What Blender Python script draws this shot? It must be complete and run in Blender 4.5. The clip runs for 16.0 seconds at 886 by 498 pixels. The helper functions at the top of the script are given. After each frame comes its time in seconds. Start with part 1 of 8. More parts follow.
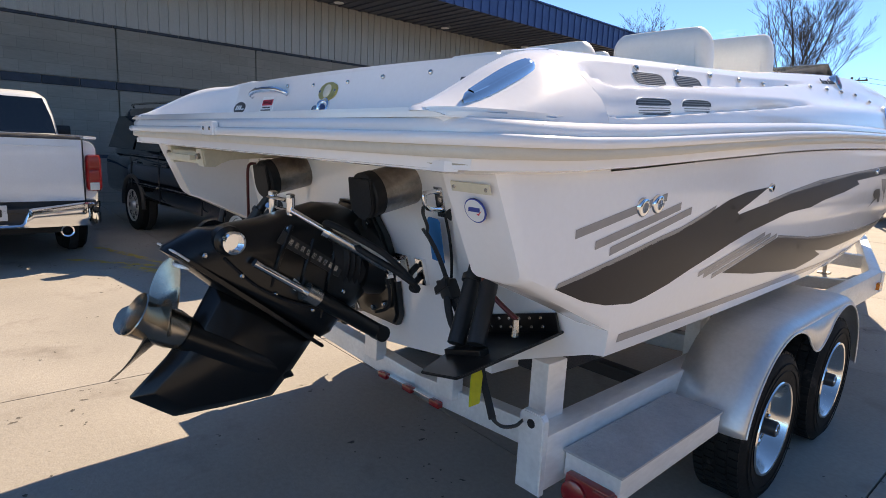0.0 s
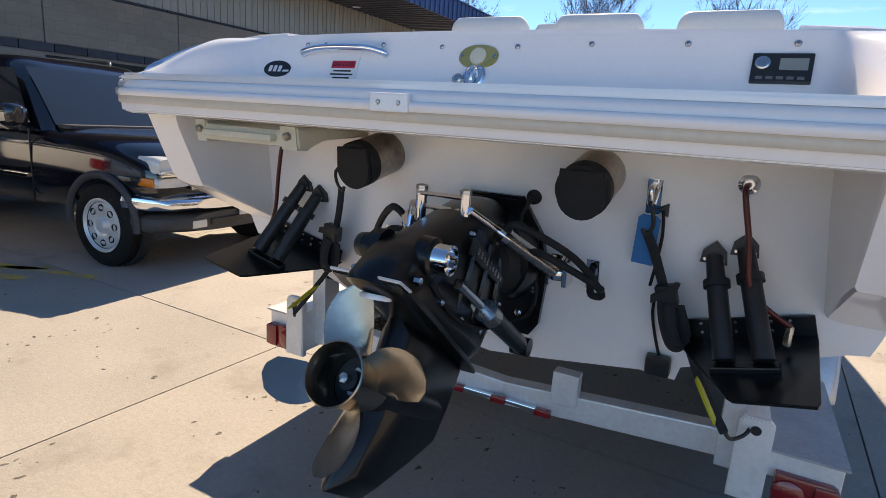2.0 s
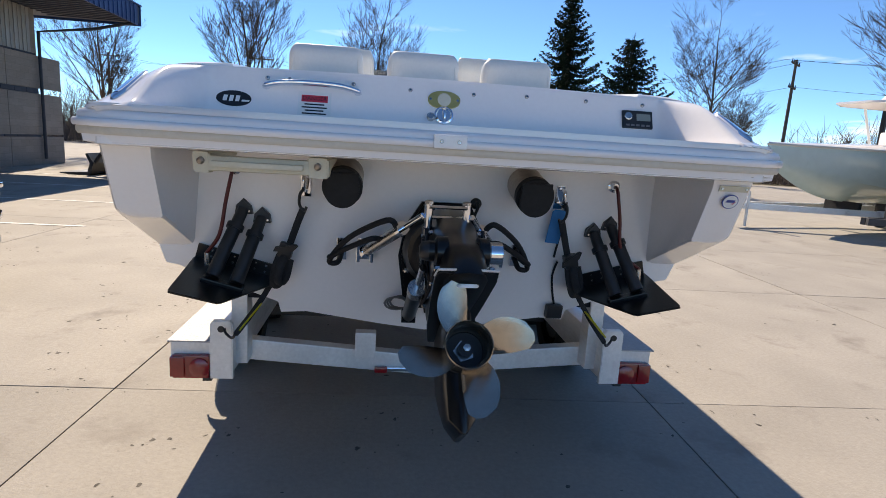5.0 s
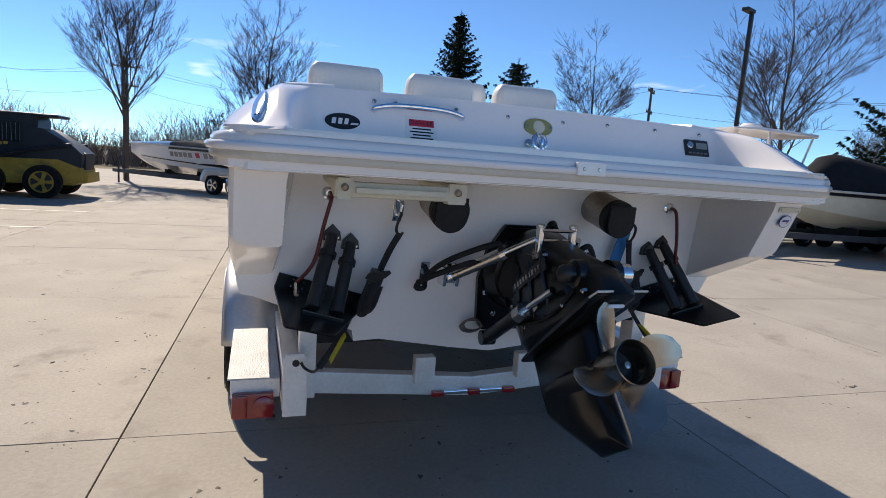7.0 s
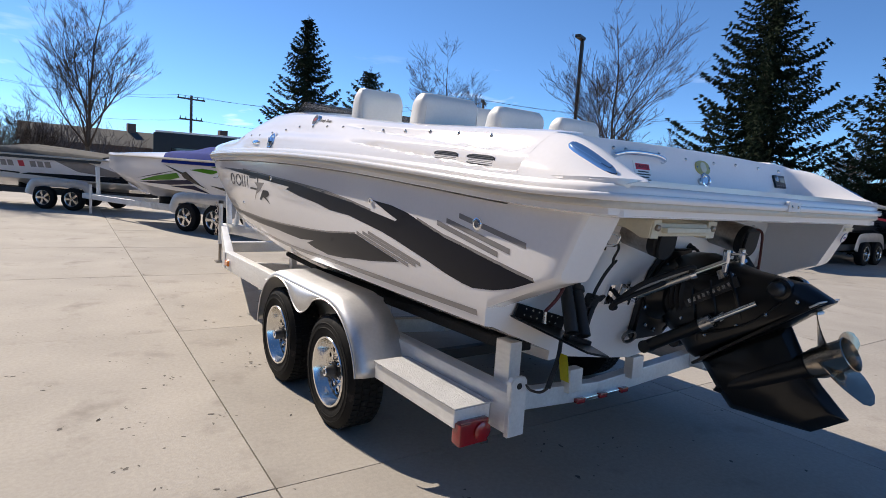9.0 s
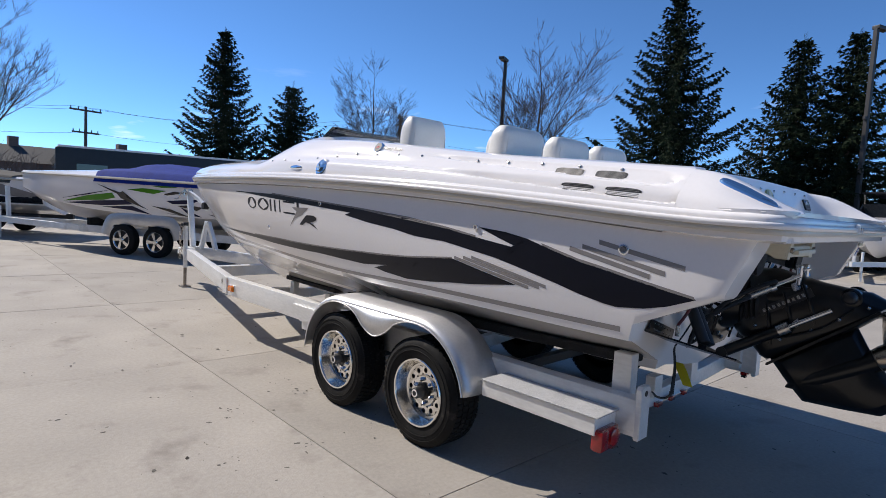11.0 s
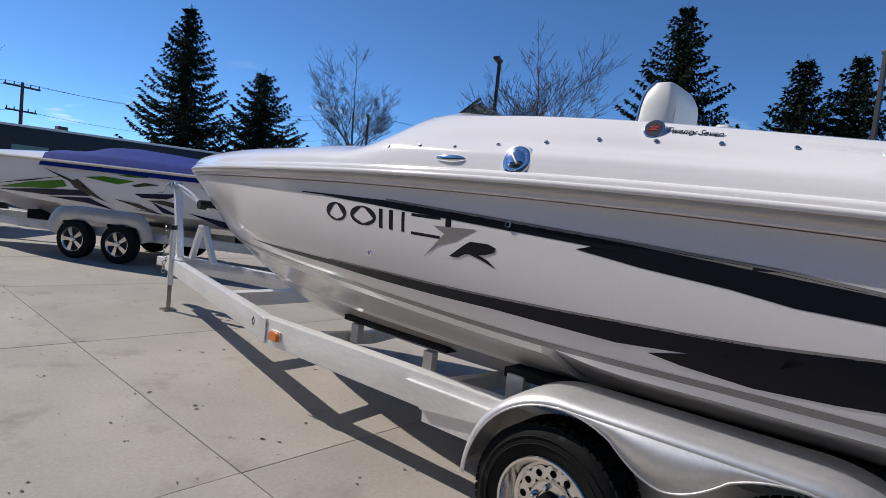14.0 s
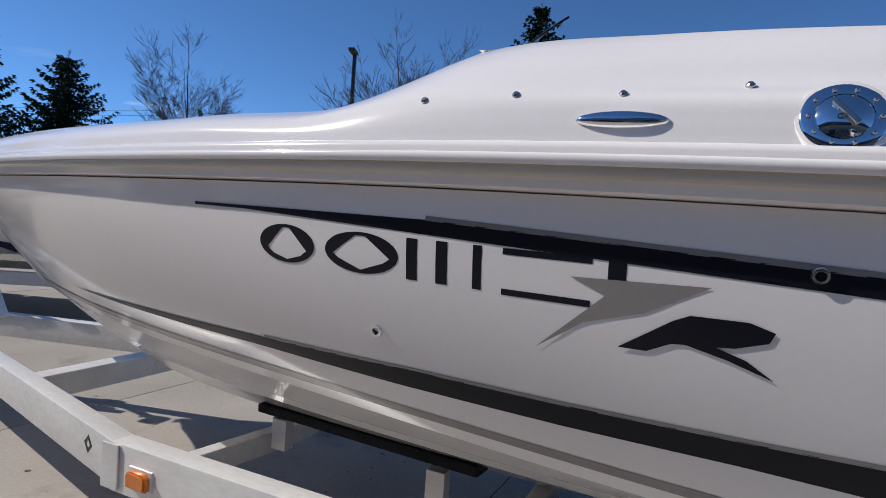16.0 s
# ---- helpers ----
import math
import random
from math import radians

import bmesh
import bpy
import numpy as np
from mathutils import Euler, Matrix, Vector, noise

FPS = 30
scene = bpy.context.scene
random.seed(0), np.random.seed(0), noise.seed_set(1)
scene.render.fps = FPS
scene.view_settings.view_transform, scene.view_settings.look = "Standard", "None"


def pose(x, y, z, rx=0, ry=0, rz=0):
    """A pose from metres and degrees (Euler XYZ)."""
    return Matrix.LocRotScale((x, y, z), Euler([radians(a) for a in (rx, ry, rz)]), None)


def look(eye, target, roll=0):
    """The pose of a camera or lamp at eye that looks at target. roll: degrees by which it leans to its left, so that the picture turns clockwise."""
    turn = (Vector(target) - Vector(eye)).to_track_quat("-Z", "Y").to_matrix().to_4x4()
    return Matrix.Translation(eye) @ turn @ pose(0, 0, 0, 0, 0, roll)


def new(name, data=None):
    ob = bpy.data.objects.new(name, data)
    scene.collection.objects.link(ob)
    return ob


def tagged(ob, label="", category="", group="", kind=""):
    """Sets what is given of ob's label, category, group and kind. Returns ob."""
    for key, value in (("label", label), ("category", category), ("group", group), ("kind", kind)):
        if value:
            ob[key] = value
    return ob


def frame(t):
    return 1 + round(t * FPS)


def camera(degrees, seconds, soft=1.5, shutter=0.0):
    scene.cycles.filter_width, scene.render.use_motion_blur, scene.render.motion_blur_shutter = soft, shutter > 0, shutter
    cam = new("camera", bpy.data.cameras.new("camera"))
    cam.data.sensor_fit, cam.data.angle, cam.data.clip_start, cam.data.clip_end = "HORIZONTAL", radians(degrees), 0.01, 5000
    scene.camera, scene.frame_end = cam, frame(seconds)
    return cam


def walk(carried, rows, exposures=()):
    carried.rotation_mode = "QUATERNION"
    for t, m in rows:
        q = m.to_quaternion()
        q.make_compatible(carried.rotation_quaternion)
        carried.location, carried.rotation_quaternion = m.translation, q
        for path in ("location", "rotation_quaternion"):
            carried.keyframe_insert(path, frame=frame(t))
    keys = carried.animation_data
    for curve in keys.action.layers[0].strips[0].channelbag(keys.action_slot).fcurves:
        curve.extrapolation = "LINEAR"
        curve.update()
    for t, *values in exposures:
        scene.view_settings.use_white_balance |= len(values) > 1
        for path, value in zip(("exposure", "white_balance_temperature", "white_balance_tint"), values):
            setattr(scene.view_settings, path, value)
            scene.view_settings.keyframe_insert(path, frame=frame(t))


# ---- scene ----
cam = camera(76.5, 16.0, soft=0.35)
PATH = [
    (0, (1.912, -1.121, 1.468), (0.459, 0.205, 1.11), 2.8),
    (0.5, (1.571, -1.248, 1.45), (0.147, 0.106, 1.075), 2.9),
    (1, (1.286, -1.353, 1.445), (-0.021, 0.107, 1.047), 3.3),
    (1.5, (1.037, -1.526, 1.462), (-0.076, 0.078, 1.025), 3.7),
    (2, (0.765, -1.576, 1.452), (-0.135, 0.155, 1.015), 3.9),
    (2.5, (0.482, -1.614, 1.463), (-0.176, 0.228, 1.045), 4.4),
    (3, (0.215, -1.751, 1.474), (-0.181, 0.162, 1.046), 4.2),
    (3.5, (-0.002, -1.764, 1.456), (-0.149, 0.184, 1.028), 3.8),
    (4, (-0.121, -1.824, 1.473), (-0.077, 0.13, 1.051), 3.5),
    (4.2, (-0.149, -1.923, 1.486), (-0.048, 0.03, 1.068), 3.4),
    (6.3, (-0.514, -2.333, 1.469), (-0.112, -0.394, 1.19), 4.0),
    (6.5, (-0.659, -2.266, 1.467), (-0.203, -0.34, 1.184), 3.9),
    (7, (-1.035, -2.063, 1.461), (-0.399, -0.189, 1.177), 4.0),
    (7.5, (-1.419, -1.991, 1.466), (-0.563, -0.208, 1.168), 3.9),
    (8, (-1.798, -1.855, 1.457), (-0.788, -0.156, 1.157), 3.8),
    (8.5, (-2.152, -1.615, 1.47), (-1.049, 0.031, 1.201), 3.8),
    (9, (-2.559, -1.507, 1.486), (-1.393, 0.102, 1.259), 3.8),
    (9.2, (-2.698, -1.458, 1.478), (-1.514, 0.139, 1.265), 3.7),
    (11.3, (-3.524, -0.816, 1.494), (-2.072, 0.552, 1.356), 3.4),
    (11.5, (-3.542, -0.695, 1.491), (-2.063, 0.647, 1.368), 3.5),
    (12, (-3.587, -0.33, 1.494), (-2.073, 0.973, 1.39), 3.4),
    (12.5, (-3.492, 0.085, 1.494), (-1.974, 1.384, 1.398), 3.9),
    (13, (-3.41, 0.503, 1.475), (-1.887, 1.795, 1.374), 4.7),
    (13.5, (-3.314, 0.943, 1.465), (-1.797, 2.24, 1.347), 5.5),
    (14, (-3.153, 1.365, 1.469), (-1.623, 2.647, 1.341), 6.0),
    (14.5, (-3.039, 1.782, 1.455), (-1.453, 2.994, 1.336), 6.2),
    (15, (-2.825, 2.201, 1.472), (-1.16, 3.306, 1.37), 5.7),
    (15.5, (-2.609, 2.561, 1.48), (-0.86, 3.527, 1.386), 4.9),
    (16, (-2.305, 2.895, 1.488), (-0.485, 3.722, 1.41), 4.0),
]
walk(cam, [(t, look(eye, target, roll)) for t, eye, target, roll in PATH],
     [(0, 1.02, 8400, 14), (2.5, 1.05, 8550, 14), (4, 0.92, 8050, 13), (6.5, 0.52, 7450, 12), (9, 0.52, 7050, 12), (12, 0.21, 6450, 11), (14, 0.06, 6450, 11), (16, -0.04, 6450, 11)])

# ---- sky, sun, exposure ----
SUN_FROM = Vector((-0.32, 1.1, 1.0)).normalized()
world = bpy.data.worlds.new("sky")
scene.world = world
world.use_nodes = True
wn, wl = world.node_tree.nodes, world.node_tree.links
sky = wn.new("ShaderNodeTexSky")
sky.sky_type = "NISHITA"
sky.sun_disc = False
sky.sun_elevation = math.asin(SUN_FROM.z)
sky.sun_rotation = math.atan2(SUN_FROM.x, SUN_FROM.y)
sky.altitude, sky.air_density, sky.dust_density, sky.ozone_density = 900.0, 0.62, 0.0, 9.0
wn["Background"].inputs["Strength"].default_value = 0.138
# a few small wisps of cloud low over the horizon
tco, sep = wn.new("ShaderNodeTexCoord"), wn.new("ShaderNodeMapping")
sep.inputs["Scale"].default_value = (3.0, 3.0, 16.0)
cl = wn.new("ShaderNodeTexNoise")
cl.inputs["Scale"].default_value, cl.inputs["Detail"].default_value = 1.6, 5.0
cr = wn.new("ShaderNodeValToRGB")
cr.color_ramp.elements[0].position, cr.color_ramp.elements[1].position = 0.64, 0.78
cz = wn.new("ShaderNodeSeparateXYZ")
band = wn.new("ShaderNodeMapRange")
band.inputs["From Min"].default_value, band.inputs["From Max"].default_value = 0.22, 0.10
mulc = wn.new("ShaderNodeMath")
mulc.operation = "MULTIPLY"
mixc = wn.new("ShaderNodeMixRGB")
mixc.inputs["Color2"].default_value = (7.5, 8.0, 8.6, 1)
wl.new(tco.outputs["Generated"], sep.inputs["Vector"])
wl.new(sep.outputs["Vector"], cl.inputs["Vector"])
wl.new(cl.outputs["Fac"], cr.inputs["Fac"])
wl.new(tco.outputs["Generated"], cz.inputs["Vector"])
wl.new(cz.outputs["Z"], band.inputs["Value"])
wl.new(cr.outputs["Color"], mulc.inputs[0])
wl.new(band.outputs["Result"], mulc.inputs[1])
wl.new(mulc.outputs["Value"], mixc.inputs["Fac"])
tint = wn.new("ShaderNodeMixRGB")
tint.blend_type = "MULTIPLY"
tint.inputs["Fac"].default_value, tint.inputs["Color2"].default_value = 1.0, (0.84, 1.0, 1.0, 1)
wl.new(sky.outputs["Color"], tint.inputs["Color1"])
wl.new(tint.outputs["Color"], mixc.inputs["Color1"])
wl.new(mixc.outputs["Color"], wn["Background"].inputs["Color"])

sun = new("sun", bpy.data.lights.new("sun", "SUN"))
sun.data.energy, sun.data.angle, sun.data.color = 4.15, radians(0.53), (1.0, 0.945, 0.865)
sun.matrix_world = look(SUN_FROM * 60, (0, 0, 0))
scene.view_settings.exposure = 0.0


# ---- materials ----
def material(name, color, rough=0.5, metal=0.0, coat=0.0, vary=0.12, scale=6.0, fine=60.0, bump=0.05, bump_scale=200.0,
             stain=None, stain_at=(0.55, 0.75), stain_scale=2.5, stretch=(1, 1, 1), island=0.0, obj=0.0):
    """A surface with grain at two scales, optional stains with a shape of their own, and fine relief."""
    m = bpy.data.materials.new(name)
    m.use_nodes = True
    n, l = m.node_tree.nodes, m.node_tree.links
    b = n["Principled BSDF"]
    b.inputs["Roughness"].default_value, b.inputs["Metallic"].default_value = rough, metal
    b.inputs["Coat Weight"].default_value, b.inputs["Coat Roughness"].default_value = coat, 0.04
    co, mp = n.new("ShaderNodeTexCoord"), n.new("ShaderNodeMapping")
    mp.inputs["Scale"].default_value = stretch
    l.new(co.outputs["Object"], mp.inputs["Vector"])
    value = None
    for sc, amount in ((scale, vary), (fine, vary * 0.7)):
        t = n.new("ShaderNodeTexNoise")
        t.inputs["Scale"].default_value, t.inputs["Detail"].default_value = sc, 4.0
        l.new(mp.outputs["Vector"], t.inputs["Vector"])
        r = n.new("ShaderNodeMapRange")
        r.inputs["From Min"].default_value, r.inputs["From Max"].default_value = 0.25, 0.75
        r.inputs["To Min"].default_value, r.inputs["To Max"].default_value = 1 - amount, 1 + amount
        l.new(t.outputs["Fac"], r.inputs["Value"])
        if value is None:
            value = r.outputs["Result"]
        else:
            mm = n.new("ShaderNodeMath")
            mm.operation = "MULTIPLY"
            l.new(value, mm.inputs[0]), l.new(r.outputs["Result"], mm.inputs[1])
            value = mm.outputs["Value"]
    for source, amount in (("island", island), ("object", obj)):
        if amount:
            g = n.new("ShaderNodeNewGeometry" if source == "island" else "ShaderNodeObjectInfo")
            r = n.new("ShaderNodeMapRange")
            r.inputs["To Min"].default_value, r.inputs["To Max"].default_value = 1 - amount, 1 + amount
            l.new(g.outputs["Random Per Island" if source == "island" else "Random"], r.inputs["Value"])
            mm = n.new("ShaderNodeMath")
            mm.operation = "MULTIPLY"
            l.new(value, mm.inputs[0]), l.new(r.outputs["Result"], mm.inputs[1])
            value = mm.outputs["Value"]
    tint = n.new("ShaderNodeVectorMath")
    tint.operation = "SCALE"
    tint.inputs[0].default_value = color[:3]
    l.new(value, tint.inputs["Scale"])
    out = tint.outputs["Vector"]
    if stain:
        t = n.new("ShaderNodeTexNoise")
        t.inputs["Scale"].default_value, t.inputs["Detail"].default_value = stain_scale, 6.0
        t.inputs["Roughness"].default_value = 0.65
        l.new(mp.outputs["Vector"], t.inputs["Vector"])
        r = n.new("ShaderNodeValToRGB")
        r.color_ramp.elements[0].position, r.color_ramp.elements[1].position = stain_at
        l.new(t.outputs["Fac"], r.inputs["Fac"])
        mx = n.new("ShaderNodeMixRGB")
        mx.inputs["Color2"].default_value = (*stain, 1)
        l.new(r.outputs["Color"], mx.inputs["Fac"]), l.new(out, mx.inputs["Color1"])
        out = mx.outputs["Color"]
    l.new(out, b.inputs["Base Color"])
    if bump:
        t = n.new("ShaderNodeTexNoise")
        t.inputs["Scale"].default_value, t.inputs["Detail"].default_value = bump_scale, 3.0
        l.new(mp.outputs["Vector"], t.inputs["Vector"])
        bp = n.new("ShaderNodeBump")
        bp.inputs["Strength"].default_value, bp.inputs["Distance"].default_value = bump, 0.01
        l.new(t.outputs["Fac"], bp.inputs["Height"]), l.new(bp.outputs["Normal"], b.inputs["Normal"])
    return m


def glass(name, color, rough=0.02, alpha=1.0):
    m = bpy.data.materials.new(name)
    m.use_nodes = True
    b = m.node_tree.nodes["Principled BSDF"]
    b.inputs["Base Color"].default_value = (*color, 1)
    b.inputs["Roughness"].default_value, b.inputs["Transmission Weight"].default_value = rough, alpha
    return m


GEL = material("white_gelcoat", (0.905, 0.868, 0.845), 0.13, coat=0.25, vary=0.02, scale=1.5, bump=0.0)
RUB = material("cream_rub_rail", (0.66, 0.60, 0.50), 0.35, vary=0.05, stretch=(8, 0.6, 8))
RUB_TAN = material("tan_pinstripe", (0.42, 0.36, 0.26), 0.35, vary=0.1)
STRIPE = material("navy_black_graphic", (0.009, 0.010, 0.017), 0.34, coat=0.0, vary=0.1, bump=0)
STRIPE.node_tree.nodes["Principled BSDF"].inputs["Specular IOR Level"].default_value = 0.22
STRIPE_GREY = material("silver_grey_graphic", (0.30, 0.28, 0.27), 0.25, coat=0.2, metal=0.1, vary=0.06, bump=0)
VINYL = material("white_marine_vinyl", (0.74, 0.73, 0.69), 0.42, vary=0.04, bump=0.12, bump_scale=260)
CREAM = material("aged_cream_plastic", (0.66, 0.61, 0.47), 0.45, vary=0.07)
CHROME = material("chrome", (0.82, 0.83, 0.85), 0.07, metal=1.0, vary=0.03, bump=0.0)
STEEL = material("brushed_steel", (0.55, 0.53, 0.50), 0.27, metal=1.0, vary=0.14, stretch=(1, 12, 1))
PIPE = material("heat_stained_steel", (0.36, 0.32, 0.28), 0.32, metal=1.0, vary=0.25, scale=14, stain=(0.16, 0.13, 0.11), stain_at=(0.48, 0.7), stain_scale=7)
PROP = material("polished_prop_steel", (0.44, 0.385, 0.32), 0.27, metal=1.0, vary=0.12, scale=20, bump=0.02, stain=(0.30, 0.27, 0.23), stain_at=(0.55, 0.8), stain_scale=9)
DRIVE = material("gloss_black_drive_paint", (0.007, 0.007, 0.0075), 0.28, coat=0.15, vary=0.2, bump=0.03, bump_scale=120)
RUBBER = material("black_rubber", (0.018, 0.018, 0.019), 0.6, vary=0.2, bump=0.1, bump_scale=150)
TYRE = material("worn_tyre_rubber", (0.016, 0.0155, 0.015), 0.7, vary=0.25, bump=0.15, bump_scale=120, stain=(0.09, 0.08, 0.07), stain_at=(0.6, 0.85), stain_scale=9)
PLASTIC = material("black_plastic", (0.02, 0.02, 0.021), 0.42, vary=0.15)
WEB = material("black_webbing", (0.02, 0.02, 0.022), 0.85, vary=0.3, bump=0.4, bump_scale=400)
ALU = material("mill_aluminium", (0.78, 0.775, 0.76), 0.38, metal=0.35, vary=0.10, scale=5, bump=0.05, stretch=(1, 0.3, 1), stain=(0.42, 0.40, 0.37), stain_at=(0.58, 0.8))
ALU_BRIGHT = material("bright_fender_aluminium", (0.66, 0.655, 0.65), 0.42, metal=0.7, vary=0.08, scale=8, bump=0.06)
TREAD = material("grip_step_tread", (0.46, 0.46, 0.465), 0.6, metal=0.3, vary=0.12, bump=0.7, bump_scale=140)
WHEEL = material("polished_wheel_alloy", (0.80, 0.78, 0.74), 0.13, metal=1.0, vary=0.06)
CARPET = material("black_bunk_carpet", (0.016, 0.016, 0.018), 0.95, vary=0.3, bump=0.6, bump_scale=300)
RED_LENS = material("red_lamp_lens", (0.28, 0.006, 0.008), 0.12, coat=0.8, vary=0.1, bump=0.15, bump_scale=180)
AMBER = material("amber_lamp_lens", (0.75, 0.20, 0.01), 0.15, coat=0.8, vary=0.1, bump=0.15, bump_scale=180)
RED_HOSE = material("dark_red_hose", (0.10, 0.012, 0.012), 0.35, vary=0.2)
BLUE_TAG = material("blue_card", (0.01, 0.17, 0.42), 0.6, vary=0.05)
YELLOW = material("yellow_tag", (0.62, 0.55, 0.02), 0.5, vary=0.12)
LABEL_RED = material("red_print", (0.62, 0.03, 0.06), 0.4, vary=0.04, bump=0)
LABEL_WHITE = material("white_label", (0.78, 0.78, 0.76), 0.4, vary=0.03, bump=0)
INK = material("black_print", (0.012, 0.012, 0.014), 0.4, vary=0.1, bump=0)
BLUE_INK = material("blue_print", (0.03, 0.06, 0.30), 0.4, vary=0.1, bump=0)
GOLD = material("brass_yellow_plate", (0.55, 0.45, 0.16), 0.3, metal=0.6, vary=0.1)
LCD = material("grey_display", (0.25, 0.28, 0.25), 0.2, vary=0.05, bump=0)
MESH = material("vent_louvre_grey", (0.20, 0.19, 0.18), 0.4, metal=0.3, vary=0.1)
CONCRETE = material("sunlit_concrete", (0.345, 0.312, 0.27), 0.85, vary=0.13, scale=1.1, fine=40, bump=0.22, bump_scale=90,
                    stain=(0.235, 0.205, 0.175), stain_at=(0.56, 0.74), stain_scale=1.7, obj=0.05)
SOIL = material("joint_filler", (0.07, 0.06, 0.05), 0.95, vary=0.3)
PIT = material("dark_concrete_pit", (0.12, 0.105, 0.09), 0.95, vary=0.4, scale=30)
LINE_WHITE = material("worn_white_line_paint", (0.66, 0.65, 0.62), 0.7, vary=0.2, stain=(0.42, 0.38, 0.33), stain_at=(0.5, 0.62), stain_scale=9)
LINE_YELLOW = material("worn_yellow_line_paint", (0.55, 0.38, 0.06), 0.7, vary=0.2, stain=(0.36, 0.30, 0.23), stain_at=(0.45, 0.55), stain_scale=8)


for m, level in ((STRIPE, 0.22), (STRIPE_GREY, 0.3), (DRIVE, 0.35), (RUBBER, 0.25)):
    m.node_tree.nodes["Principled BSDF"].inputs["Specular IOR Level"].default_value = level


# ---- building blocks for meshes ----
def empty(name, at=(0, 0, 0), turn=0, label="", category="", group="", kind=""):
    ob = new(name)
    ob.empty_display_size = 0.1
    ob.matrix_world = pose(*at, 0, 0, turn)
    return tagged(ob, label, category, group, kind)


def part(name, bm, mat, parent=None, label="", smooth=0.0):
    """Links a bmesh as one mesh object under a thing or a part, in its parent's frame."""
    me = bpy.data.meshes.new(name)
    bmesh.ops.recalc_face_normals(bm, faces=bm.faces)
    bm.to_mesh(me)
    bm.free()
    for one in mat if isinstance(mat, (list, tuple)) else [mat]:
        me.materials.append(one)
    if smooth:
        me.shade_smooth()
        me.set_sharp_from_angle(angle=radians(smooth))
    ob = new(name, me)
    ob.parent = parent
    return tagged(ob, label)


def alone(name, bm, mat, label, category, group="", kind="", smooth=0.0):
    return tagged(part(name, bm, mat, None, label, smooth), label, category, group, kind)


def box(bm, x0, x1, y0, y1, z0, z1, bevel=0.0, m=None):
    g = bmesh.ops.create_cube(bm, size=1, matrix=Matrix.LocRotScale(((x0 + x1) / 2, (y0 + y1) / 2, (z0 + z1) / 2), None, (abs(x1 - x0), abs(y1 - y0), abs(z1 - z0))))
    vs = g["verts"]
    if bevel:
        es = list({e for v in vs for e in v.link_edges})
        r = bmesh.ops.bevel(bm, geom=es, offset=bevel, segments=2, affect="EDGES", profile=0.6)
        vs = list({v for f in r["faces"] for v in f.verts} | {v for v in vs if v.is_valid})
    if m is not None:
        bmesh.ops.transform(bm, matrix=m, verts=[v for v in vs if v.is_valid])
    return bm


def B(x0, x1, y0, y1, z0, z1, bevel=0.0, m=None):
    return box(bmesh.new(), x0, x1, y0, y1, z0, z1, bevel, m)


def ring(bm, c, u, v, ru, rv, seg):
    return [bm.verts.new(c + u * (ru * math.cos(2 * math.pi * k / seg)) + v * (rv * math.sin(2 * math.pi * k / seg))) for k in range(seg)]


def bridge(bm, a, b):
    n = len(a)
    for k in range(n):
        bm.faces.new((a[k], a[(k + 1) % n], b[(k + 1) % n], b[k]))


def frame_of(d):
    d = Vector(d).normalized()
    u = d.cross(Vector((0, 0, 1)) if abs(d.z) < 0.9 else Vector((1, 0, 0))).normalized()
    return u, d.cross(u)


def lathe(bm, origin, axis, profile, seg=24, close=True):
    """Turns (along, radius) pairs round an axis."""
    d = Vector(axis).normalized()
    u, v = frame_of(d)
    rings = [ring(bm, Vector(origin) + d * a, u, v, max(r, 1e-4), max(r, 1e-4), seg) for a, r in profile]
    for a, b in zip(rings, rings[1:]):
        bridge(bm, a, b)
    if close:
        bm.faces.new(rings[0][::-1]), bm.faces.new(rings[-1])
    return bm


def cyl(bm, a, b, r0, r1=None, seg=14):
    a, b = Vector(a), Vector(b)
    return lathe(bm, a, b - a, [(0, r0), ((b - a).length, r0 if r1 is None else r1)], seg)


def C(a, b, r0, r1=None, seg=14):
    return cyl(bmesh.new(), a, b, r0, r1, seg)


def smooth_path(pts, steps=6):
    pts = [Vector(p) for p in pts]
    out = []
    for k in range(len(pts) - 1):
        p0, p1, p2, p3 = pts[max(k - 1, 0)], pts[k], pts[k + 1], pts[min(k + 2, len(pts) - 1)]
        for s in range(steps):
            t = s / steps
            out.append(0.5 * ((2 * p1) + (p2 - p0) * t + (2 * p0 - 5 * p1 + 4 * p2 - p3) * t * t + (3 * p1 - p0 - 3 * p2 + p3) * t ** 3))
    return out + [pts[-1]]


def sweep(bm, pts, ru, rv=None, seg=8, soft=True, up=None):
    """A round or flat tube along a path."""
    pts = smooth_path(pts) if soft else [Vector(p) for p in pts]
    rv = ru if rv is None else rv
    rings, u = [], None
    for k, p in enumerate(pts):
        d = (pts[min(k + 1, len(pts) - 1)] - pts[max(k - 1, 0)]).normalized()
        if up is not None:
            u = Vector(up).cross(d).normalized()
        elif u is None:
            u = frame_of(d)[0]
        else:
            u = (u - d * u.dot(d)).normalized()
        rings.append(ring(bm, p, u, d.cross(u), ru, rv, seg))
    for a, b in zip(rings, rings[1:]):
        bridge(bm, a, b)
    bm.faces.new(rings[0][::-1]), bm.faces.new(rings[-1])
    return bm


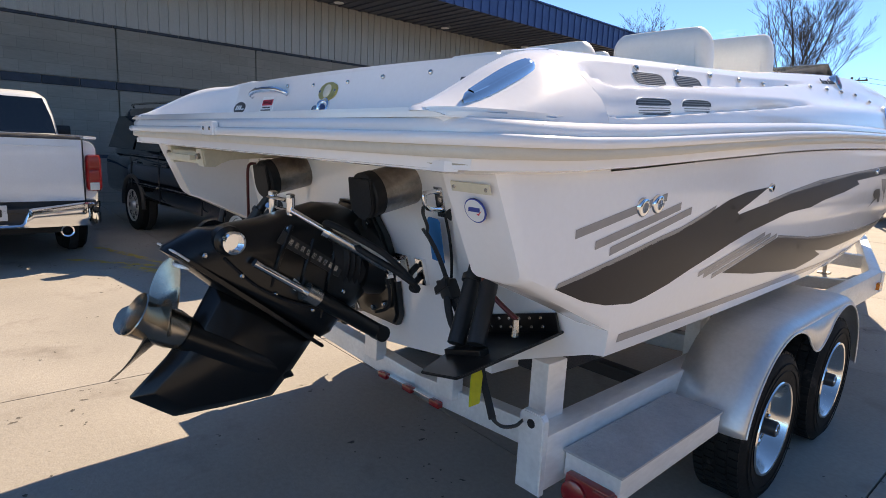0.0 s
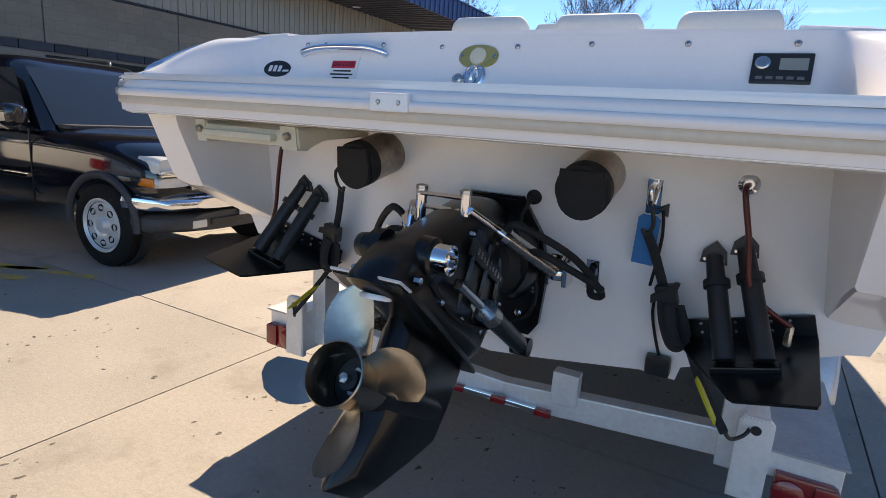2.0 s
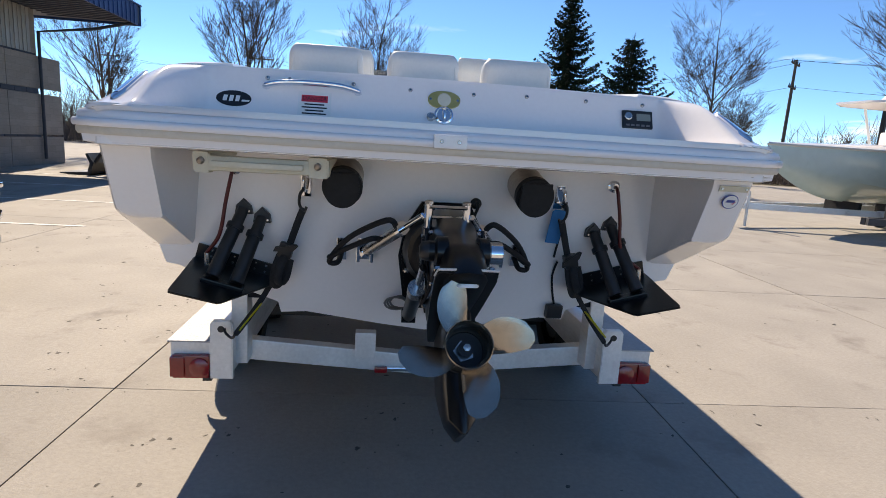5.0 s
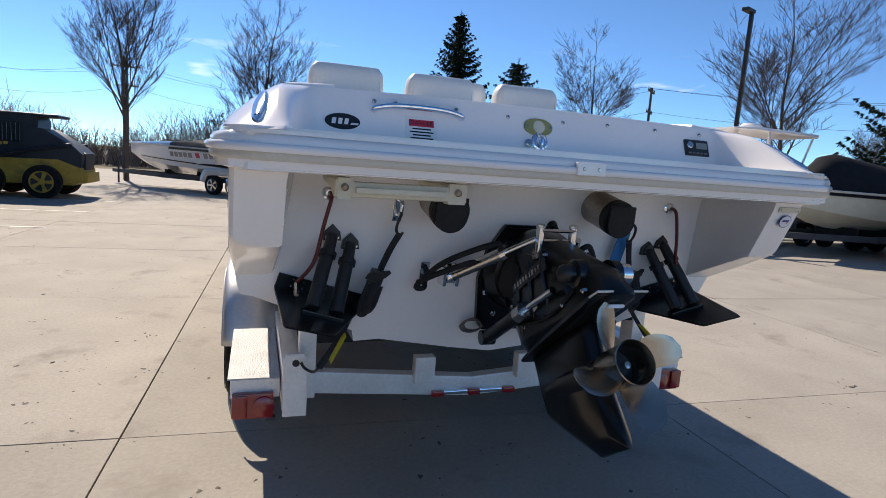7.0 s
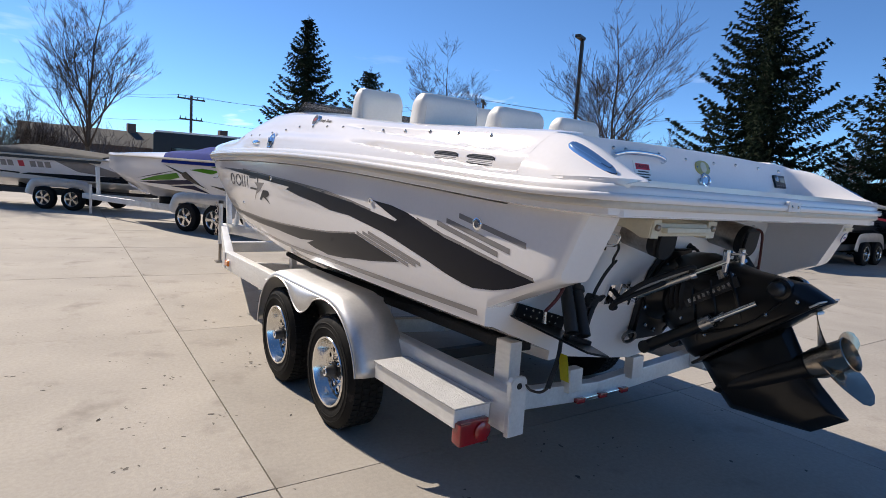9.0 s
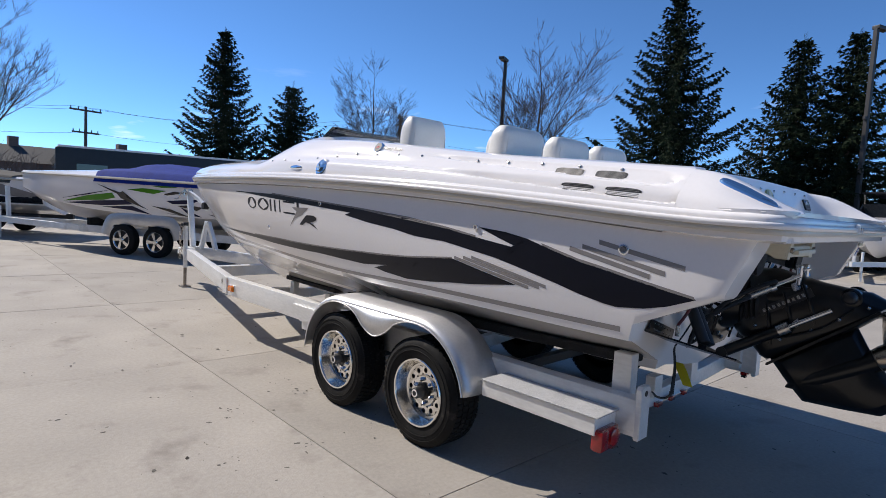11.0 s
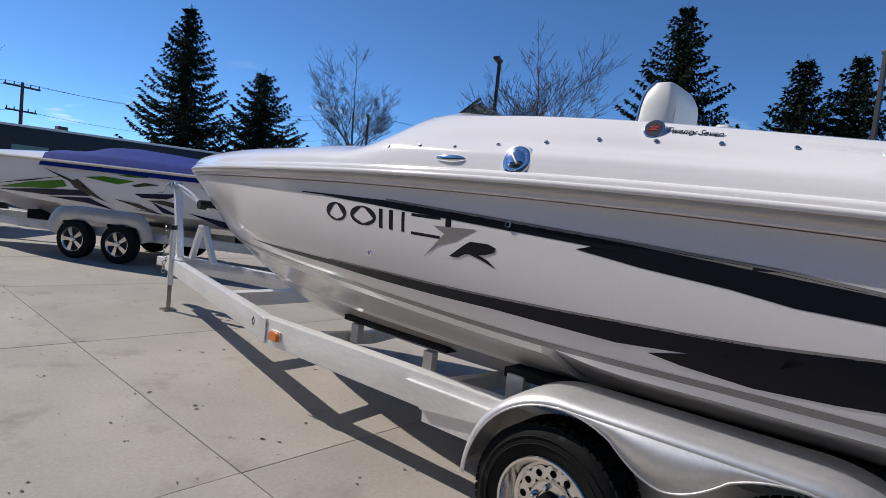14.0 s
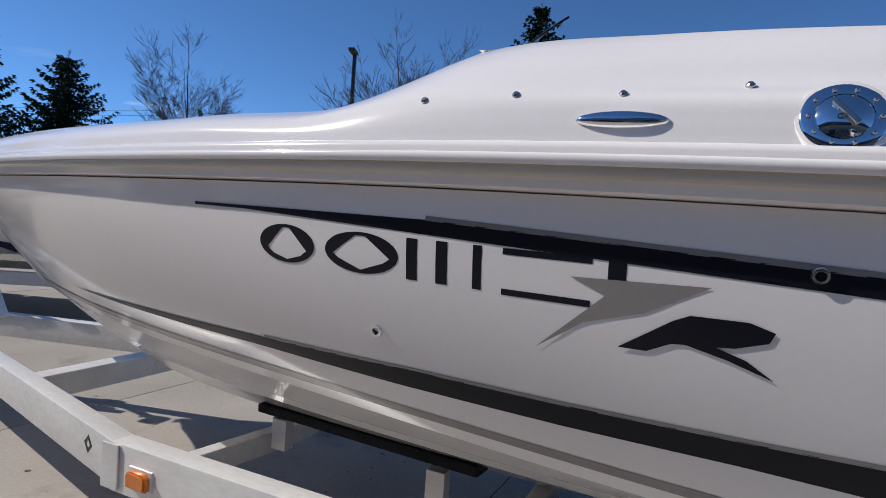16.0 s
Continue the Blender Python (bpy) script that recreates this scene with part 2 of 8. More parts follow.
def prism(bm, outline, m, depth, bevel=0.0):
    """An outline in the x, y plane, thickened along z by depth, laid by the matrix m."""
    a = [bm.verts.new(m @ Vector((x, y, 0))) for x, y in outline]
    b = [bm.verts.new(m @ Vector((x, y, depth))) for x, y in outline]
    fs = [bm.faces.new(a[::-1]), bm.faces.new(b)]
    bridge(bm, a, b)
    if bevel:
        es = [e for f in fs for e in f.edges]
        bmesh.ops.bevel(bm, geom=es, offset=bevel, segments=2, affect="EDGES")
    return bm


SIDE = Matrix(((0, 0, 1, 0), (1, 0, 0, 0), (0, 1, 0, 0), (0, 0, 0, 1)))     # outline (y, z), depth along x
BACK = Matrix(((1, 0, 0, 0), (0, 0, 1, 0), (0, 1, 0, 0), (0, 0, 0, 1)))     # outline (x, z), depth along y


def at(x=0, y=0, z=0):
    return Matrix.Translation((x, y, z))


def oval(w, h, n=20, e=2.0):
    """A superellipse outline."""
    out = []
    for k in range(n):
        a = 2 * math.pi * k / n
        c, s = math.cos(a), math.sin(a)
        out.append((w / 2 * math.copysign(abs(c) ** (2 / e), c), h / 2 * math.copysign(abs(s) ** (2 / e), s)))
    return out


def grid_mesh(bm, rows, closed=False):
    """Faces between rows of points."""
    vs = [[bm.verts.new(p) for p in r] for r in rows]
    for a, b in zip(vs, vs[1:]):
        for k in range(len(a) - 1 + closed):
            q = [a[k], a[(k + 1) % len(a)], b[(k + 1) % len(a)], b[k]]
            bm.faces.new(q)
    return vs


def curve(*table):
    """A smooth function through (x, value) pairs."""
    xs = [p[0] for p in table]
    ys = [p[1] for p in table]
    sl = [(ys[min(k + 1, len(ys) - 1)] - ys[max(k - 1, 0)]) / (xs[min(k + 1, len(xs) - 1)] - xs[max(k - 1, 0)]) for k in range(len(xs))]

    def f(x):
        if x <= xs[0]:
            return ys[0]
        if x >= xs[-1]:
            return ys[-1]
        k = max(i for i in range(len(xs)) if xs[i] <= x)
        k = min(k, len(xs) - 2)
        h = xs[k + 1] - xs[k]
        t = (x - xs[k]) / h
        return ((1 + 2 * t) * (1 - t) ** 2 * ys[k] + t * (1 - t) ** 2 * h * sl[k] + t * t * (3 - 2 * t) * ys[k + 1] + t * t * (t - 1) * h * sl[k + 1])
    return f


def text_mesh(word, size, m, mat, parent, name="lettering", depth=0.001):
    cu = bpy.data.curves.new(name, "FONT")
    cu.body, cu.size, cu.extrude, cu.align_x, cu.align_y, cu.resolution_u = word, size, depth, "CENTER", "CENTER", 2
    tmp = bpy.data.objects.new(name, cu)
    scene.collection.objects.link(tmp)
    bpy.context.view_layer.update()
    me = bpy.data.meshes.new_from_object(tmp)
    bpy.data.objects.remove(tmp)
    me.transform(m)
    me.materials.append(mat)
    ob = new(name, me)
    ob.parent = parent
    return ob

# ---- ground ----
# The concrete apron: slabs about 3.1 m square with open joints, on one sheet that reaches the horizon.
GX, GY, DX, DY = -1.66, 0.955, 3.15, 2.97
me_bm = bmesh.new()
R = 900.0
vs = [me_bm.verts.new(p) for p in ((-R, -R, -0.03), (R, -R, -0.03), (R, R, -0.03), (-R, R, -0.03))]
me_bm.faces.new(vs)
GRASS_FAR = material("dry_winter_grass", (0.17, 0.14, 0.08), 0.95, vary=0.3, scale=0.3, fine=6, bump=0.3, bump_scale=20)
ground = alone("ground", me_bm, GRASS_FAR, "dry winter grass reaching to the horizon", "ground", kind="structure")

# ---- the boat: its lines ----
CX = 0.025
hull_top_x = curve((-0.3, 1.135), (0.0, 1.15), (0.8, 1.165), (2.0, 1.17), (3.0, 1.165), (3.9, 1.13), (5.0, 1.0), (6.0, 0.77), (6.8, 0.50), (7.4, 0.26), (7.75, 0.10), (7.9, 0.02))
sheer_z = curve((-0.43, 1.485), (0.0, 1.495), (0.6, 1.535), (1.4, 1.585), (2.4, 1.625), (3.5, 1.645), (5.0, 1.65), (6.5, 1.655), (7.95, 1.665))
chine_x = curve((-0.3, 1.10), (0.2, 1.11), (1.5, 1.105), (2.6, 1.035), (3.85, 0.92), (5.0, 0.72), (6.0, 0.43), (6.7, 0.19), (7.2, 0.05), (7.9, 0.005))
chine_line = curve((-0.3, 0.925), (0.2, 0.923), (1.5, 0.928), (2.6, 0.912), (3.85, 0.945), (5.0, 0.965), (6.0, 0.99), (6.7, 1.06), (7.2, 1.22), (7.9, 1.62))
keel_z = curve((0.0, 0.632), (0.9, 0.53), (2.0, 0.47), (4.0, 0.44), (5.0, 0.475), (5.5, 0.525), (5.8, 0.595), (6.2, 0.73), (6.6, 0.89), (7.0, 1.05), (7.4, 1.27), (7.75, 1.53), (7.93, 1.63))
fullness = curve((-0.3, 3.2), (2.0, 3.0), (3.5, 2.3), (5.0, 1.6), (6.5, 1.3), (7.9, 1.1))


STEP = 2.54                                                   # the hull's step: the chine jumps up just aft of it


def chine_z(y):
    f = min(max((y - STEP + 0.42) / 0.42, 0.0), 1.0) if y < STEP else 0.0
    return chine_line(y) + 0.05 * f * f


def side_x(y, z):
    """Half beam of the topsides at a place along the boat and a height."""
    zt, zc = sheer_z(y) - 0.07, chine_line(y)
    u = min(max((z - zc) / max(zt - zc, 1e-3), 0.0), 1.0)
    return chine_x(y) + (hull_top_x(y) - chine_x(y)) * (1 - (1 - u) ** fullness(y))


boat = empty("speedboat", (CX, 0, 0), 0, "white performance speedboat with navy and grey graphics, on a trailer", "boat")


def hull_ring(y):
    """Half section from the top of the side down to the keel."""
    zt, zc, pts = sheer_z(y) - 0.07, chine_z(y), []
    for k in range(17):
        z = zt + (zc - zt) * (k / 16) ** 0.85
        pts.append((side_x(y, z), z))
    kz, cx = min(keel_z(y), zc - 0.004), chine_x(y)
    aft = max(0.0, 1 - max(y, 0.0) / 1.6)                    # a flatter bottom with a deep strake at the stern, a plain V forward
    for f, g0, g1 in ((0.96, 0.03, 0.03), (0.595, 0.585, 0.42), (0.585, 0.765, 0.47), (0.486, 0.735, 0.56), (0.18, 0.915, 0.86), (0.0, 1.0, 1.0)):
        pts.append((cx * f, zc - (zc - kz) * (g1 + (g0 - g1) * aft)))
    return pts


def stations(a, b, n, power=1.0):
    return [a + (b - a) * (k / n) ** power for k in range(n + 1)]


RAKE = 0.28                                                   # the transom leans aft towards its top


def transom_y(z):
    return 0.072 + RAKE * (1.40 - z)


SHEAR = Matrix(((1, 0, 0, 0), (0, 1, -RAKE, 0.012 + RAKE * 1.40), (0, 0, 1, 0), (0, 0, 0, 1)))


def raked(bm):
    """Lays what was built against an upright wall at y = 0.06 on the raked transom."""
    bm.transform(SHEAR)
    return bm


def lean(p):
    return SHEAR @ Vector(p)


def hull_row(y, s):
    """One section of the hull; near the stern the sections lean with the transom."""
    row = []
    for k, (x, z) in enumerate(hull_ring(y)):
        y2 = y if y > 0.9 else transom_y(z) + (y - 0.06) * (0.9 - transom_y(z)) / 0.84
        row.append((s * (side_x(y2, z) if k < 17 else x), y2, z))
    return row


Y_HULL = stations(0.06, STEP - 0.001, 36) + stations(STEP + 0.001, 5.0, 34) + stations(5.0, 7.93, 44)[1:]
for s in (-1, 1):
    bm = bmesh.new()
    grid_mesh(bm, [hull_row(y, s) for y in Y_HULL])
    part("hull_side", bm, [GEL], boat, "white gelcoat hull half", 24)
# transom wall, following the section at its aft end
bm = bmesh.new()
sec = [(x, z) for x, y, z in hull_row(0.06, 1)]
outline = [(x, z) for x, z in sec] + [(-x, z) for x, z in sec[::-1][1:]]
prism(bm, outline, at(0, 0.058, 0) @ BACK, 0.03)
part("transom", raked(bm), GEL, boat, "flat white transom", 30)

# hull sides carried aft of the transom: hollow-backed quarters with rounded lower edge
QUARTER = 13
for s in (-1, 1):
    bm = bmesh.new()
    rows = []
    for u in (0.0, 0.035, 0.09, 0.25, 0.5, 0.75, 1.0):
        soft = 0.014 if u == 0.0 else 0.004 if u == 0.035 else 0.0
        ends = [((0.967, -0.302, 1.43), (0.925, transom_y(1.43), 1.43)), ((0.972, -0.285, 1.38), (0.94, transom_y(1.30), 1.30)), ((0.975, -0.195, 1.185), (0.985, transom_y(1.03), 1.03)),
                ((0.983, -0.188, 1.176), (0.995, transom_y(1.012), 1.012)), ((1.06, -0.178, 1.172), (1.03, transom_y(1.004), 1.004))]
        for k in range(QUARTER):
            f = k / (QUARTER - 1)
            zb, zf = 1.178 + 0.252 * f ** 1.35, 1.004 + 0.426 * f ** 1.35
            yb = -0.186 - 0.111 * (zb - 1.178) / 0.252
            ends.append(((side_x(yb, zb), yb, zb), (side_x(transom_y(zf), zf), transom_y(zf), zf)))
        row = []
        for k, (p, q) in enumerate(ends):
            v = Vector(p).lerp(Vector(q), u)
            if k > 4:
                v.x = side_x(v.y, v.z) - (0.03 * (1 - u) * max(0.0, 1 - (k - 5) / (QUARTER - 1) * 5) ** 2) - soft
            elif u == 0.035:
                v.y = p[1] + 0.004
            row.append((s * v.x, v.y, v.z))
        rows.append(row)
    vs = grid_mesh(bm, rows, closed=True)
    for end in (vs[0], vs[-1]):
        bm.faces.new(end)
    part("quarter", bm, GEL, boat, "white hull quarter reaching past the transom", 30)

# overhanging deck moulding, whose edge carries the rub rail round the boat
deck_x = curve((-0.43, 1.06), (-0.40, 1.135), (-0.35, 1.18), (-0.2, 1.21), (0.0, 1.215), (0.8, 1.23), (2.0, 1.235), (3.0, 1.23), (3.9, 1.19), (5.0, 1.06), (6.0, 0.83), (6.8, 0.56), (7.4, 0.31), (7.75, 0.14), (7.9, 0.05), (7.96, 0.005))
Y_RAIL = stations(-0.43, -0.1, 6) + stations(-0.1, 5.0, 24)[1:] + stations(5.0, 7.96, 26, 0.9)[1:]


def rail_loop(inset=0.0, drop=0.0, n_aft=14):
    """The outline of the deck edge, from the stern's middle round the bow and back."""
    half = [(deck_x(y) - inset, y + (inset if y < -0.42 else 0) - (inset if y > 7.9 else 0)) for y in Y_RAIL]
    aft = [(half[0][0] * k / n_aft, half[0][1] - 0.012 * (1 - (k / n_aft) ** 2)) for k in range(n_aft)]
    right = aft + half
    loop = right + [(-x, y) for x, y in right[::-1][1:-1]]
    return [(x, y, sheer_z(y) + drop) for x, y in loop]


def band(levels, mat, label, name="rub_rail"):
    bm = bmesh.new()
    grid_mesh(bm, [rail_loop(i, d) for i, d in levels], closed=True)
    part(name, bm, mat, boat, label, 50)


band([(0.085, -0.070), (0.05, -0.064), (0.032, -0.060), (0.028, -0.035)], GEL, "white moulded lip under the rub rail", "lip")
band([(0.03, -0.036), (0.018, -0.038), (0.012, -0.030), (0.012, -0.018), (0.016, -0.012)], RUB, "cream vinyl rub rail")
band([(0.018, -0.014), (0.005, -0.014), (0.0, -0.006), (0.0, 0.004), (0.006, 0.010), (0.02, 0.011)], GEL, "white rub rail insert", "rail_insert")
band([(0.018, 0.008), (0.016, 0.022), (0.024, 0.034), (0.045, 0.040)], GEL, "white upper rail moulding", "rail_cap")
band([(0.0335, -0.056), (0.0325, -0.058), (0.0305, -0.050), (0.0315, -0.048)], RUB_TAN, "thin tan pinstripe below the rub rail", "pinstripe")
# underside of the overhang at the stern
bm = bmesh.new()
edge = [(deck_x(y) - 0.06, y) for y in (-0.395, -0.37, -0.33, -0.28, -0.2, 0.07)]
prism(bm, edge + [(-x, y) for x, y in edge[::-1]], at(0, 0, 1.421), 0.02)
part("platform_underside", bm, GEL, boat)

# deck: side moulding and crowned top
top_z = curve((-0.43, 1.538), (-0.37, 1.556), (-0.3, 1.592), (-0.2, 1.648), (-0.1, 1.69), (0.02, 1.712), (0.1, 1.719), (0.6, 1.755), (1.2, 1.80), (1.8, 1.86), (2.4, 1.918), (3.0, 1.959), (3.45, 1.971), (3.7, 1.896), (3.9, 1.822), (4.1, 1.788), (4.45, 1.77), (5.0, 1.772), (6.0, 1.775), (7.0, 1.755), (7.6, 1.73), (7.96, 1.70))
crown_z = curve((-0.43, 1.535), (1.5, 1.80), (2.6, 1.98), (3.1, 2.061), (3.5, 2.07), (3.8, 1.992), (4.1, 1.906), (4.4, 1.875), (4.8, 1.865), (5.5, 1.865), (6.2, 1.85), (7.0, 1.825), (7.4, 1.79), (7.65, 1.765), (7.85, 1.725), (7.96, 1.69))
top_x = curve((0.02, 0.985), (0.8, 0.99), (1.5, 0.99), (2.1, 1.005), (2.7, 0.985), (3.2, 0.935), (3.6, 0.875), (4.2, 0.84), (5.0, 0.80), (6.0, 0.58), (6.8, 0.34), (7.4, 0.14), (7.9, 0.01))


def deck_half(y):
    """Half section of the deck from the rail inward to the coaming or the middle line."""
    xe, ze, xt, zt = deck_x(y) - 0.045, sheer_z(y) + 0.04, top_x(y), top_z(y)
    rise = zt - ze
    pts = [(xe, ze), (xe - 0.008, ze + 0.15 * rise), (xe - 0.026, ze + 0.32 * rise), (xe - 0.056, ze + 0.48 * rise)]
    g = min(max((y - 1.4) / 0.7, 0.0), 1.0) * min(max((3.6 - y) / 0.7, 0.0), 1.0)
    pts[3] = (pts[3][0] - 0.028 * g, pts[3][1])
    x3, z3 = pts[-1]
    for f in (0.35, 0.65, 0.85, 1.0):
        pts.append((x3 + (xt - x3) * f, z3 + (zt - z3) * (f + 0.35 * f * (1 - f))))
    if y < 0.03:
        pts += [(xt - 0.001 * k, zt + 0.0005 * k) for k in (1, 2, 3, 4)]
    elif y <= 3.3:
        pts += [(xt - 0.06, zt + 0.012), (0.80, zt + 0.016), (0.785, zt - 0.01), (0.78, zt - 0.09)]
    else:
        zc = crown_z(y)
        pts += [(xt * 0.85, zt + (zc - zt) * 0.45), (xt * 0.62, zt + (zc - zt) * 0.75), (xt * 0.3, zt + (zc - zt) * 0.95), (0.0, zc)]
        w = min(max((y - 3.7) / 0.7, 0.0), 1.0)
        w = w * w * (3 - 2 * w)
        for k in range(12):                                  # the foredeck is one rounded crown
            f = k / 11
            ex, ez = xe * math.cos(f * math.pi / 2) ** 0.75, ze + (zc - ze) * math.sin(f * math.pi / 2) ** 0.85
            if k == 11:
                ex = 0.0
            pts[k] = (pts[k][0] + (ex - pts[k][0]) * w, pts[k][1] + (ez - pts[k][1]) * w)
    return [(max(x, 0.0), z) for x, z in pts]


def scallop(y, h):
    """Depth of the two long scallops pressed into the deck's side: rounded aft, tapering forward, with an upright floor over a ledge."""
    d = 0.0
    for hc, half, y0, y1, deep in ((1.75, 1.35, -0.02, 1.50, 0.030), (4.1, 1.15, 0.05, 1.72, 0.030)):
        f = (y - y0) / (y1 - y0)
        if 0 < f < 1:
            wide = half * min(1.0, math.sqrt(f / 0.06) if f < 0.06 else 1.0) * (1 - 0.75 * f)
            q = (h - (hc + half * 0.55 * f)) / max(wide, 1e-3)
            if abs(q) < 1:
                shape = (1 - q) / 1.75 if q > -0.75 else (q + 1) / 0.25
                d = max(d, deep * shape * min(1.0, 4 * (1 - f)))
    return d


def deck_rich(y):
    """The deck's half section with finer steps up its side, scallops pressed in."""
    p = deck_half(y)
    out = []
    for k in range(7):
        p0, p1, p2, p3 = p[max(k - 1, 0)], p[k], p[k + 1], p[min(k + 2, 7)]
        for j in range(6):
            t = j / 6
            q = [0.5 * (2 * b + (c - a) * t + (2 * a - 5 * b + 4 * c - e) * t * t + (3 * b - a - 3 * c + e) * t ** 3) for a, b, c, e in zip(p0, p1, p2, p3)]
            d = scallop(y, k + t)
            out.append((q[0] - d * 0.9, q[1] - d * 0.3))
    return out + p[7:]


Y_DECK = stations(0.02, 1.9, 64) + stations(1.9, 4.0, 28)[1:] + stations(4.0, 7.95, 30)[1:]
OPEN0, OPEN1 = 1.32, 3.25                                     # the cockpit opening
for s in (-1, 1):
    bm = bmesh.new()
    rows = []
    for y in Y_DECK:
        rows.append([(s * x, y, z) for x, z in deck_rich(y)])
    grid_mesh(bm, rows)
    part("deck_side", bm, GEL, boat, "white moulded deck and coaming", 35)

# stern face of the deck: recessed middle that sweeps aft into the falling shoulders
X_TOP = top_x(0.02)
cols = [-X_TOP + 0.012 * k for k in range(1, 17)] + [-0.78 + 1.56 * k / 30 for k in range(31)] + [X_TOP - 0.012 * k for k in range(16, 0, -1)]
face = []
for y in stations(-0.40, 0.02, 16):
    z, side = top_z(y), deck_half(y)[:8]
    f = (z - 1.545) / 0.167
    flat = -0.045 + 0.060 * f
    row = [(-x, y, zz) for x, zz in side]
    for x in cols:
        w = min(max((abs(x) - 0.85) / (X_TOP - 0.85), 0.0), 1.0)
        w = w * w * (3 - 2 * w) * (0.55 + 0.45 * w)
        row.append((x, flat + (y - flat) * w, z))
    face.append(row + [(x, y, zz) for x, zz in side[::-1]])
face.insert(0, [(x, y - 0.010, min(z, 1.536)) for x, y, z in face[0]])
bm = bmesh.new()
grid_mesh(bm, face)
part("stern_face", bm, GEL, boat, "white sloping stern face with falling shoulders", 55)
# platform ledge between the stern face and the rail
bm = bmesh.new()
edge = [(deck_x(y) - 0.045, y) for y in (-0.405, -0.38, -0.35, -0.3, -0.2, 0.02)]
ledge = edge + [(-x, y) for x, y in edge[::-1]]
prism(bm, ledge, at(0, 0, 1.515), 0.028, 0.008)
part("stern_ledge", bm, GEL, boat, "glossy white stern ledge", 40)
# engine hatch deck and cockpit liner
bm = bmesh.new()
rows = [[(x, y, top_z(y) + 0.002 + 0.012 * (1 - (x / 0.9) ** 2)) for x in np.linspace(-0.90, 0.90, 13)] for y in np.linspace(0.020, OPEN0, 8)]
rows.insert(0, [(x, 0.014, top_z(0.02) - 0.012) for x in np.linspace(-0.90, 0.90, 13)])
grid_mesh(bm, rows)
part("engine_hatch", bm, GEL, boat, "white engine hatch", 40)
bm = bmesh.new()
box(bm, -0.79, 0.79, OPEN0, OPEN1, 1.18, 1.20)
box(bm, -0.80, -0.775, OPEN0, OPEN1, 1.2, 1.78)
box(bm, 0.775, 0.80, OPEN0, OPEN1, 1.2, 1.78)
box(bm, -0.8, 0.8, OPEN0 - 0.02, OPEN0, 1.2, 1.79)
box(bm, -0.8, 0.8, OPEN1, OPEN1 + 0.02, 1.2, 1.95)
part("cockpit_liner", bm, GEL, boat, "white cockpit liner")
bm = bmesh.new()
rows = [[(x, y, z + 0.03 * (1 - (x / 0.85) ** 2)) for x in np.linspace(-0.85, 0.85, 13)] for y, z in ((3.2, 1.86), (3.26, 1.95), (3.34, 1.985), (3.5, 1.99))]
grid_mesh(bm, rows)
part("dash_cowl", bm, GEL, boat, "white dashboard cowl", 40)
WINDSHIELD = glass("tinted_acrylic", (0.16, 0.17, 0.18), 0.05, 0.9)
bm = bmesh.new()
rows = []
for k in range(17):
    x = -0.72 + 1.44 * k / 16
    y0 = 3.45 + 0.28 * (1 - (x / 0.72) ** 2)
    rows.append([(x, y0, crown_z(y0) - 0.03 - 0.06 * abs(x) ** 2), (x * 0.97, y0 - 0.16, 2.155 - 0.09 * abs(x) ** 3)])
grid_mesh(bm, rows)
wind = part("windscreen", bm, WINDSHIELD, boat, "low tinted wraparound windscreen", 60)
md = wind.modifiers.new("thickness", "SOLIDIFY")
md.thickness = 0.006


# graphics laid on the topsides
def on_side(outline, mat, s, name="stripe", lift=0.001, label=""):
    bm = bmesh.new()
    vs = [bm.verts.new((0, y, z)) for y, z in outline]
    bm.faces.new(vs)
    bmesh.ops.triangulate(bm, faces=bm.faces[:])
    y0, y1 = min(p[0] for p in outline), max(p[0] for p in outline)
    z0, z1 = min(p[1] for p in outline), max(p[1] for p in outline)
    for k in range(1, int((y1 - y0) / 0.08) + 1):
        bmesh.ops.bisect_plane(bm, geom=bm.verts[:] + bm.edges[:] + bm.faces[:], plane_co=(0, y0 + 0.08 * k, 0), plane_no=(0, 1, 0))
    for k in range(1, int((z1 - z0) / 0.04) + 1):
        bmesh.ops.bisect_plane(bm, geom=bm.verts[:] + bm.edges[:] + bm.faces[:], plane_co=(0, 0, z0 + 0.04 * k), plane_no=(0, 0, 1))
    for v in bm.verts:
        v.co.x = s * (side_x(v.co.y, v.co.z) + lift + 0.0025 * min(max((v.co.y - 3.6) / 1.4, 0.0), 1.0))
    return part(name, bm, mat, boat, label, 60)


UPPER = [(4.29, 1.514), (3.48, 1.502), (2.76, 1.462), (2.2, 1.43), (1.69, 1.396), (1.35, 1.357), (1.12, 1.324), (0.79, 1.284), (0.93, 1.325), (1.1, 1.382), (0.91, 1.368), (0.77, 1.345), (0.67, 1.317), (0.46, 1.262), (0.34, 1.241), (0.14, 1.202), (-0.09, 1.16), (0.03, 1.113), (0.13, 1.088), (0.26, 1.073), (0.33, 1.081), (0.45, 1.104), (0.57, 1.135), (0.84, 1.196), (0.99, 1.226), (1.37, 1.279), (1.63, 1.29), (1.82, 1.318), (2.12, 1.346), (2.38, 1.382), (2.12, 1.389), (1.87, 1.388), (2.2, 1.413), (2.76, 1.441), (3.48, 1.489), (4.29, 1.506)]
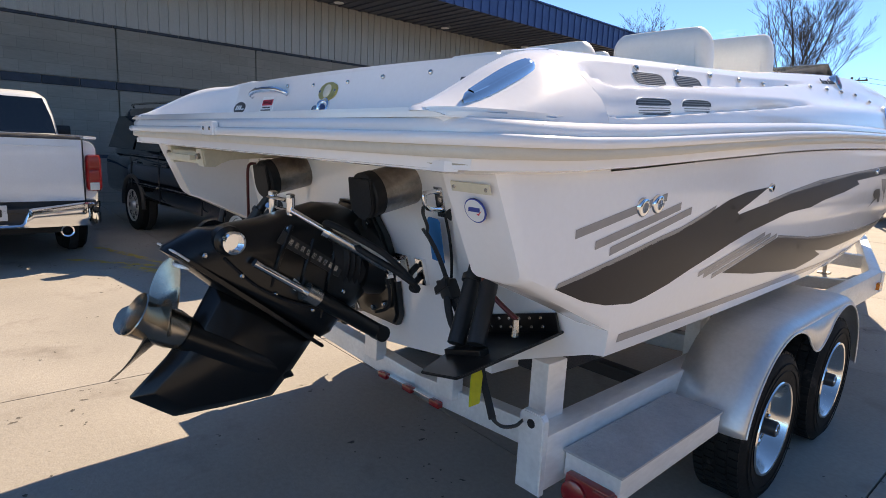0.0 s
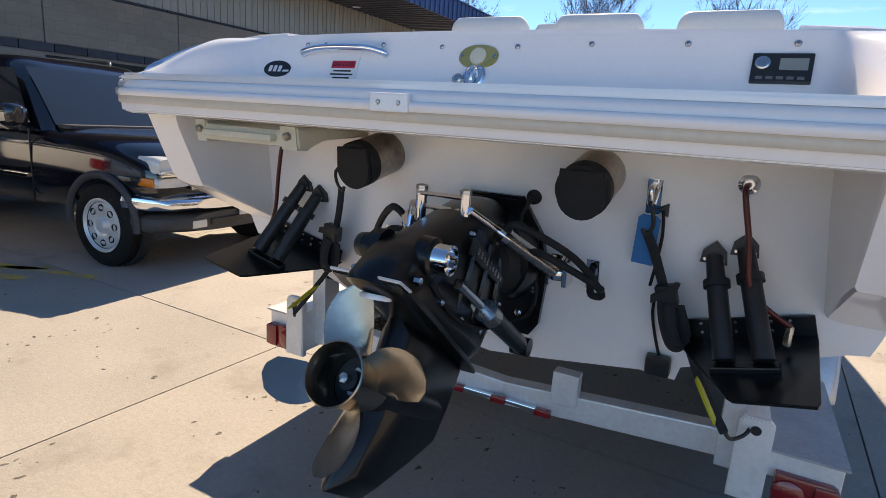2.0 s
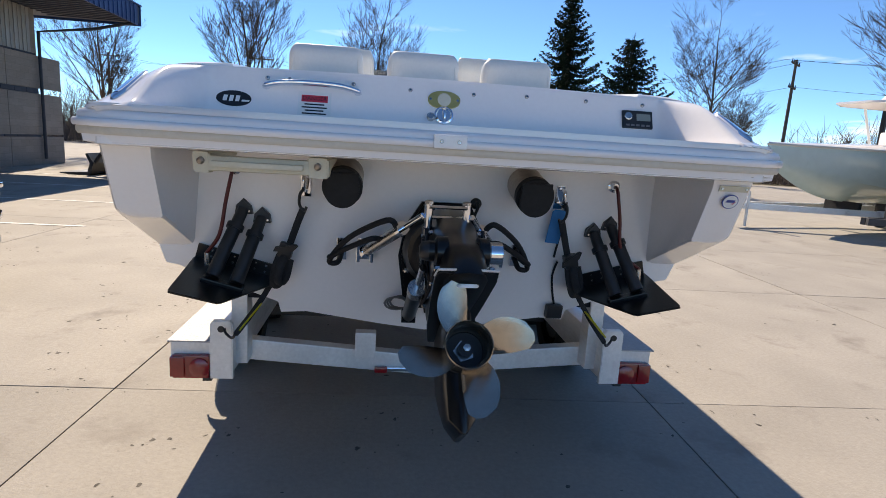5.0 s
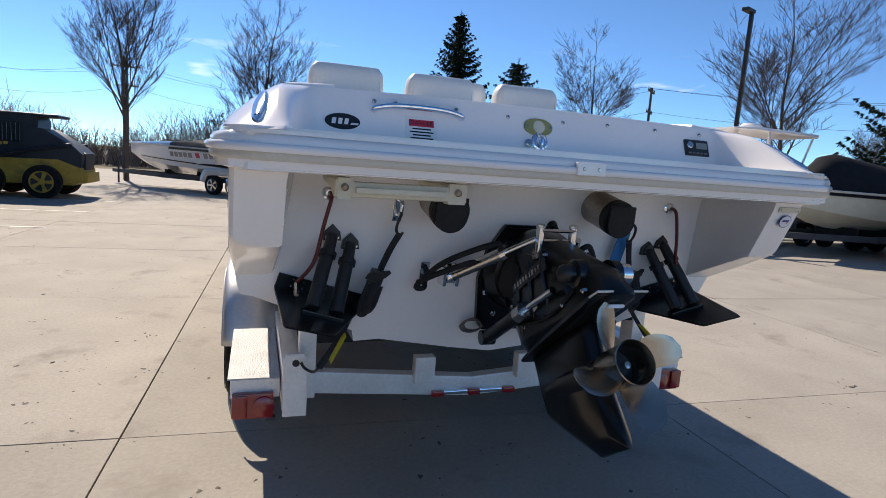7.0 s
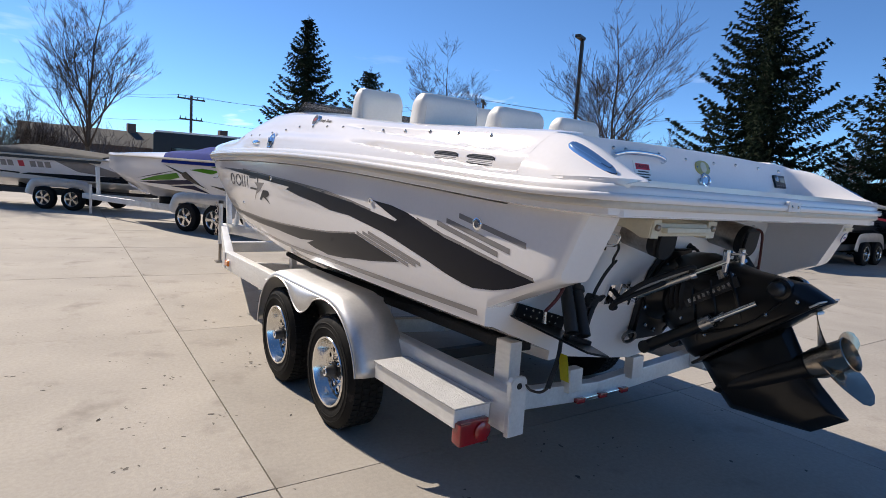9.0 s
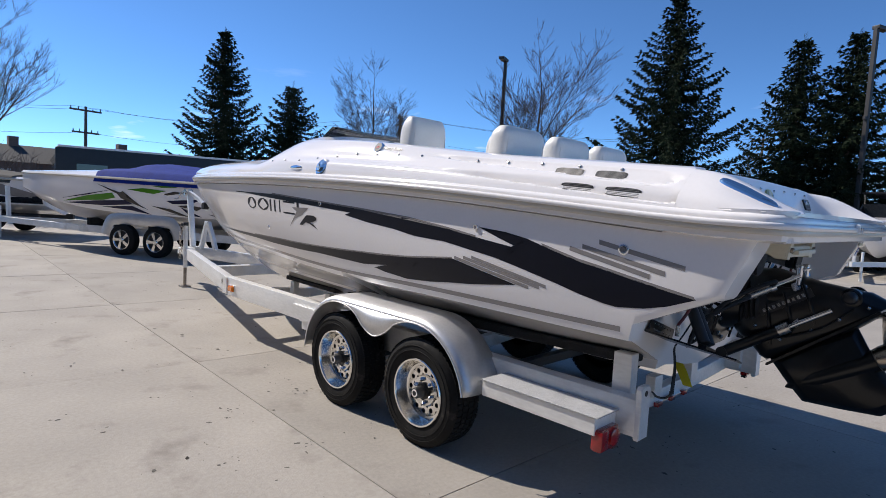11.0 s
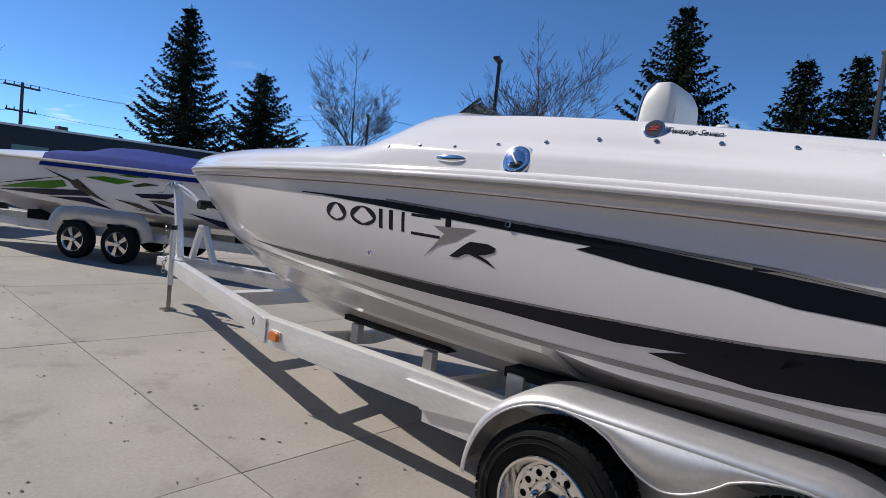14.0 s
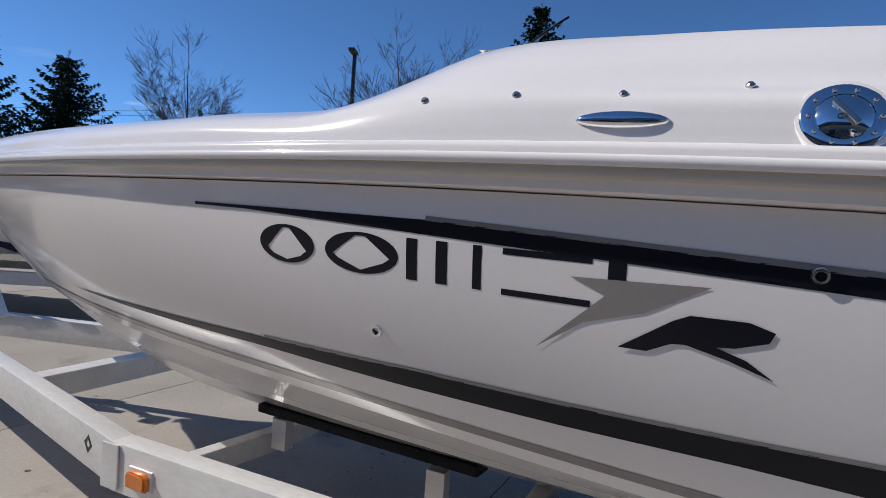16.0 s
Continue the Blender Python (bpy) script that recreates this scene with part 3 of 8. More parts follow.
LOWER = [(5.49, 1.099), (4.82, 1.107), (4.08, 1.114), (3.54, 1.118), (3.13, 1.114), (2.77, 1.117), (2.45, 1.123), (2.18, 1.131), (1.93, 1.138), (1.7, 1.15), (1.5, 1.168), (1.3, 1.185), (0.83, 1.094), (1.14, 1.054), (1.32, 1.039), (1.5, 1.019), (1.72, 1.006), (1.95, 1.022), (2.07, 1.04), (1.85, 1.067), (1.65, 1.09), (1.85, 1.079), (2.19, 1.049), (2.48, 1.055), (2.79, 1.062), (3.15, 1.06), (3.59, 1.066), (4.12, 1.081), (4.86, 1.088)]
PIN = [((1.28, 1.202), (0.75, 1.100)), ((1.21, 1.210), (0.684, 1.110)), ((1.147, 1.217), (0.642, 1.119)),
       ((0.514, 1.331), (0.11, 1.243)), ((0.446, 1.346), (0.044, 1.263)), ((0.36, 1.374), (-0.039, 1.295))]


def bar(p, q, w):
    return [p, q, (q[0], q[1] - w), (p[0], p[1] - w)]


def rows_near(z0, z1, ya, yb, n=16):
    """A thin band along the side between two heights that follow the boat."""
    ys = [ya + (yb - ya) * k / n for k in range(n + 1)]
    return [(y, z0(y)) for y in ys] + [(y, z1(y)) for y in ys[::-1]]


for s in (-1, 1):
    on_side(UPPER, STRIPE, s, "upper_stripe", 0.001, "sweeping navy-black forked stripe")
    on_side([(y + 0.01, z + 0.013) for y, z in UPPER[12:17]] + [(y, z - 0.002) for y, z in UPPER[16:11:-1]], STRIPE_GREY, s, "stripe_edge", 0.001, "grey edge of the stripe")
    on_side([(y, z + 0.010) for y, z in UPPER[1:7]] + [(y, z - 0.002) for y, z in UPPER[6:0:-1]], STRIPE_GREY, s, "stripe_edge", 0.001, "grey edge of the stripe")
    on_side([(y, z + 0.008) for y, z in LOWER[2:12]] + [(y, z - 0.002) for y, z in LOWER[11:1:-1]], STRIPE_GREY, s, "stripe_edge", 0.001, "grey edge of the stripe")
    on_side(LOWER, STRIPE, s, "lower_stripe", 0.001, "lower navy-black stripe tapering to the bow")
    for k, (p, q) in enumerate(PIN):
        on_side(bar(p, q, 0.017 if k < 3 else 0.022), STRIPE_GREY, s, "pin_line", 0.001, "slanted silver-grey line")
    on_side(rows_near(lambda y: chine_line(y) + 0.062, lambda y: chine_line(y) + 0.036, 0.24, 6.2, 30), STRIPE_GREY, s, "boot_line", 0.001, "grey line above the chine")
    # the maker's lettering, as plain arcs and bars in its colours
    def mark(outline):
        on_side([(y, 1.406 + z + 0.02 * (y - 3.5)) for y, z in outline], STRIPE, s, "mark_bar", 0.0005, "black bar of the maker's mark")
    for y, w, thick in ((3.915, 0.20, 0.024), (3.665, 0.225, 0.024)):
        for side in (-1, 1):
            half = [(math.sin(t), math.cos(t)) for t in np.linspace(0, math.pi, 19)]
            mark([(y + side * p * w / 2, q * 0.052) for p, q in half] + [(y + side * p * (w / 2 - thick), q * 0.043) for p, q in half[::-1]])
    for y, w in ((3.515, 0.030), (3.435, 0.030), (3.345, 0.022), (3.04, 0.036)):
        mark([(y + w / 2, 0.05), (y - w / 2, 0.05), (y - w / 2, -0.05), (y + w / 2, -0.05)])
    for z in (0.042, -0.048):
        mark([(3.285, z + 0.008), (3.09, z + 0.008), (3.09, z - 0.006), (3.285, z - 0.006)])
    on_side([(3.203, 1.242), (3.10, 1.312), (2.985, 1.345), (2.867, 1.409), (3.133, 1.404), (3.06, 1.372)], STRIPE_GREY, s, "bolt_mark", 0.0012, "grey lightning shape of the model mark")
    on_side([(3.03, 1.270), (2.93, 1.338), (2.90, 1.352), (2.80, 1.352), (2.757, 1.338), (2.765, 1.318), (2.82, 1.300), (2.93, 1.292), (2.975, 1.270)], STRIPE, s, "wedge_mark", 0.0018, "black wedge of the model mark")
    on_side([(2.905, 1.294), (2.855, 1.298), (2.80, 1.280), (2.752, 1.248), (2.83, 1.275)], STRIPE, s, "wedge_mark", 0.0018, "black tail of the model mark")


# fittings through the topsides
def ring_fitting(y, z, s, r=0.022):
    x = s * side_x(y, z)
    bm = lathe(bmesh.new(), (x, y, z), (s, 0, -0.1), [(-0.01, r), (0.006, r), (0.010, r * 0.85), (0.010, r * 0.55), (-0.004, r * 0.5)], 20, close=False)
    f = part("drain_fitting", bm, CHROME, boat, "chrome through-hull fitting", 50)
    part("opening", lathe(bmesh.new(), (x, y, z), (s, 0, -0.1), [(-0.006, r * 0.5), (-0.001, r * 0.5)], 16), INK, f)


for s in (-1, 1):
    for y, z, r in ((0.237, 1.339, 0.026), (1.118, 1.379, 0.016), (2.70, 1.449, 0.016), (3.627, 1.212, 0.017)):
        ring_fitting(y, z, s, r)
ring_fitting(0.31, 1.345, 1, 0.026)


def deck_place(y, h):
    p = deck_half(y)
    k = min(int(h), len(p) - 2)
    f, d = h - k, scallop(y, h)
    (x0, z0), (x1, z1) = p[k], p[k + 1]
    return Vector((x0 + (x1 - x0) * f - 0.9 * d, y, z0 + (z1 - z0) * f - 0.3 * d))


def deck_at(y, h):
    """A place on the deck's side at a share h of its section, and its outward normal."""
    along = deck_place(y + 0.05, h) - deck_place(y - 0.05, h)
    n = along.cross(deck_place(y, h + 0.3) - deck_place(y, h - 0.3)).normalized()
    if n.x + n.z < 0:
        n = -n
    return deck_place(y, h), n


def deck_frame(y, h, s):
    """A frame on the deck's side: x forward, y up the slope, z outward."""
    c, n = deck_at(y, h)
    c, n = Vector((c.x * s, c.y, c.z)), Vector((n.x * s, n.y, n.z))
    d = (deck_at(y + 0.1, h)[0] - deck_at(y - 0.1, h)[0])
    e = Vector((d.x * s, d.y, d.z)).normalized()
    e = (e - n * e.dot(n)).normalized()
    up = n.cross(e)
    if up.z < 0:
        e, up = -e, -up
    return Matrix(((e.x, up.x, n.x, c.x), (e.y, up.y, n.y, c.y), (e.z, up.z, n.z, c.z), (0, 0, 0, 1)))


# engine room vents: slotted grilles in two rows
for s in (-1, 1):
    for y, h, w in ((0.612, 4.0, 0.165), (0.382, 4.0, 0.165), (0.512, 1.72, 0.18), (0.275, 1.72, 0.18)):
        m = deck_frame(y, h, s)
        bm = prism(bmesh.new(), oval(w, 0.042, 28, 4), m @ at(0, 0, -0.012), 0.0128)
        vent = part("air_vent", bm, INK, boat, "slotted engine air vent")
        bm = bmesh.new()
        for k in range(6):
            box(bm, -w / 2 + 0.012, w / 2 - 0.012, -0.0175 + 0.0065 * k, -0.0150 + 0.0065 * k, 0.0005, 0.0014, 0, m)
        part("louvre", bm, MESH, vent)
        rim = [m @ Vector((x * 1.02, yy * 1.06, -0.0005)) for x, yy in oval(w, 0.042, 28, 4)]
        part("rim", sweep(bmesh.new(), rim + rim[:2], 0.002, seg=6, soft=False), GEL, vent, "white moulded rim")

# chrome spear-shaped vent covers lying on the falling stern shoulders
def shoulder_z(x, y):
    p = deck_half(y)
    for (x0, z0), (x1, z1) in zip(p, p[1:]):
        if x1 <= x <= x0 and x0 - x1 > 1e-4:
            return z0 + (z1 - z0) * (x0 - x) / (x0 - x1)
    return p[-1][1]


for s in (-1, 1):
    ya, yb, xa, xb = -0.335, -0.105, 1.062, 1.045
    L = math.dist((xa, ya, shoulder_z(xa, ya)), (xb, yb, shoulder_z(xb, yb)))
    rows, inner = [], []
    for k in range(21):
        f = k / 20
        y, xm = ya + (yb - ya) * f, xa + (xb - xa) * f
        half = 0.022 * max(0.02, 1 - abs(2 * f - 1) ** 2.8) ** 0.5
        for out, wide, lifts in ((rows, half, (-0.004, 0.007, 0.0125, 0.013, 0.0125, 0.007, -0.004)), (inner, half * 0.62, (0.010, 0.0145, 0.015, 0.0155, 0.015, 0.0145, 0.010))):
            out.append([(s * (xm + q * wide), y, shoulder_z(xm + q * wide, y) + h * (1 if 0 < k < 20 else 0.4)) for q, h in zip((-1, -0.92, -0.6, 0, 0.6, 0.92, 1), lifts)])
    bm = bmesh.new()
    grid_mesh(bm, rows)
    sp = part("stern_vent_cover", bm, CHROME, boat, "chrome spear-shaped vent cover", 50)
    bm = bmesh.new()
    grid_mesh(bm, inner[2:-2])
    part("inset", bm, CHROME, sp, "raised chrome inset", 50)

# snaps along the coaming, and screw heads along the stern face
for s in (-1, 1):
    for k in range(15):
        y = 0.34 + 0.2265 * k
        c, n = deck_at(y, 3.65 + 0.6 * min(max((2.4 - y) / 0.8, 0.0), 2.0) - 1.45 * min(max((y - 2.4) / 0.65, 0.0), 1.0))
        part("canvas_snap", lathe(bmesh.new(), (s * c.x, c.y, c.z), (s * n.x, 0, n.z), [(-0.003, 0.009), (0.004, 0.009), (0.008, 0.005)], 10), STEEL, boat)
for x in (-0.66, -0.58, -0.345, -0.13, 0.115, 0.325, 0.565, 0.80):
    part("canvas_snap", lathe(bmesh.new(), (x, 0.003, 1.683 if abs(x) > 0.2 else 1.676), (0, -1, 0.35), [(-0.004, 0.008), (0.004, 0.008), (0.008, 0.004)], 10), STEEL, boat)

# oval courtesy vent, fuel filler and model badge on the deck sides
for s in (-1, 1):
    m = deck_frame(3.055, 1.0, s)
    bm = bmesh.new()
    grid_mesh(bm, [[m @ Vector((0.092 * r * math.cos(a), 0.019 * r * math.sin(a), 0.016 * math.sqrt(max(0.0, 1 - r ** 2.4)) - (0.006 if r == 1 else 0.0)))
                    for a in np.linspace(0, 2 * math.pi, 29)[:-1]] for r in (1.0, 0.97, 0.88, 0.72, 0.5, 0.25, 0.02)], closed=True)
    part("bow_light", bm, CHROME, boat, "oval domed chrome navigation light", 60)
    m = deck_frame(2.69, 1.17, s)
    c = m.translation
    n = m.col[2].to_3d()
    fuel = part("fuel_filler", lathe(bmesh.new(), c, n, [(-0.006, 0.065), (0.002, 0.065), (0.005, 0.061), (0.005, 0.044), (0.002, 0.043)], 36), CHROME, boat, "round chrome fuel filler", 40)
    part("surround", lathe(bmesh.new(), c, n, [(-0.012, 0.078), (0.0005, 0.072), (0.0015, 0.066)], 36, close=False), GEL, fuel, "white moulded surround", 50)
    part("cap", lathe(bmesh.new(), c, n, [(0.001, 0.042), (0.006, 0.042), (0.013, 0.031), (0.017, 0.017), (0.018, 0.001)], 28), CHROME, fuel, "chrome filler cap", 30)
    part("cap_handle", box(bmesh.new(), -0.005, 0.005, -0.028, 0.028, 0.017, 0.024, 0.002, m @ pose(0, 0, 0, 0, 0, 40)), STEEL, fuel)
    text_mesh("GAS", 0.014, m @ at(0, -0.008, 0.0185), INK, fuel, "cap_word", 0.0004)
    for k in range(10):
        a = 2 * math.pi * k / 10
        p = m @ Vector((0.0525 * math.cos(a), 0.0525 * math.sin(a), 0.004))
        part("bolt", lathe(bmesh.new(), p, n, [(0, 0.004), (0.003, 0.004), (0.005, 0.002)], 8), STEEL, fuel)
    m = deck_frame(2.175, 4.9, s) @ at(0, 0, 0.006) @ pose(0, 0, 0, 17, 0, 0)
    c, n = m.translation, m.col[2].to_3d()
    badge = part("model_badge", lathe(bmesh.new(), c, n, [(-0.020, 0.042), (0.005, 0.040), (0.007, 0.036)], 28), CHROME, boat, "round chrome-rimmed badge", 40)
    part("badge_face", lathe(bmesh.new(), c, n, [(0.005, 0.0345), (0.008, 0.0345)], 28), INK, badge)
    part("badge_mark", prism(bmesh.new(), [(-0.025, -0.012), (0.017, -0.005), (-0.008, 0.002), (0.025, 0.012), (-0.017, 0.006), (0.007, -0.002)], m @ at(0, 0, 0.0085), 0.001), LABEL_RED, badge)
    text_mesh("Twenty Seven", 0.036, deck_frame(2.03, 5.0, s) @ at(0, 0, 0.004) @ pose(0, 0, 0, 12, 0, 0) @ Matrix(((1, 0.35, 0, 0), (0, 1, 0, 0), (0, 0, 1, 0), (0, 0, 0, 1))), INK, boat, "script_lettering", 0.001)

# ---- on the stern face ----
STERN = Matrix(((1, 0, 0, 0), (0, 0.338, -0.941, -0.0155), (0, 0.941, 0.338, 1.628), (0, 0, 0, 1)))   # x across, y up the face, z outward


def stern(x, up):
    return STERN @ at(x, up, 0)


oval_badge = part("oval_sticker", prism(bmesh.new(), oval(0.125, 0.06, 30), stern(-0.775, -0.03) @ at(0, 0, -0.002), 0.004), INK, boat, "black oval sticker")
for k, (w, x) in enumerate(((0.018, -0.03), (0.018, -0.008), (0.018, 0.014), (0.03, 0.042))):
    part("sticker_mark", prism(bmesh.new(), [(x - w / 2, -0.011), (x + w / 2 - 0.004, -0.011), (x + w / 2, 0.011 if k < 3 else -0.004), (x - w / 2 + 0.004, 0.011 if k < 3 else -0.004)], stern(-0.775, -0.03) @ at(0, 0, 0.002), 0.001), LABEL_WHITE, oval_badge)
# curved chrome grab handle with its warning label below
h = [stern(-0.495 + x, 0.032) @ Vector((0, up, z)) for x, up, z in ((-0.168, -0.010, 0.0), (-0.160, -0.006, 0.014), (-0.10, 0.003, 0.024), (0, 0.006, 0.026), (0.10, 0.003, 0.024), (0.160, -0.006, 0.014), (0.168, -0.010, 0.0))]
part("grab_handle", sweep(bmesh.new(), h, 0.014, 0.010, 12), CHROME, boat, "curved chrome grab handle", 60)
danger = part("warning_label", box(bmesh.new(), -0.06, 0.06, -0.075, 0.035, -0.002, 0.002, 0, stern(-0.485, -0.02)), LABEL_WHITE, boat, "white warning label with a red heading")
part("label_head", box(bmesh.new(), -0.048, 0.048, -0.004, 0.022, 0.002, 0.003, 0, stern(-0.485, -0.02)), LABEL_RED, danger)
text_mesh("DANGER", 0.022, stern(-0.485, -0.011) @ at(0, 0, 0.0035), INK, danger, "label_word", 0.0004)
for k in range(5):
    w = (0.036, 0.046, 0.034, 0.044, 0.030)[k]
    part("label_line", box(bmesh.new(), -w, w, -0.016 - 0.012 * k, -0.011 - 0.012 * k, 0.002, 0.003, 0, stern(-0.485, -0.02)), INK, danger)
# brass plate, ring pull and stereo remote
plate = part("oval_plate", prism(bmesh.new(), oval(0.125, 0.07, 28, 2.3), stern(0.0, 0.02) @ at(0, 0, -0.002), 0.008, 0.002), GOLD, boat, "brass-yellow oval fill plate", 40)
part("plate_disc", lathe(bmesh.new(), stern(0, 0.02) @ Vector((0, 0, 0.005)), STERN.col[2].to_3d(), [(0, 0.026), (0.003, 0.026), (0.004, 0.02)], 20), CREAM, plate)
for x in (-0.052, 0.052):
    part("screw", lathe(bmesh.new(), stern(x, 0.02) @ Vector((0, 0, 0.005)), STERN.col[2].to_3d(), [(0, 0.006), (0.003, 0.005)], 8), STEEL, plate)
pull = part("ring_pull", lathe(bmesh.new(), stern(0, -0.04) @ Vector((0, 0, -0.003)), STERN.col[2].to_3d(), [(0, 0.036), (0.008, 0.036), (0.011, 0.030), (0.007, 0.026), (0.007, 0.001)], 26), CHROME, boat, "round chrome ski ring fitting", 40)
part("pull_stem", sweep(bmesh.new(), [stern(0, -0.04) @ Vector(p) for p in ((0, 0.02, 0.006), (0, 0.005, 0.022), (0, -0.02, 0.018), (0, -0.026, 0.006))], 0.007, seg=8), CHROME, pull, "", 60)
part("ski_eye", lathe(bmesh.new(), stern(-0.05, -0.052).translation, STERN.col[2].to_3d(), [(0, 0.016), (0.01, 0.016), (0.014, 0.010)], 16), STEEL, boat, "small steel eye")
remote = part("stereo_remote", box(bmesh.new(), -0.062, 0.062, -0.036, 0.036, -0.002, 0.010, 0.003, stern(0.775, -0.005)), PLASTIC, boat, "black stereo remote with a small display")
part("display", box(bmesh.new(), -0.005, 0.052, -0.006, 0.022, 0.010, 0.012, 0, stern(0.775, -0.005)), LCD, remote)
part("dial", lathe(bmesh.new(), stern(0.735, 0.005) @ Vector((0, 0, 0.009)), STERN.col[2].to_3d(), [(0, 0.017), (0.006, 0.016), (0.008, 0.012)], 20), STEEL, remote)
for k in range(5):
    part("button", box(bmesh.new(), -0.05 + 0.021 * k, -0.036 + 0.021 * k, -0.029, -0.022, 0.010, 0.012, 0, stern(0.775, -0.005)), MESH, remote)
# screwed joint plate over the rub rail
joint = part("rail_joint_plate", box(bmesh.new(), -0.070, 0.036, -0.449, -0.43, 1.468, 1.512, 0.005), GEL, boat, "white screwed plate joining the rub rail")
for x in (-0.045, 0.011):
    part("screw", lathe(bmesh.new(), (x, -0.449, 1.49), (0, -1, 0), [(0, 0.007), (0.003, 0.005)], 8), STEEL, joint)
# the quarter's raked back: x across, y up, z outward
RAKED = Matrix(((1, 0, 0, 0), (0, -0.339, -0.941, -0.302), (0, 0.941, -0.339, 1.422), (0, 0, 0, 1)))
# cream builder's plate and round certification sticker on the starboard quarter
bp = part("builder_plate", box(bmesh.new(), 0.995, 1.11, -0.048, -0.026, 0.0, 0.004, 0.001, RAKED), CREAM, boat, "cream builder's plate")
for x in (1.005, 1.10):
    part("screw", lathe(bmesh.new(), RAKED @ Vector((x, -0.037, 0.004)), (0, -1, 0), [(0, 0.005), (0.002, 0.004)], 8), STEEL, bp)
cert = part("round_sticker", prism(bmesh.new(), oval(0.062, 0.056, 28), RAKED @ at(1.055, -0.088, 0.001), 0.003), BLUE_INK, boat, "round white sticker with a blue rim")
part("sticker_face", prism(bmesh.new(), oval(0.056, 0.050, 28), RAKED @ at(1.055, -0.088, 0.002), 0.003), LABEL_WHITE, cert)
part("sticker_mark", prism(bmesh.new(), [(-0.018, -0.002), (0.016, -0.002), (0.018, 0.008), (-0.014, 0.008)], RAKED @ at(1.054, -0.088, 0.004), 0.002), BLUE_INK, cert)
part("sticker_tick", prism(bmesh.new(), [(0.005, -0.006), (0.010, -0.010), (0.021, 0.002), (0.011, -0.005)], RAKED @ at(1.055, -0.088, 0.004), 0.002), LABEL_RED, cert)


# seats: two stand-up bolsters forward, three backs on the rear bench
def seat_back(x, y, z0, z1, w, depth, name, label, rail=False):
    bm = bmesh.new()
    rows = []
    for f in (0.0, 0.2, 0.4, 0.6, 0.75, 0.86, 0.90, 0.935, 0.96, 0.98, 0.993, 1.0):
        z = z0 + (z1 - z0) * f
        q = max(0.0, f - 0.86) / 0.14
        taper = 1 - 0.08 * f - 0.13 * q ** 2.4
        dep = depth * (1 - 0.22 * f) * (1 - 0.50 * q ** 2.2)
        rows.append([(x + px * w * taper, y + py * dep + 0.07 * f * (-1), z) for px, py in oval(1, 1, 28, 4.5)])
    vs = grid_mesh(bm, rows, closed=True)
    bm.faces.new(vs[-1])
    seat = part(name, bm, VINYL, boat, label, 60)
    for k in (-1, 1):
        pts = [(x + k * w * 0.44 * (1 - 0.1 * f), y - depth * 0.46 * (1 - 0.25 * f) - 0.07 * f, z0 + (z1 - z0) * f) for f in (0, 0.3, 0.6, 0.85)]
        part("seam", sweep(bmesh.new(), pts, 0.0022, seg=6), VINYL, seat)
    if rail:
        s = -1 if x < 0 else 1
        for k, q in enumerate(((-0.05, -0.008, 0.012, 0.008), (-0.02, -0.024, 0.03, 0.024), (0.015, -0.008, 0.055, 0.008))):
            back = at(x, y - depth * 0.5 * (1 - 0.22 * 0.66) - 0.07 * 0.66 - 0.003, z0 + (z1 - z0) * 0.66) @ BACK
            part("seat_mark", prism(bmesh.new(), [(q[0], q[1]), (q[2], q[1]), (q[2] + 0.012, q[3]), (q[0] + 0.012, q[3])], back, 0.006), INK, seat)
        pts = [(x + s * w * 0.30, y + 0.066, z0 + 0.3), (x + s * w * 0.30, y + 0.040, z1 - 0.18), (x + s * w * 0.29, y + 0.022, z1 - 0.05), (x + s * w * 0.27, y - 0.006, z1 - 0.004), (x + s * w * 0.25, y - 0.03, z1 + 0.006), (x + s * w * 0.24, y - 0.06, z1 - 0.004)]
        part("grab_rail", sweep(bmesh.new(), pts, 0.013, seg=10), CHROME, seat, "chrome seat grab rail", 60)
        part("seat_mark", prism(bmesh.new(), [(-0.05, -0.012), (0.02, -0.006), (-0.012, 0.002), (0.05, 0.013), (-0.018, 0.009), (0.012, -0.001)], at(x, y - depth * 0.42 - 0.055, z1 - 0.11) @ BACK, 0.004), INK, seat)
    return seat


for x in (-0.50, 0.50):
    seat_back(x, 2.38, 1.35, 2.145, 0.40, 0.22, "bolster_seat", "tall white vinyl bolster seat", True)
for x in (-0.575, 0.0, 0.575):
    seat_back(x, 1.39, 1.5, 2.008, 0.46, 0.20, "bench_back", "white vinyl rear bench back")
part("bench_cushion", B(-0.76, 0.76, 1.40, 1.85, 1.2, 1.52, 0.04), VINYL, boat, "white vinyl bench cushion", 40)

# ---- sterndrive, tilted up ----
TILT_UP = radians(32)
HUB = Vector((0.044, -0.70, 0.92))


def drv(a, d, x=0.0):
    """A place on the drive: a aft along the propeller shaft, d down from it, x across."""
    return Vector((HUB.x + x, HUB.y - a * math.cos(TILT_UP) - d * math.sin(TILT_UP), HUB.z + a * math.sin(TILT_UP) - d * math.cos(TILT_UP)))


AFT = (drv(1, 0) - drv(0, 0)).normalized()
DOWN = (drv(0, 1) - drv(0, 0)).normalized()
DM = Matrix(((0, 0, 1, HUB.x), (AFT.y, DOWN.y, 0, HUB.y), (AFT.z, DOWN.z, 0, HUB.z), (0, 0, 0, 1)))   # outline (a, d), depth along x


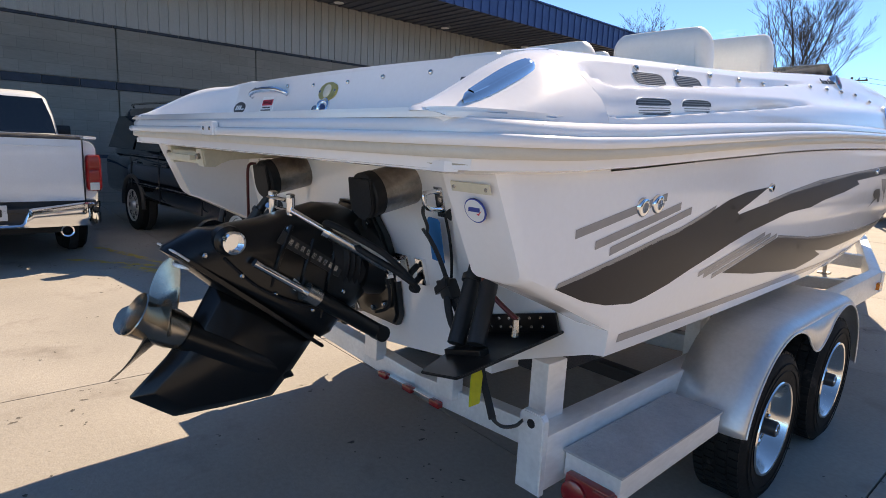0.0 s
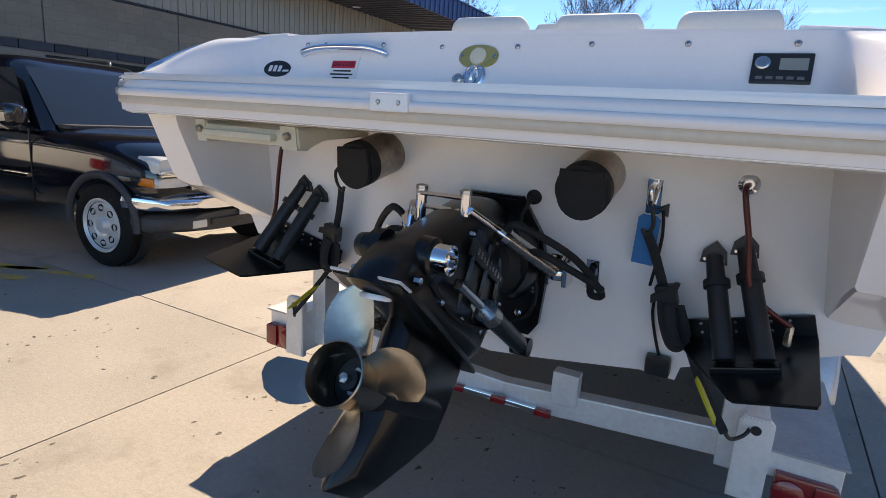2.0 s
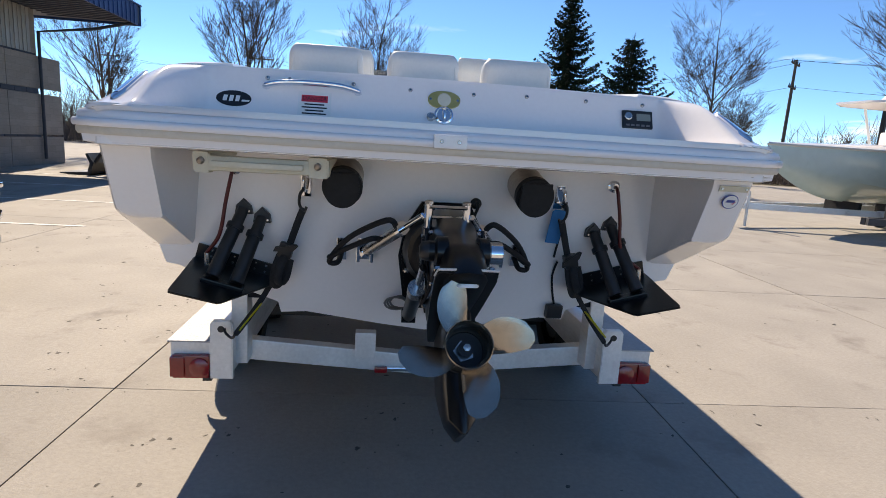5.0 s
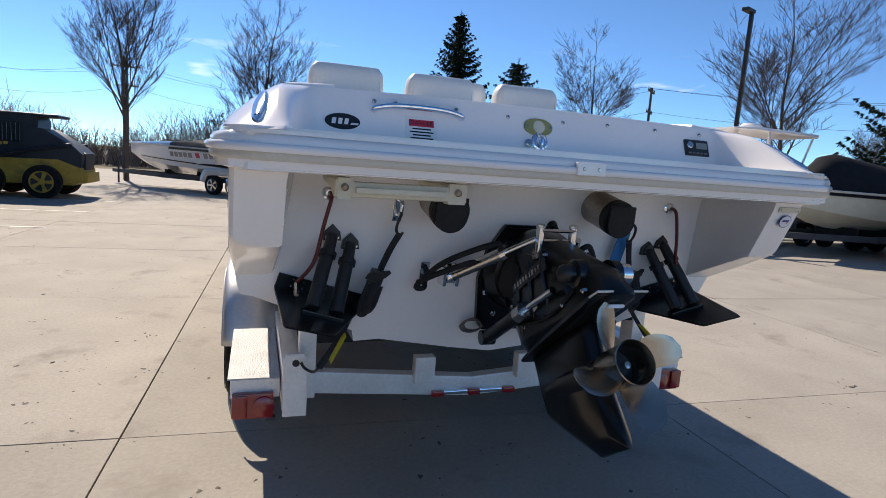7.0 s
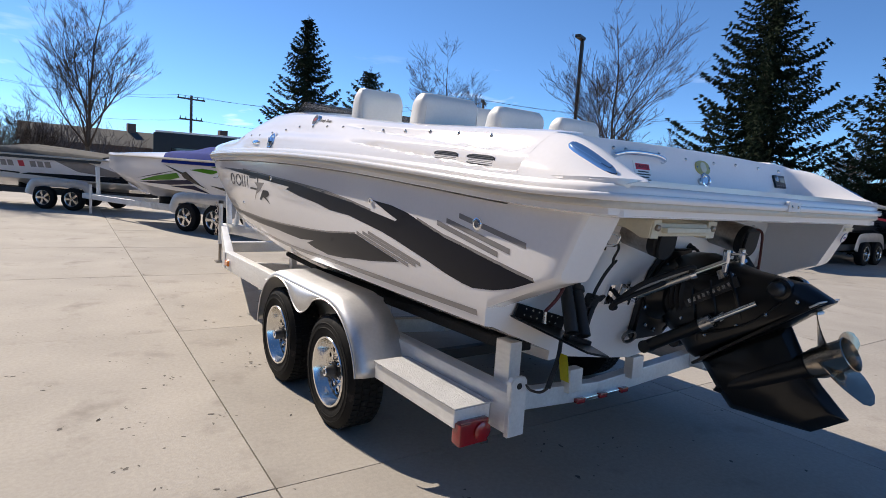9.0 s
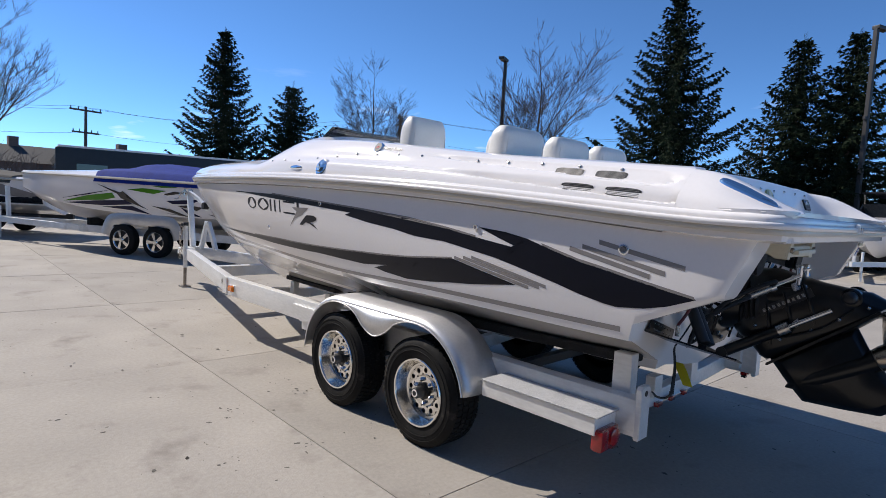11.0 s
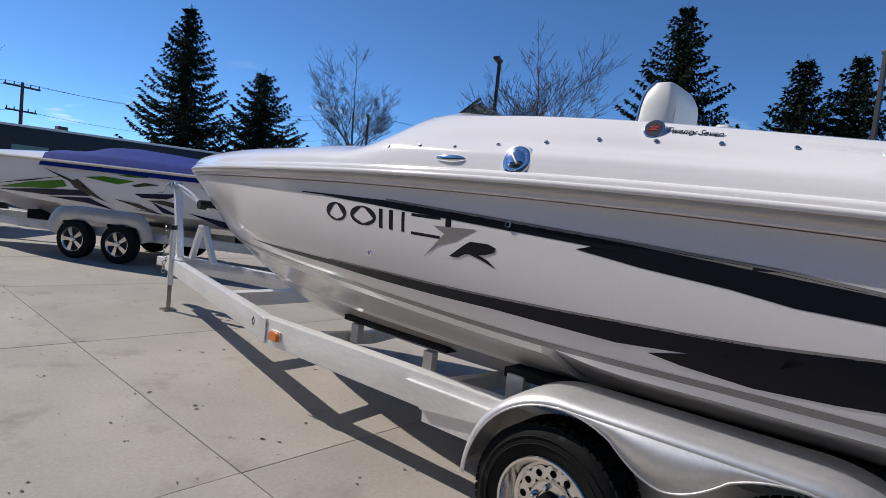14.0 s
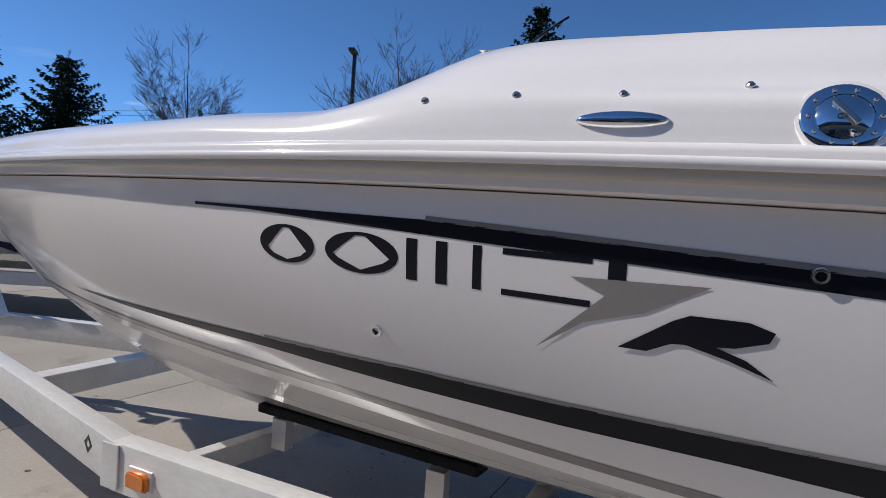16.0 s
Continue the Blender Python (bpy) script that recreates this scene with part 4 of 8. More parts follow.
def slab(outline, w0, w1, name, mat, parent, label="", bevel=0.012):
    """A foil-like body: an outline in the drive's middle plane, thick in its middle and thin at its edge."""
    bm = bmesh.new()
    cx = sum(p[0] for p in outline) / len(outline)
    cy = sum(p[1] for p in outline) / len(outline)
    layers = [(-w0 / 2, 1.0), (-w1 / 2, 0.80), (w1 / 2, 0.80), (w0 / 2, 1.0)]
    rows = [[DM @ Vector((cx + (a - cx) * k, cy + (d - cy) * k, x)) for a, d in outline] for x, k in layers]
    vs = grid_mesh(bm, [rows[1], rows[0], rows[3], rows[2]], closed=True)
    bm.faces.new(vs[0]), bm.faces.new(vs[-1])
    if bevel:
        bmesh.ops.bevel(bm, geom=[e for e in bm.edges], offset=bevel * 0.4, segments=1, affect="EDGES")
    return part(name, bm, mat, parent, label, 45)


# lower unit blade and skeg
drive = slab([(-0.62, -0.17), (-0.60, -0.02), (-0.575, 0.094), (-0.42, 0.182), (-0.277, 0.257), (-0.116, 0.24), (-0.155, 0.09), (-0.168, -0.03), (-0.16, -0.19), (-0.36, -0.19)],
             0.016, 0.085, "sterndrive", DRIVE, boat, "glossy black sterndrive, tilted up")
bm = lathe(bmesh.new(), drv(-0.62, 0.0), AFT, [(0, 0.004), (0.03, 0.022), (0.09, 0.042), (0.18, 0.054), (0.36, 0.058), (0.46, 0.057)], 22)
part("torpedo", bm, DRIVE, drive, "black gearcase torpedo", 50)
# anti-ventilation plate, wide at its aft end, with an oval anode beneath
bm = bmesh.new()
pl = [(-0.62, 0.06), (-0.45, 0.08), (-0.2, 0.092), (-0.02, 0.098), (0.04, 0.092)]
outline = pl + [(a, -x) for a, x in pl[::-1]]
PA, PD = (AFT - DOWN * 0.11).normalized(), (DOWN + AFT * 0.11).normalized()
PM = Matrix(((0, 1, 0, HUB.x), (PA.y, 0, PD.y, HUB.y), (PA.z, 0, PD.z, HUB.z), (0, 0, 0, 1)))          # outline (a, x), depth down
prism(bm, outline, PM @ at(0, 0, -0.222), 0.014, 0.003)
cav = part("ventilation_plate", bm, DRIVE, drive, "flat black ventilation plate", 40)
# sun on the black plate's aft edge, put in as a pale strip
part("plate_edge", sweep(bmesh.new(), [PM @ Vector((a, x, -0.216)) for a, x in ((0.0, 0.097), (0.042, 0.092), (0.046, 0.0), (0.042, -0.092), (0.0, -0.097))], 0.006, 0.004, 6, False), ALU, cav, "pale strip for the sunlit plate edge")
part("anode", prism(bmesh.new(), oval(0.07, 0.085, 24), PM @ at(-0.03, 0.0, -0.204) @ pose(0, 0, 0, 0, -24, 0), 0.012, 0.003), ALU, cav, "oval grey anode", 40)
# upper housing
bm = bmesh.new()
rows = []
for d, a0, a1, w in ((-0.17, -0.64, -0.16, 0.09), (-0.205, -0.66, 0.036, 0.165), (-0.22, -0.66, 0.034, 0.17), (-0.312, -0.68, -0.022, 0.18), (-0.34, -0.70, -0.06, 0.19), (-0.44, -0.72, -0.185, 0.20), (-0.53, -0.72, -0.275, 0.19), (-0.60, -0.70, -0.345, 0.16), (-0.64, -0.64, -0.42, 0.11)):
    rows.append([DM @ Vector(((a0 + a1) / 2 + u * (a1 - a0), d, v * w)) for u, v in oval(1, 1, 24, 3.2)])
vs = grid_mesh(bm, rows, closed=True)
bm.faces.new(vs[0]), bm.faces.new(vs[-1])
upper = part("upper_housing", bm, DRIVE, drive, "black upper gear housing", 45)
# ribs and the maker's mark as plain bars on both faces
for s in (-1, 1):
    for k in range(3):
        part("rib", sweep(bmesh.new(), [drv(-0.56 + 0.12 * k, -0.24, s * 0.075), drv(-0.50 + 0.11 * k, -0.36, s * 0.100), drv(-0.46 + 0.1 * k, -0.47, s * 0.101)], 0.009, seg=6), DRIVE, upper)
    part("mark_panel", prism(bmesh.new(), [(-0.52, -0.44), (-0.24, -0.44), (-0.24, -0.395), (-0.52, -0.395)], DM @ at(0, 0, s * 0.1045 - 0.003), 0.006), PLASTIC, upper, "dark name panel")
    for k in range(9):
        a = -0.50 + 0.026 * k
        part("mark_bar", prism(bmesh.new(), [(a, -0.428), (a + 0.015, -0.428), (a + 0.015, -0.408), (a, -0.408)], DM @ at(0, 0, s * 0.108 - 0.001), 0.002), STEEL, upper)
# bolt heads, grease points and white inspection tags on both faces of the drive
for s in (-1, 1):
    for a, d in ((-0.06, -0.25), (-0.20, -0.245), (-0.34, -0.24), (-0.50, -0.25), (-0.26, -0.455), (-0.42, -0.50), (-0.58, -0.36)):
        part("bolt", lathe(bmesh.new(), drv(a, d, s * 0.080), (s, 0, 0), [(0, 0.010), (0.014, 0.010), (0.018, 0.005)], 6), STEEL, upper)
    for a in (-0.40, -0.50):
        part("inspection_tag", prism(bmesh.new(), [(a, -0.31), (a + 0.032, -0.318), (a + 0.036, -0.288), (a + 0.004, -0.280)], DM @ at(0, 0, s * 0.098 - 0.001), 0.002), LABEL_WHITE, upper, "white inspection tag")
    part("sensor_lead", sweep(bmesh.new(), [drv(-0.12, -0.27, s * 0.085), drv(-0.28, -0.235, s * 0.095), drv(-0.46, -0.25, s * 0.10), drv(-0.62, -0.30, s * 0.09)], 0.006, seg=6), RUBBER, upper, "", 60)
# bell housing, bellows and gimbal ring on the transom
gim = part("gimbal_housing", raked(lathe(bmesh.new(), (HUB.x, 0.05, 1.03), (0, -1, 0.12), [(0, 0.17), (0.05, 0.17), (0.08, 0.16), (0.11, 0.15), (0.12, 0.12)], 36)), DRIVE, drive, "black gimbal housing bolted to the transom", 35)
bm = bmesh.new()
lathe(bm, (HUB.x, -0.02, 1.02), (0, -1, 0.25), [(0.0, 0.14)] + [(0.03 + 0.012 * k, 0.135 if k % 2 else 0.12) for k in range(9)] + [(0.16, 0.11)], 24)
part("bellows", raked(bm), RUBBER, gim, "ribbed rubber bellows", 30)
bm = prism(bmesh.new(), [(-0.12, 0.75), (0.12, 0.75), (0.155, 0.80), (0.185, 1.0), (0.165, 1.13), (0.10, 1.245), (-0.10, 1.245), (-0.165, 1.13), (-0.185, 1.0), (-0.155, 0.80)], at(HUB.x, 0.012, 0) @ BACK, 0.048, 0.012)
part("transom_shield", raked(bm), DRIVE, gim, "black transom shield", 40)
for k in range(10):
    a = 2 * math.pi * (k + 0.5) / 10
    part("bolt", lathe(bmesh.new(), lean((HUB.x + 0.155 * math.cos(a), 0.012, 1.0 + 0.20 * math.sin(a))), (0, -1, 0), [(0, 0.013), (0.012, 0.013), (0.016, 0.006)], 6), STEEL, gim)
# tilt pin across the drive with bright end caps
part("tilt_pin", C(drv(-0.105, -0.325, -0.11), drv(-0.105, -0.325, 0.085), 0.034, None, 20), DRIVE, drive, "thick black trim pin", 50)
for s in (-1, 1):
    part("pin_boss", lathe(bmesh.new(), drv(-0.105, -0.325, s * 0.05), (s, 0, 0), [(0, 0.05), (0.035, 0.048), (0.042, 0.036)], 20), DRIVE, drive, "", 45)
part("pin_cap", lathe(bmesh.new(), drv(-0.105, -0.325, 0.075), (1, 0, 0), [(0, 0.037), (0.055, 0.037), (0.057, 0.030), (0.035, 0.028)], 20), CHROME, drive, "chrome pin cap", 40)
part("pin_end", lathe(bmesh.new(), drv(-0.105, -0.325, -0.11), (-1, 0, 0), [(0, 0.034), (0.02, 0.030), (0.03, 0.018)], 20), PLASTIC, drive, "", 45)
# trim rams beside the drive
for s in (-1, 1):
    a, b = drv(-0.20, -0.30, s * 0.118), Vector((HUB.x + s * 0.13, 0.125, 0.742))
    ram = part("trim_ram", C(a.lerp(b, 0.42), b, 0.030, None, 16), DRIVE, drive, "black trim cylinder", 50)
    part("ram_rod", C(a, a.lerp(b, 0.45), 0.013, None, 12), CHROME, ram, "chrome ram rod", 50)
    part("ram_collar", C(a.lerp(b, 0.36), a.lerp(b, 0.46), 0.034, None, 16), STEEL, ram, "bright ram collar", 50)
    part("ram_eye", C(b - Vector((0.03, 0, 0)), b + Vector((0.03, 0, 0)), 0.032, None, 14), DRIVE, ram, "", 50)
# propeller: hub barrel with open end and four raked blades
prop = part("propeller", lathe(bmesh.new(), drv(-0.155, 0), AFT, [(0, 0.057), (0.03, 0.064), (0.10, 0.066), (0.145, 0.068), (0.155, 0.072), (0.158, 0.069), (0.14, 0.062), (0.02, 0.058)], 32, close=False), PROP, drive, "polished steel four-blade propeller", 40)
part("hub_core", lathe(bmesh.new(), drv(-0.15, 0), AFT, [(0, 0.058), (0.05, 0.058), (0.05, 0.024), (0.09, 0.024)], 24), PLASTIC, prop, "dark hub interior", 40)
part("prop_nut", lathe(bmesh.new(), drv(-0.10, 0), AFT, [(0, 0.024), (0.02, 0.024), (0.024, 0.012), (0.06, 0.012), (0.062, 0.004)], 6), STEEL, prop, "steel propeller nut")
part("prop_washer", lathe(bmesh.new(), drv(-0.105, 0), AFT, [(0, 0.034), (0.006, 0.034)], 5), STEEL, prop)
U, V = Vector((1, 0, 0)), DOWN
rows = []
for i in range(11):
    r = 0.060 + 0.145 * i / 10
    f = i / 10
    chord = 0.115 * (0.80 + 0.75 * f - 1.0 * f ** 2.6) * (1 if f < 0.9 else 1 - 0.55 * ((f - 0.9) / 0.1) ** 2)
    pitch = math.atan2(0.36, 2 * math.pi * r)
    skew = 0.25 * f ** 1.6
    rake = 0.05 * f
    top, low = [], []
    for j in range(9):
        u = (j / 8 - 0.5)
        thick = 0.0045 * (1 - f * 0.7) * math.sqrt(max(0.0, 1 - (2 * u) ** 2)) + 0.0006
        ang = skew + u * chord * math.cos(pitch) / r
        ax = -0.075 + rake - u * chord * math.sin(pitch)
        for lst, t in ((top, thick), (low, -thick)):
            lst.append((r, ang, ax + t))
    rows.append(top + low[::-1])


def blade_mesh(turn):
    bm = bmesh.new()
    pts = [[drv(0, 0) + AFT * ax + (U * math.cos(turn + an) + V * math.sin(turn + an)) * r for r, an, ax in row] for row in rows]
    vs = grid_mesh(bm, pts, closed=True)
    bm.faces.new(vs[-1])
    return bm


for k in range(4):
    part("blade", blade_mesh(math.pi / 2 * k + 1.15), PROP, prop, "", 60)

# steering: tie bar over the drive, rams and hoses to the transom
tie0, tie1 = Vector((-0.052, -0.215, 1.236)), Vector((0.086, -0.215, 1.236))
for dy, dz in ((0.0, 0.022), (0.03, -0.020)):
    tie = part("tie_bar", sweep(bmesh.new(), [tie0 + Vector((0, dy, dz)), tie1 + Vector((0, dy, dz))], 0.016, 0.007, 8, False), CHROME, drive, "polished steering tie bar", 40)
for p in (tie0, tie1):
    post = part("tie_post", C(p + Vector((0, 0.01, -0.06)), p + Vector((0, 0.01, 0.032)), 0.014, 0.016, 16), CHROME, drive, "chrome tie bar post", 40)
    part("post_nut", lathe(bmesh.new(), p + Vector((0, 0.01, 0.03)), (0, 0, 1), [(0, 0.017), (0.012, 0.017), (0.016, 0.009)], 6), STEEL, post)
    part("post_foot", C(p + Vector((0, 0.01, -0.09)), p + Vector((0, 0.03, -0.055)), 0.022, 0.018, 8), STEEL, post)
for x in (-0.025, 0.015, 0.055):
    part("grease_fitting", lathe(bmesh.new(), (x, -0.225, 1.13), (0, -0.3, 1), [(0, 0.012), (0.02, 0.012), (0.022, 0.015), (0.04, 0.015), (0.045, 0.008)], 8), CHROME, drive)
part("drive_crown", B(-0.06, 0.09, -0.21, 0.0, 1.06, 1.16, 0.03), DRIVE, drive, "black drive top casting", 50)
for s, p in ((-1, tie0), (1, tie1)):
    foot = Vector((-0.005 + s * 0.277, 0.105, 1.02))
    tip = p + Vector((s * 0.02, 0.0, -0.01))
    ram = part("steering_ram", C(tip.lerp(foot, 0.35), tip.lerp(foot, 0.97), 0.024, None, 18), STEEL, drive, "stainless steering ram", 50)
    part("ram_rod", C(tip, tip.lerp(foot, 0.4), 0.011, None, 12), CHROME, ram, "chrome ram rod", 50)
    part("ram_gland", C(tip.lerp(foot, 0.31), tip.lerp(foot, 0.37), 0.029, None, 18), CHROME, ram, "", 50)
    part("ram_end", lathe(bmesh.new(), foot + Vector((0, -0.03, 0)), (0, 1, 0), [(0, 0.012), (0.006, 0.022), (0.06, 0.022)], 14), CHROME, ram, "", 40)
    br = part("ram_bracket", raked(B(foot.x - 0.034, foot.x + 0.034, 0.036, 0.058, 0.975, 1.070, 0.004)), CHROME, boat, "polished ram bracket on the transom")
    part("bracket_ear", raked(B(foot.x - 0.035, foot.x - 0.02, -0.03, 0.032, 0.975, 1.055, 0.003)), CHROME, br)
    part("bracket_ear", raked(B(foot.x + 0.02, foot.x + 0.035, -0.03, 0.032, 0.975, 1.055, 0.003)), CHROME, br)
    bulk = part("hose_bulkhead", raked(B(foot.x + s * 0.10 - 0.02, foot.x + s * 0.10 + 0.02, 0.036, 0.058, 0.97, 1.07, 0.003)), CHROME, boat, "steel hose bulkhead plate")
    for k, (lift, out) in enumerate(((0.10, 0.11), (0.03, 0.17))):
        start = tip.lerp(foot, 0.42 + 0.30 * k) + Vector((0, -0.025, 0.02))
        end = lean((foot.x + s * 0.10, 0.03, 1.0 + 0.045 * k))
        pts = [start, start + Vector((s * 0.04, -0.02, 0.03 - 0.03 * k)), start.lerp(end, 0.6) + Vector((s * 0.05, -0.035, 0.03 - 0.06 * k)), end + Vector((s * 0.045, -0.05, -0.02 - 0.03 * k)), end + Vector((s * 0.012, -0.045, -0.03)), end]
        part("steering_hose", sweep(bmesh.new(), pts, 0.0115, seg=9), RUBBER, bulk, "black hydraulic hose", 60)
# grey cable loops under the drive and a speedometer pickup lead
for k in range(3):
    pts = [lean((HUB.x - 0.16 - 0.05 * math.cos(a) - 0.012 * k, 0.03 - 0.012 * k, 0.775 + 0.03 * math.sin(a))) for a in np.linspace(0, 2 * math.pi, 9)]
    part("cable_loop", sweep(bmesh.new(), pts, 0.005, seg=6), MESH, drive, "coiled grey cable", 60)
part("trim_sender_lead", raked(sweep(bmesh.new(), [(0.173, 0.055, 1.245), (0.173, 0.0, 1.23), (0.155, -0.02, 1.15), (0.2, 0.0, 0.95), (0.17, 0.0, 0.84), (0.1, -0.02, 0.80)], 0.007, seg=7)), RUBBER, drive, "thin black lead", 60)
part("lead_boot", lathe(bmesh.new(), lean((0.173, 0.058, 1.245)), (0, -1, 0), [(0, 0.024), (0.008, 0.024), (0.02, 0.014), (0.035, 0.01)], 16), RUBBER, drive, "", 40)

# exhaust tips with rubber flaps
for x in (-0.37, 0.37):
    d = Vector((0.0, -0.26, -0.058))
    a = Vector((x, 0.11, 1.345))
    tip = part("exhaust_pipe", lathe(bmesh.new(), a, d, [(0, 0.074), (0.18, 0.074), (0.182, 0.068), (0.0, 0.068)], 30), PIPE, boat, "heat-stained exhaust pipe", 40)
    e = a + d.normalized() * 0.17
    part("flap_collar", lathe(bmesh.new(), e, d, [(0, 0.0755), (0.035, 0.0755), (0.04, 0.070)], 30), RUBBER, tip, "black rubber collar", 40)
    f = e + d.normalized() * 0.04
    u = Vector((1, 0, 0))
    up = Vector((0, -0.15, 1)).normalized()
    n = u.cross(up)
    m = Matrix(((u.x, up.x, n.x, f.x), (u.y, up.y, n.y, f.y), (u.z, up.z, n.z, f.z), (0, 0, 0, 1)))
    flap = [(-0.060, 0.058), (0.060, 0.058)] + [(0.065 * math.cos(t), -0.012 + 0.064 * math.sin(t)) for t in np.linspace(0, -math.pi, 14)]
    part("exhaust_flap", prism(bmesh.new(), flap, m, 0.014, 0.003), RUBBER, tip, "black rubber flap", 40)

# trim tabs: drooping plates, each with two cylinders from the transom
for s in (-1, 1):
    hinge0, hinge1 = Vector((s * 0.655, 0.215, 0.862)), Vector((s * 0.985, 0.190, 0.957))
    e = (hinge1 - hinge0).normalized()
    back = Vector((0, -1, -0.11)).normalized()
    n = e.cross(back).normalized()
    if n.z < 0:
        n = -n
    m = Matrix(((e.x, back.x, n.x, hinge0.x), (e.y, back.y, n.y, hinge0.y), (e.z, back.z, n.z, hinge0.z), (0, 0, 0, 1)))
    L = (hinge1 - hinge0).length
    tab = part("trim_tab", prism(bmesh.new(), [(0, 0), (L, 0), (L, 0.05), (L * 0.945, 0.385), (L * 0.925, 0.405), (L * 0.44, 0.392), (L * 0.40, 0.375), (0.0, 0.07)], m, 0.008, 0.002), DRIVE, boat, "glossy black drooping trim tab")
    bp = part("tab_bracket", box(bmesh.new(), 0.0, L, 0.012, 0.02, 0.004, 0.066, 0.002, m), DRIVE, tab, "black hinge plate")
    for k in range(6):
        for q in (0.025, 0.052):
            part("rivet", lathe(bmesh.new(), m @ Vector((0.06 + (L - 0.12) * k / 5, 0.02, q)), m.col[1].to_3d(), [(0, 0.006), (0.003, 0.004)], 6), STEEL, bp)
    part("tab_saddle", box(bmesh.new(), 0.095, 0.255, 0.222, 0.258, 0.006, 0.026, 0.004, m), DRIVE, tab, "black cylinder saddle")
    for k, x in enumerate((0.703, 0.775)):
        top = Vector((s * x, transom_y(1.15) - 0.03, 1.142 + 0.033 * k))
        low = m @ Vector((0.13 + 0.09 * k, 0.235, 0.035))
        body = part("tab_cylinder", C(top.lerp(low, 0.27), low, 0.026, 0.027, 18), PLASTIC, tab, "black trim tab cylinder", 45)
        part("rod_sleeve", C(top, top.lerp(low, 0.30), 0.022, 0.024, 14), PLASTIC, body, "", 45)
        part("cylinder_collar", C(top.lerp(low, 0.24), top.lerp(low, 0.31), 0.034, None, 18), PLASTIC, body, "", 45)
        part("mount_foot", prism(bmesh.new(), [(-0.035, -0.02), (0.035, -0.02), (0.03, 0.015), (0.0, 0.045), (-0.03, 0.015)], at(top.x, top.y, top.z) @ BACK, 0.034, 0.006), PLASTIC, body, "black pivot foot", 40)
        for q in (-0.022, 0.022):
            part("screw", lathe(bmesh.new(), (top.x + q, top.y, top.z - 0.008), (0, -1, 0), [(0, 0.006), (0.003, 0.004)], 8), CHROME, body)
    # red hydraulic line from its through fitting
    ex = 0.755 if s > 0 else -0.80
    eye = part("line_fitting", lathe(bmesh.new(), lean((ex, 0.06, 1.35 if s > 0 else 1.34)), (0, -1, 0), [(0, 0.026), (0.008, 0.026), (0.012, 0.018), (0.03, 0.012)], 18), CHROME, boat, "chrome line fitting", 40)
    end = m @ Vector((0.285, 0.12, 0.075))
    part("hydraulic_line", sweep(bmesh.new(), [lean((ex, 0.035, 1.35 if s > 0 else 1.34)), lean((ex - s * 0.005, -0.01, 1.33)), lean((ex + s * 0.02, -0.035, 1.22)), lean((ex + s * 0.05, -0.06, 1.08)), end], 0.0075, seg=8), RED_HOSE, eye, "dark red hydraulic line", 60)
    part("line_end", C(end, end - Vector((0, 0, 0.05)), 0.009, 0.011, 8), STEEL, eye)

# folded cream swim ladder stowed under the overhang
lad = part("swim_ladder", box(bmesh.new(), -0.79, -0.455, -0.33, -0.295, 1.352, 1.402, 0.012), CREAM, boat, "cream plastic swim ladder folded away", 40)
part("ladder_tread", B(-0.77, -0.48, -0.355, -0.325, 1.366, 1.386, 0.006), CREAM, lad, "", 40)
for x0, x1 in ((-0.83, -0.775), (-0.47, -0.40)):
    br = part("ladder_bracket", prism(bmesh.new(), [(-0.335, 1.412), (-0.325, 1.345), (-0.28, 1.345), (-0.22, 1.38), (0.02, 1.39), (0.02, 1.412)], at(x0, 0, 0) @ SIDE, x1 - x0, 0.006), CREAM, lad, "cream ladder bracket", 40)
    part("bolt", lathe(bmesh.new(), ((x0 + x1) / 2, -0.33, 1.385), (0, -1, -0.2), [(0, 0.012), (0.012, 0.012), (0.016, 0.006)], 10), PIPE, br)

# transom eyes
for s in (-1, 1):
    eye = part("transom_eye", raked(sweep(bmesh.new(), [(s * 0.527, 0.06, 1.325), (s * 0.527, 0.0, 1.32), (s * 0.527, -0.012, 1.295), (s * 0.527, 0.0, 1.27), (s * 0.527, 0.06, 1.265)], 0.008, seg=8)), CHROME, boat, "chrome transom eye", 60)
    part("eye_plate", raked(B(s * 0.527 - 0.02, s * 0.527 + 0.02, 0.052, 0.058, 1.24, 1.34, 0.002)), CHROME, eye)
part("drain_flange", lathe(bmesh.new(), lean((0.558, 0.06, 1.255)), (0, -1, 0), [(0, 0.024), (0.006, 0.024), (0.02, 0.010)], 3), PLASTIC, boat, "small black flange")
part("ground_lead", raked(sweep(bmesh.new(), [(0.558, 0.04, 1.255), (0.562, 0.04, 1.18), (0.555, 0.04, 1.10), (0.545, 0.03, 1.02)], 0.005, seg=6)), RUBBER, boat, "thin black lead", 60)
part("pickup_lead", raked(sweep(bmesh.new(), [(0.565, 0.03, 1.0), (0.56, 0.045, 0.93), (0.575, 0.045, 0.85), (0.595, 0.04, 0.78)], 0.005, seg=6)), RUBBER, boat, "thin black transducer lead", 60)
part("transducer", raked(B(0.557, 0.633, 0.01, 0.058, 0.715, 0.785, 0.012)), PLASTIC, boat, "black depth transducer", 40)


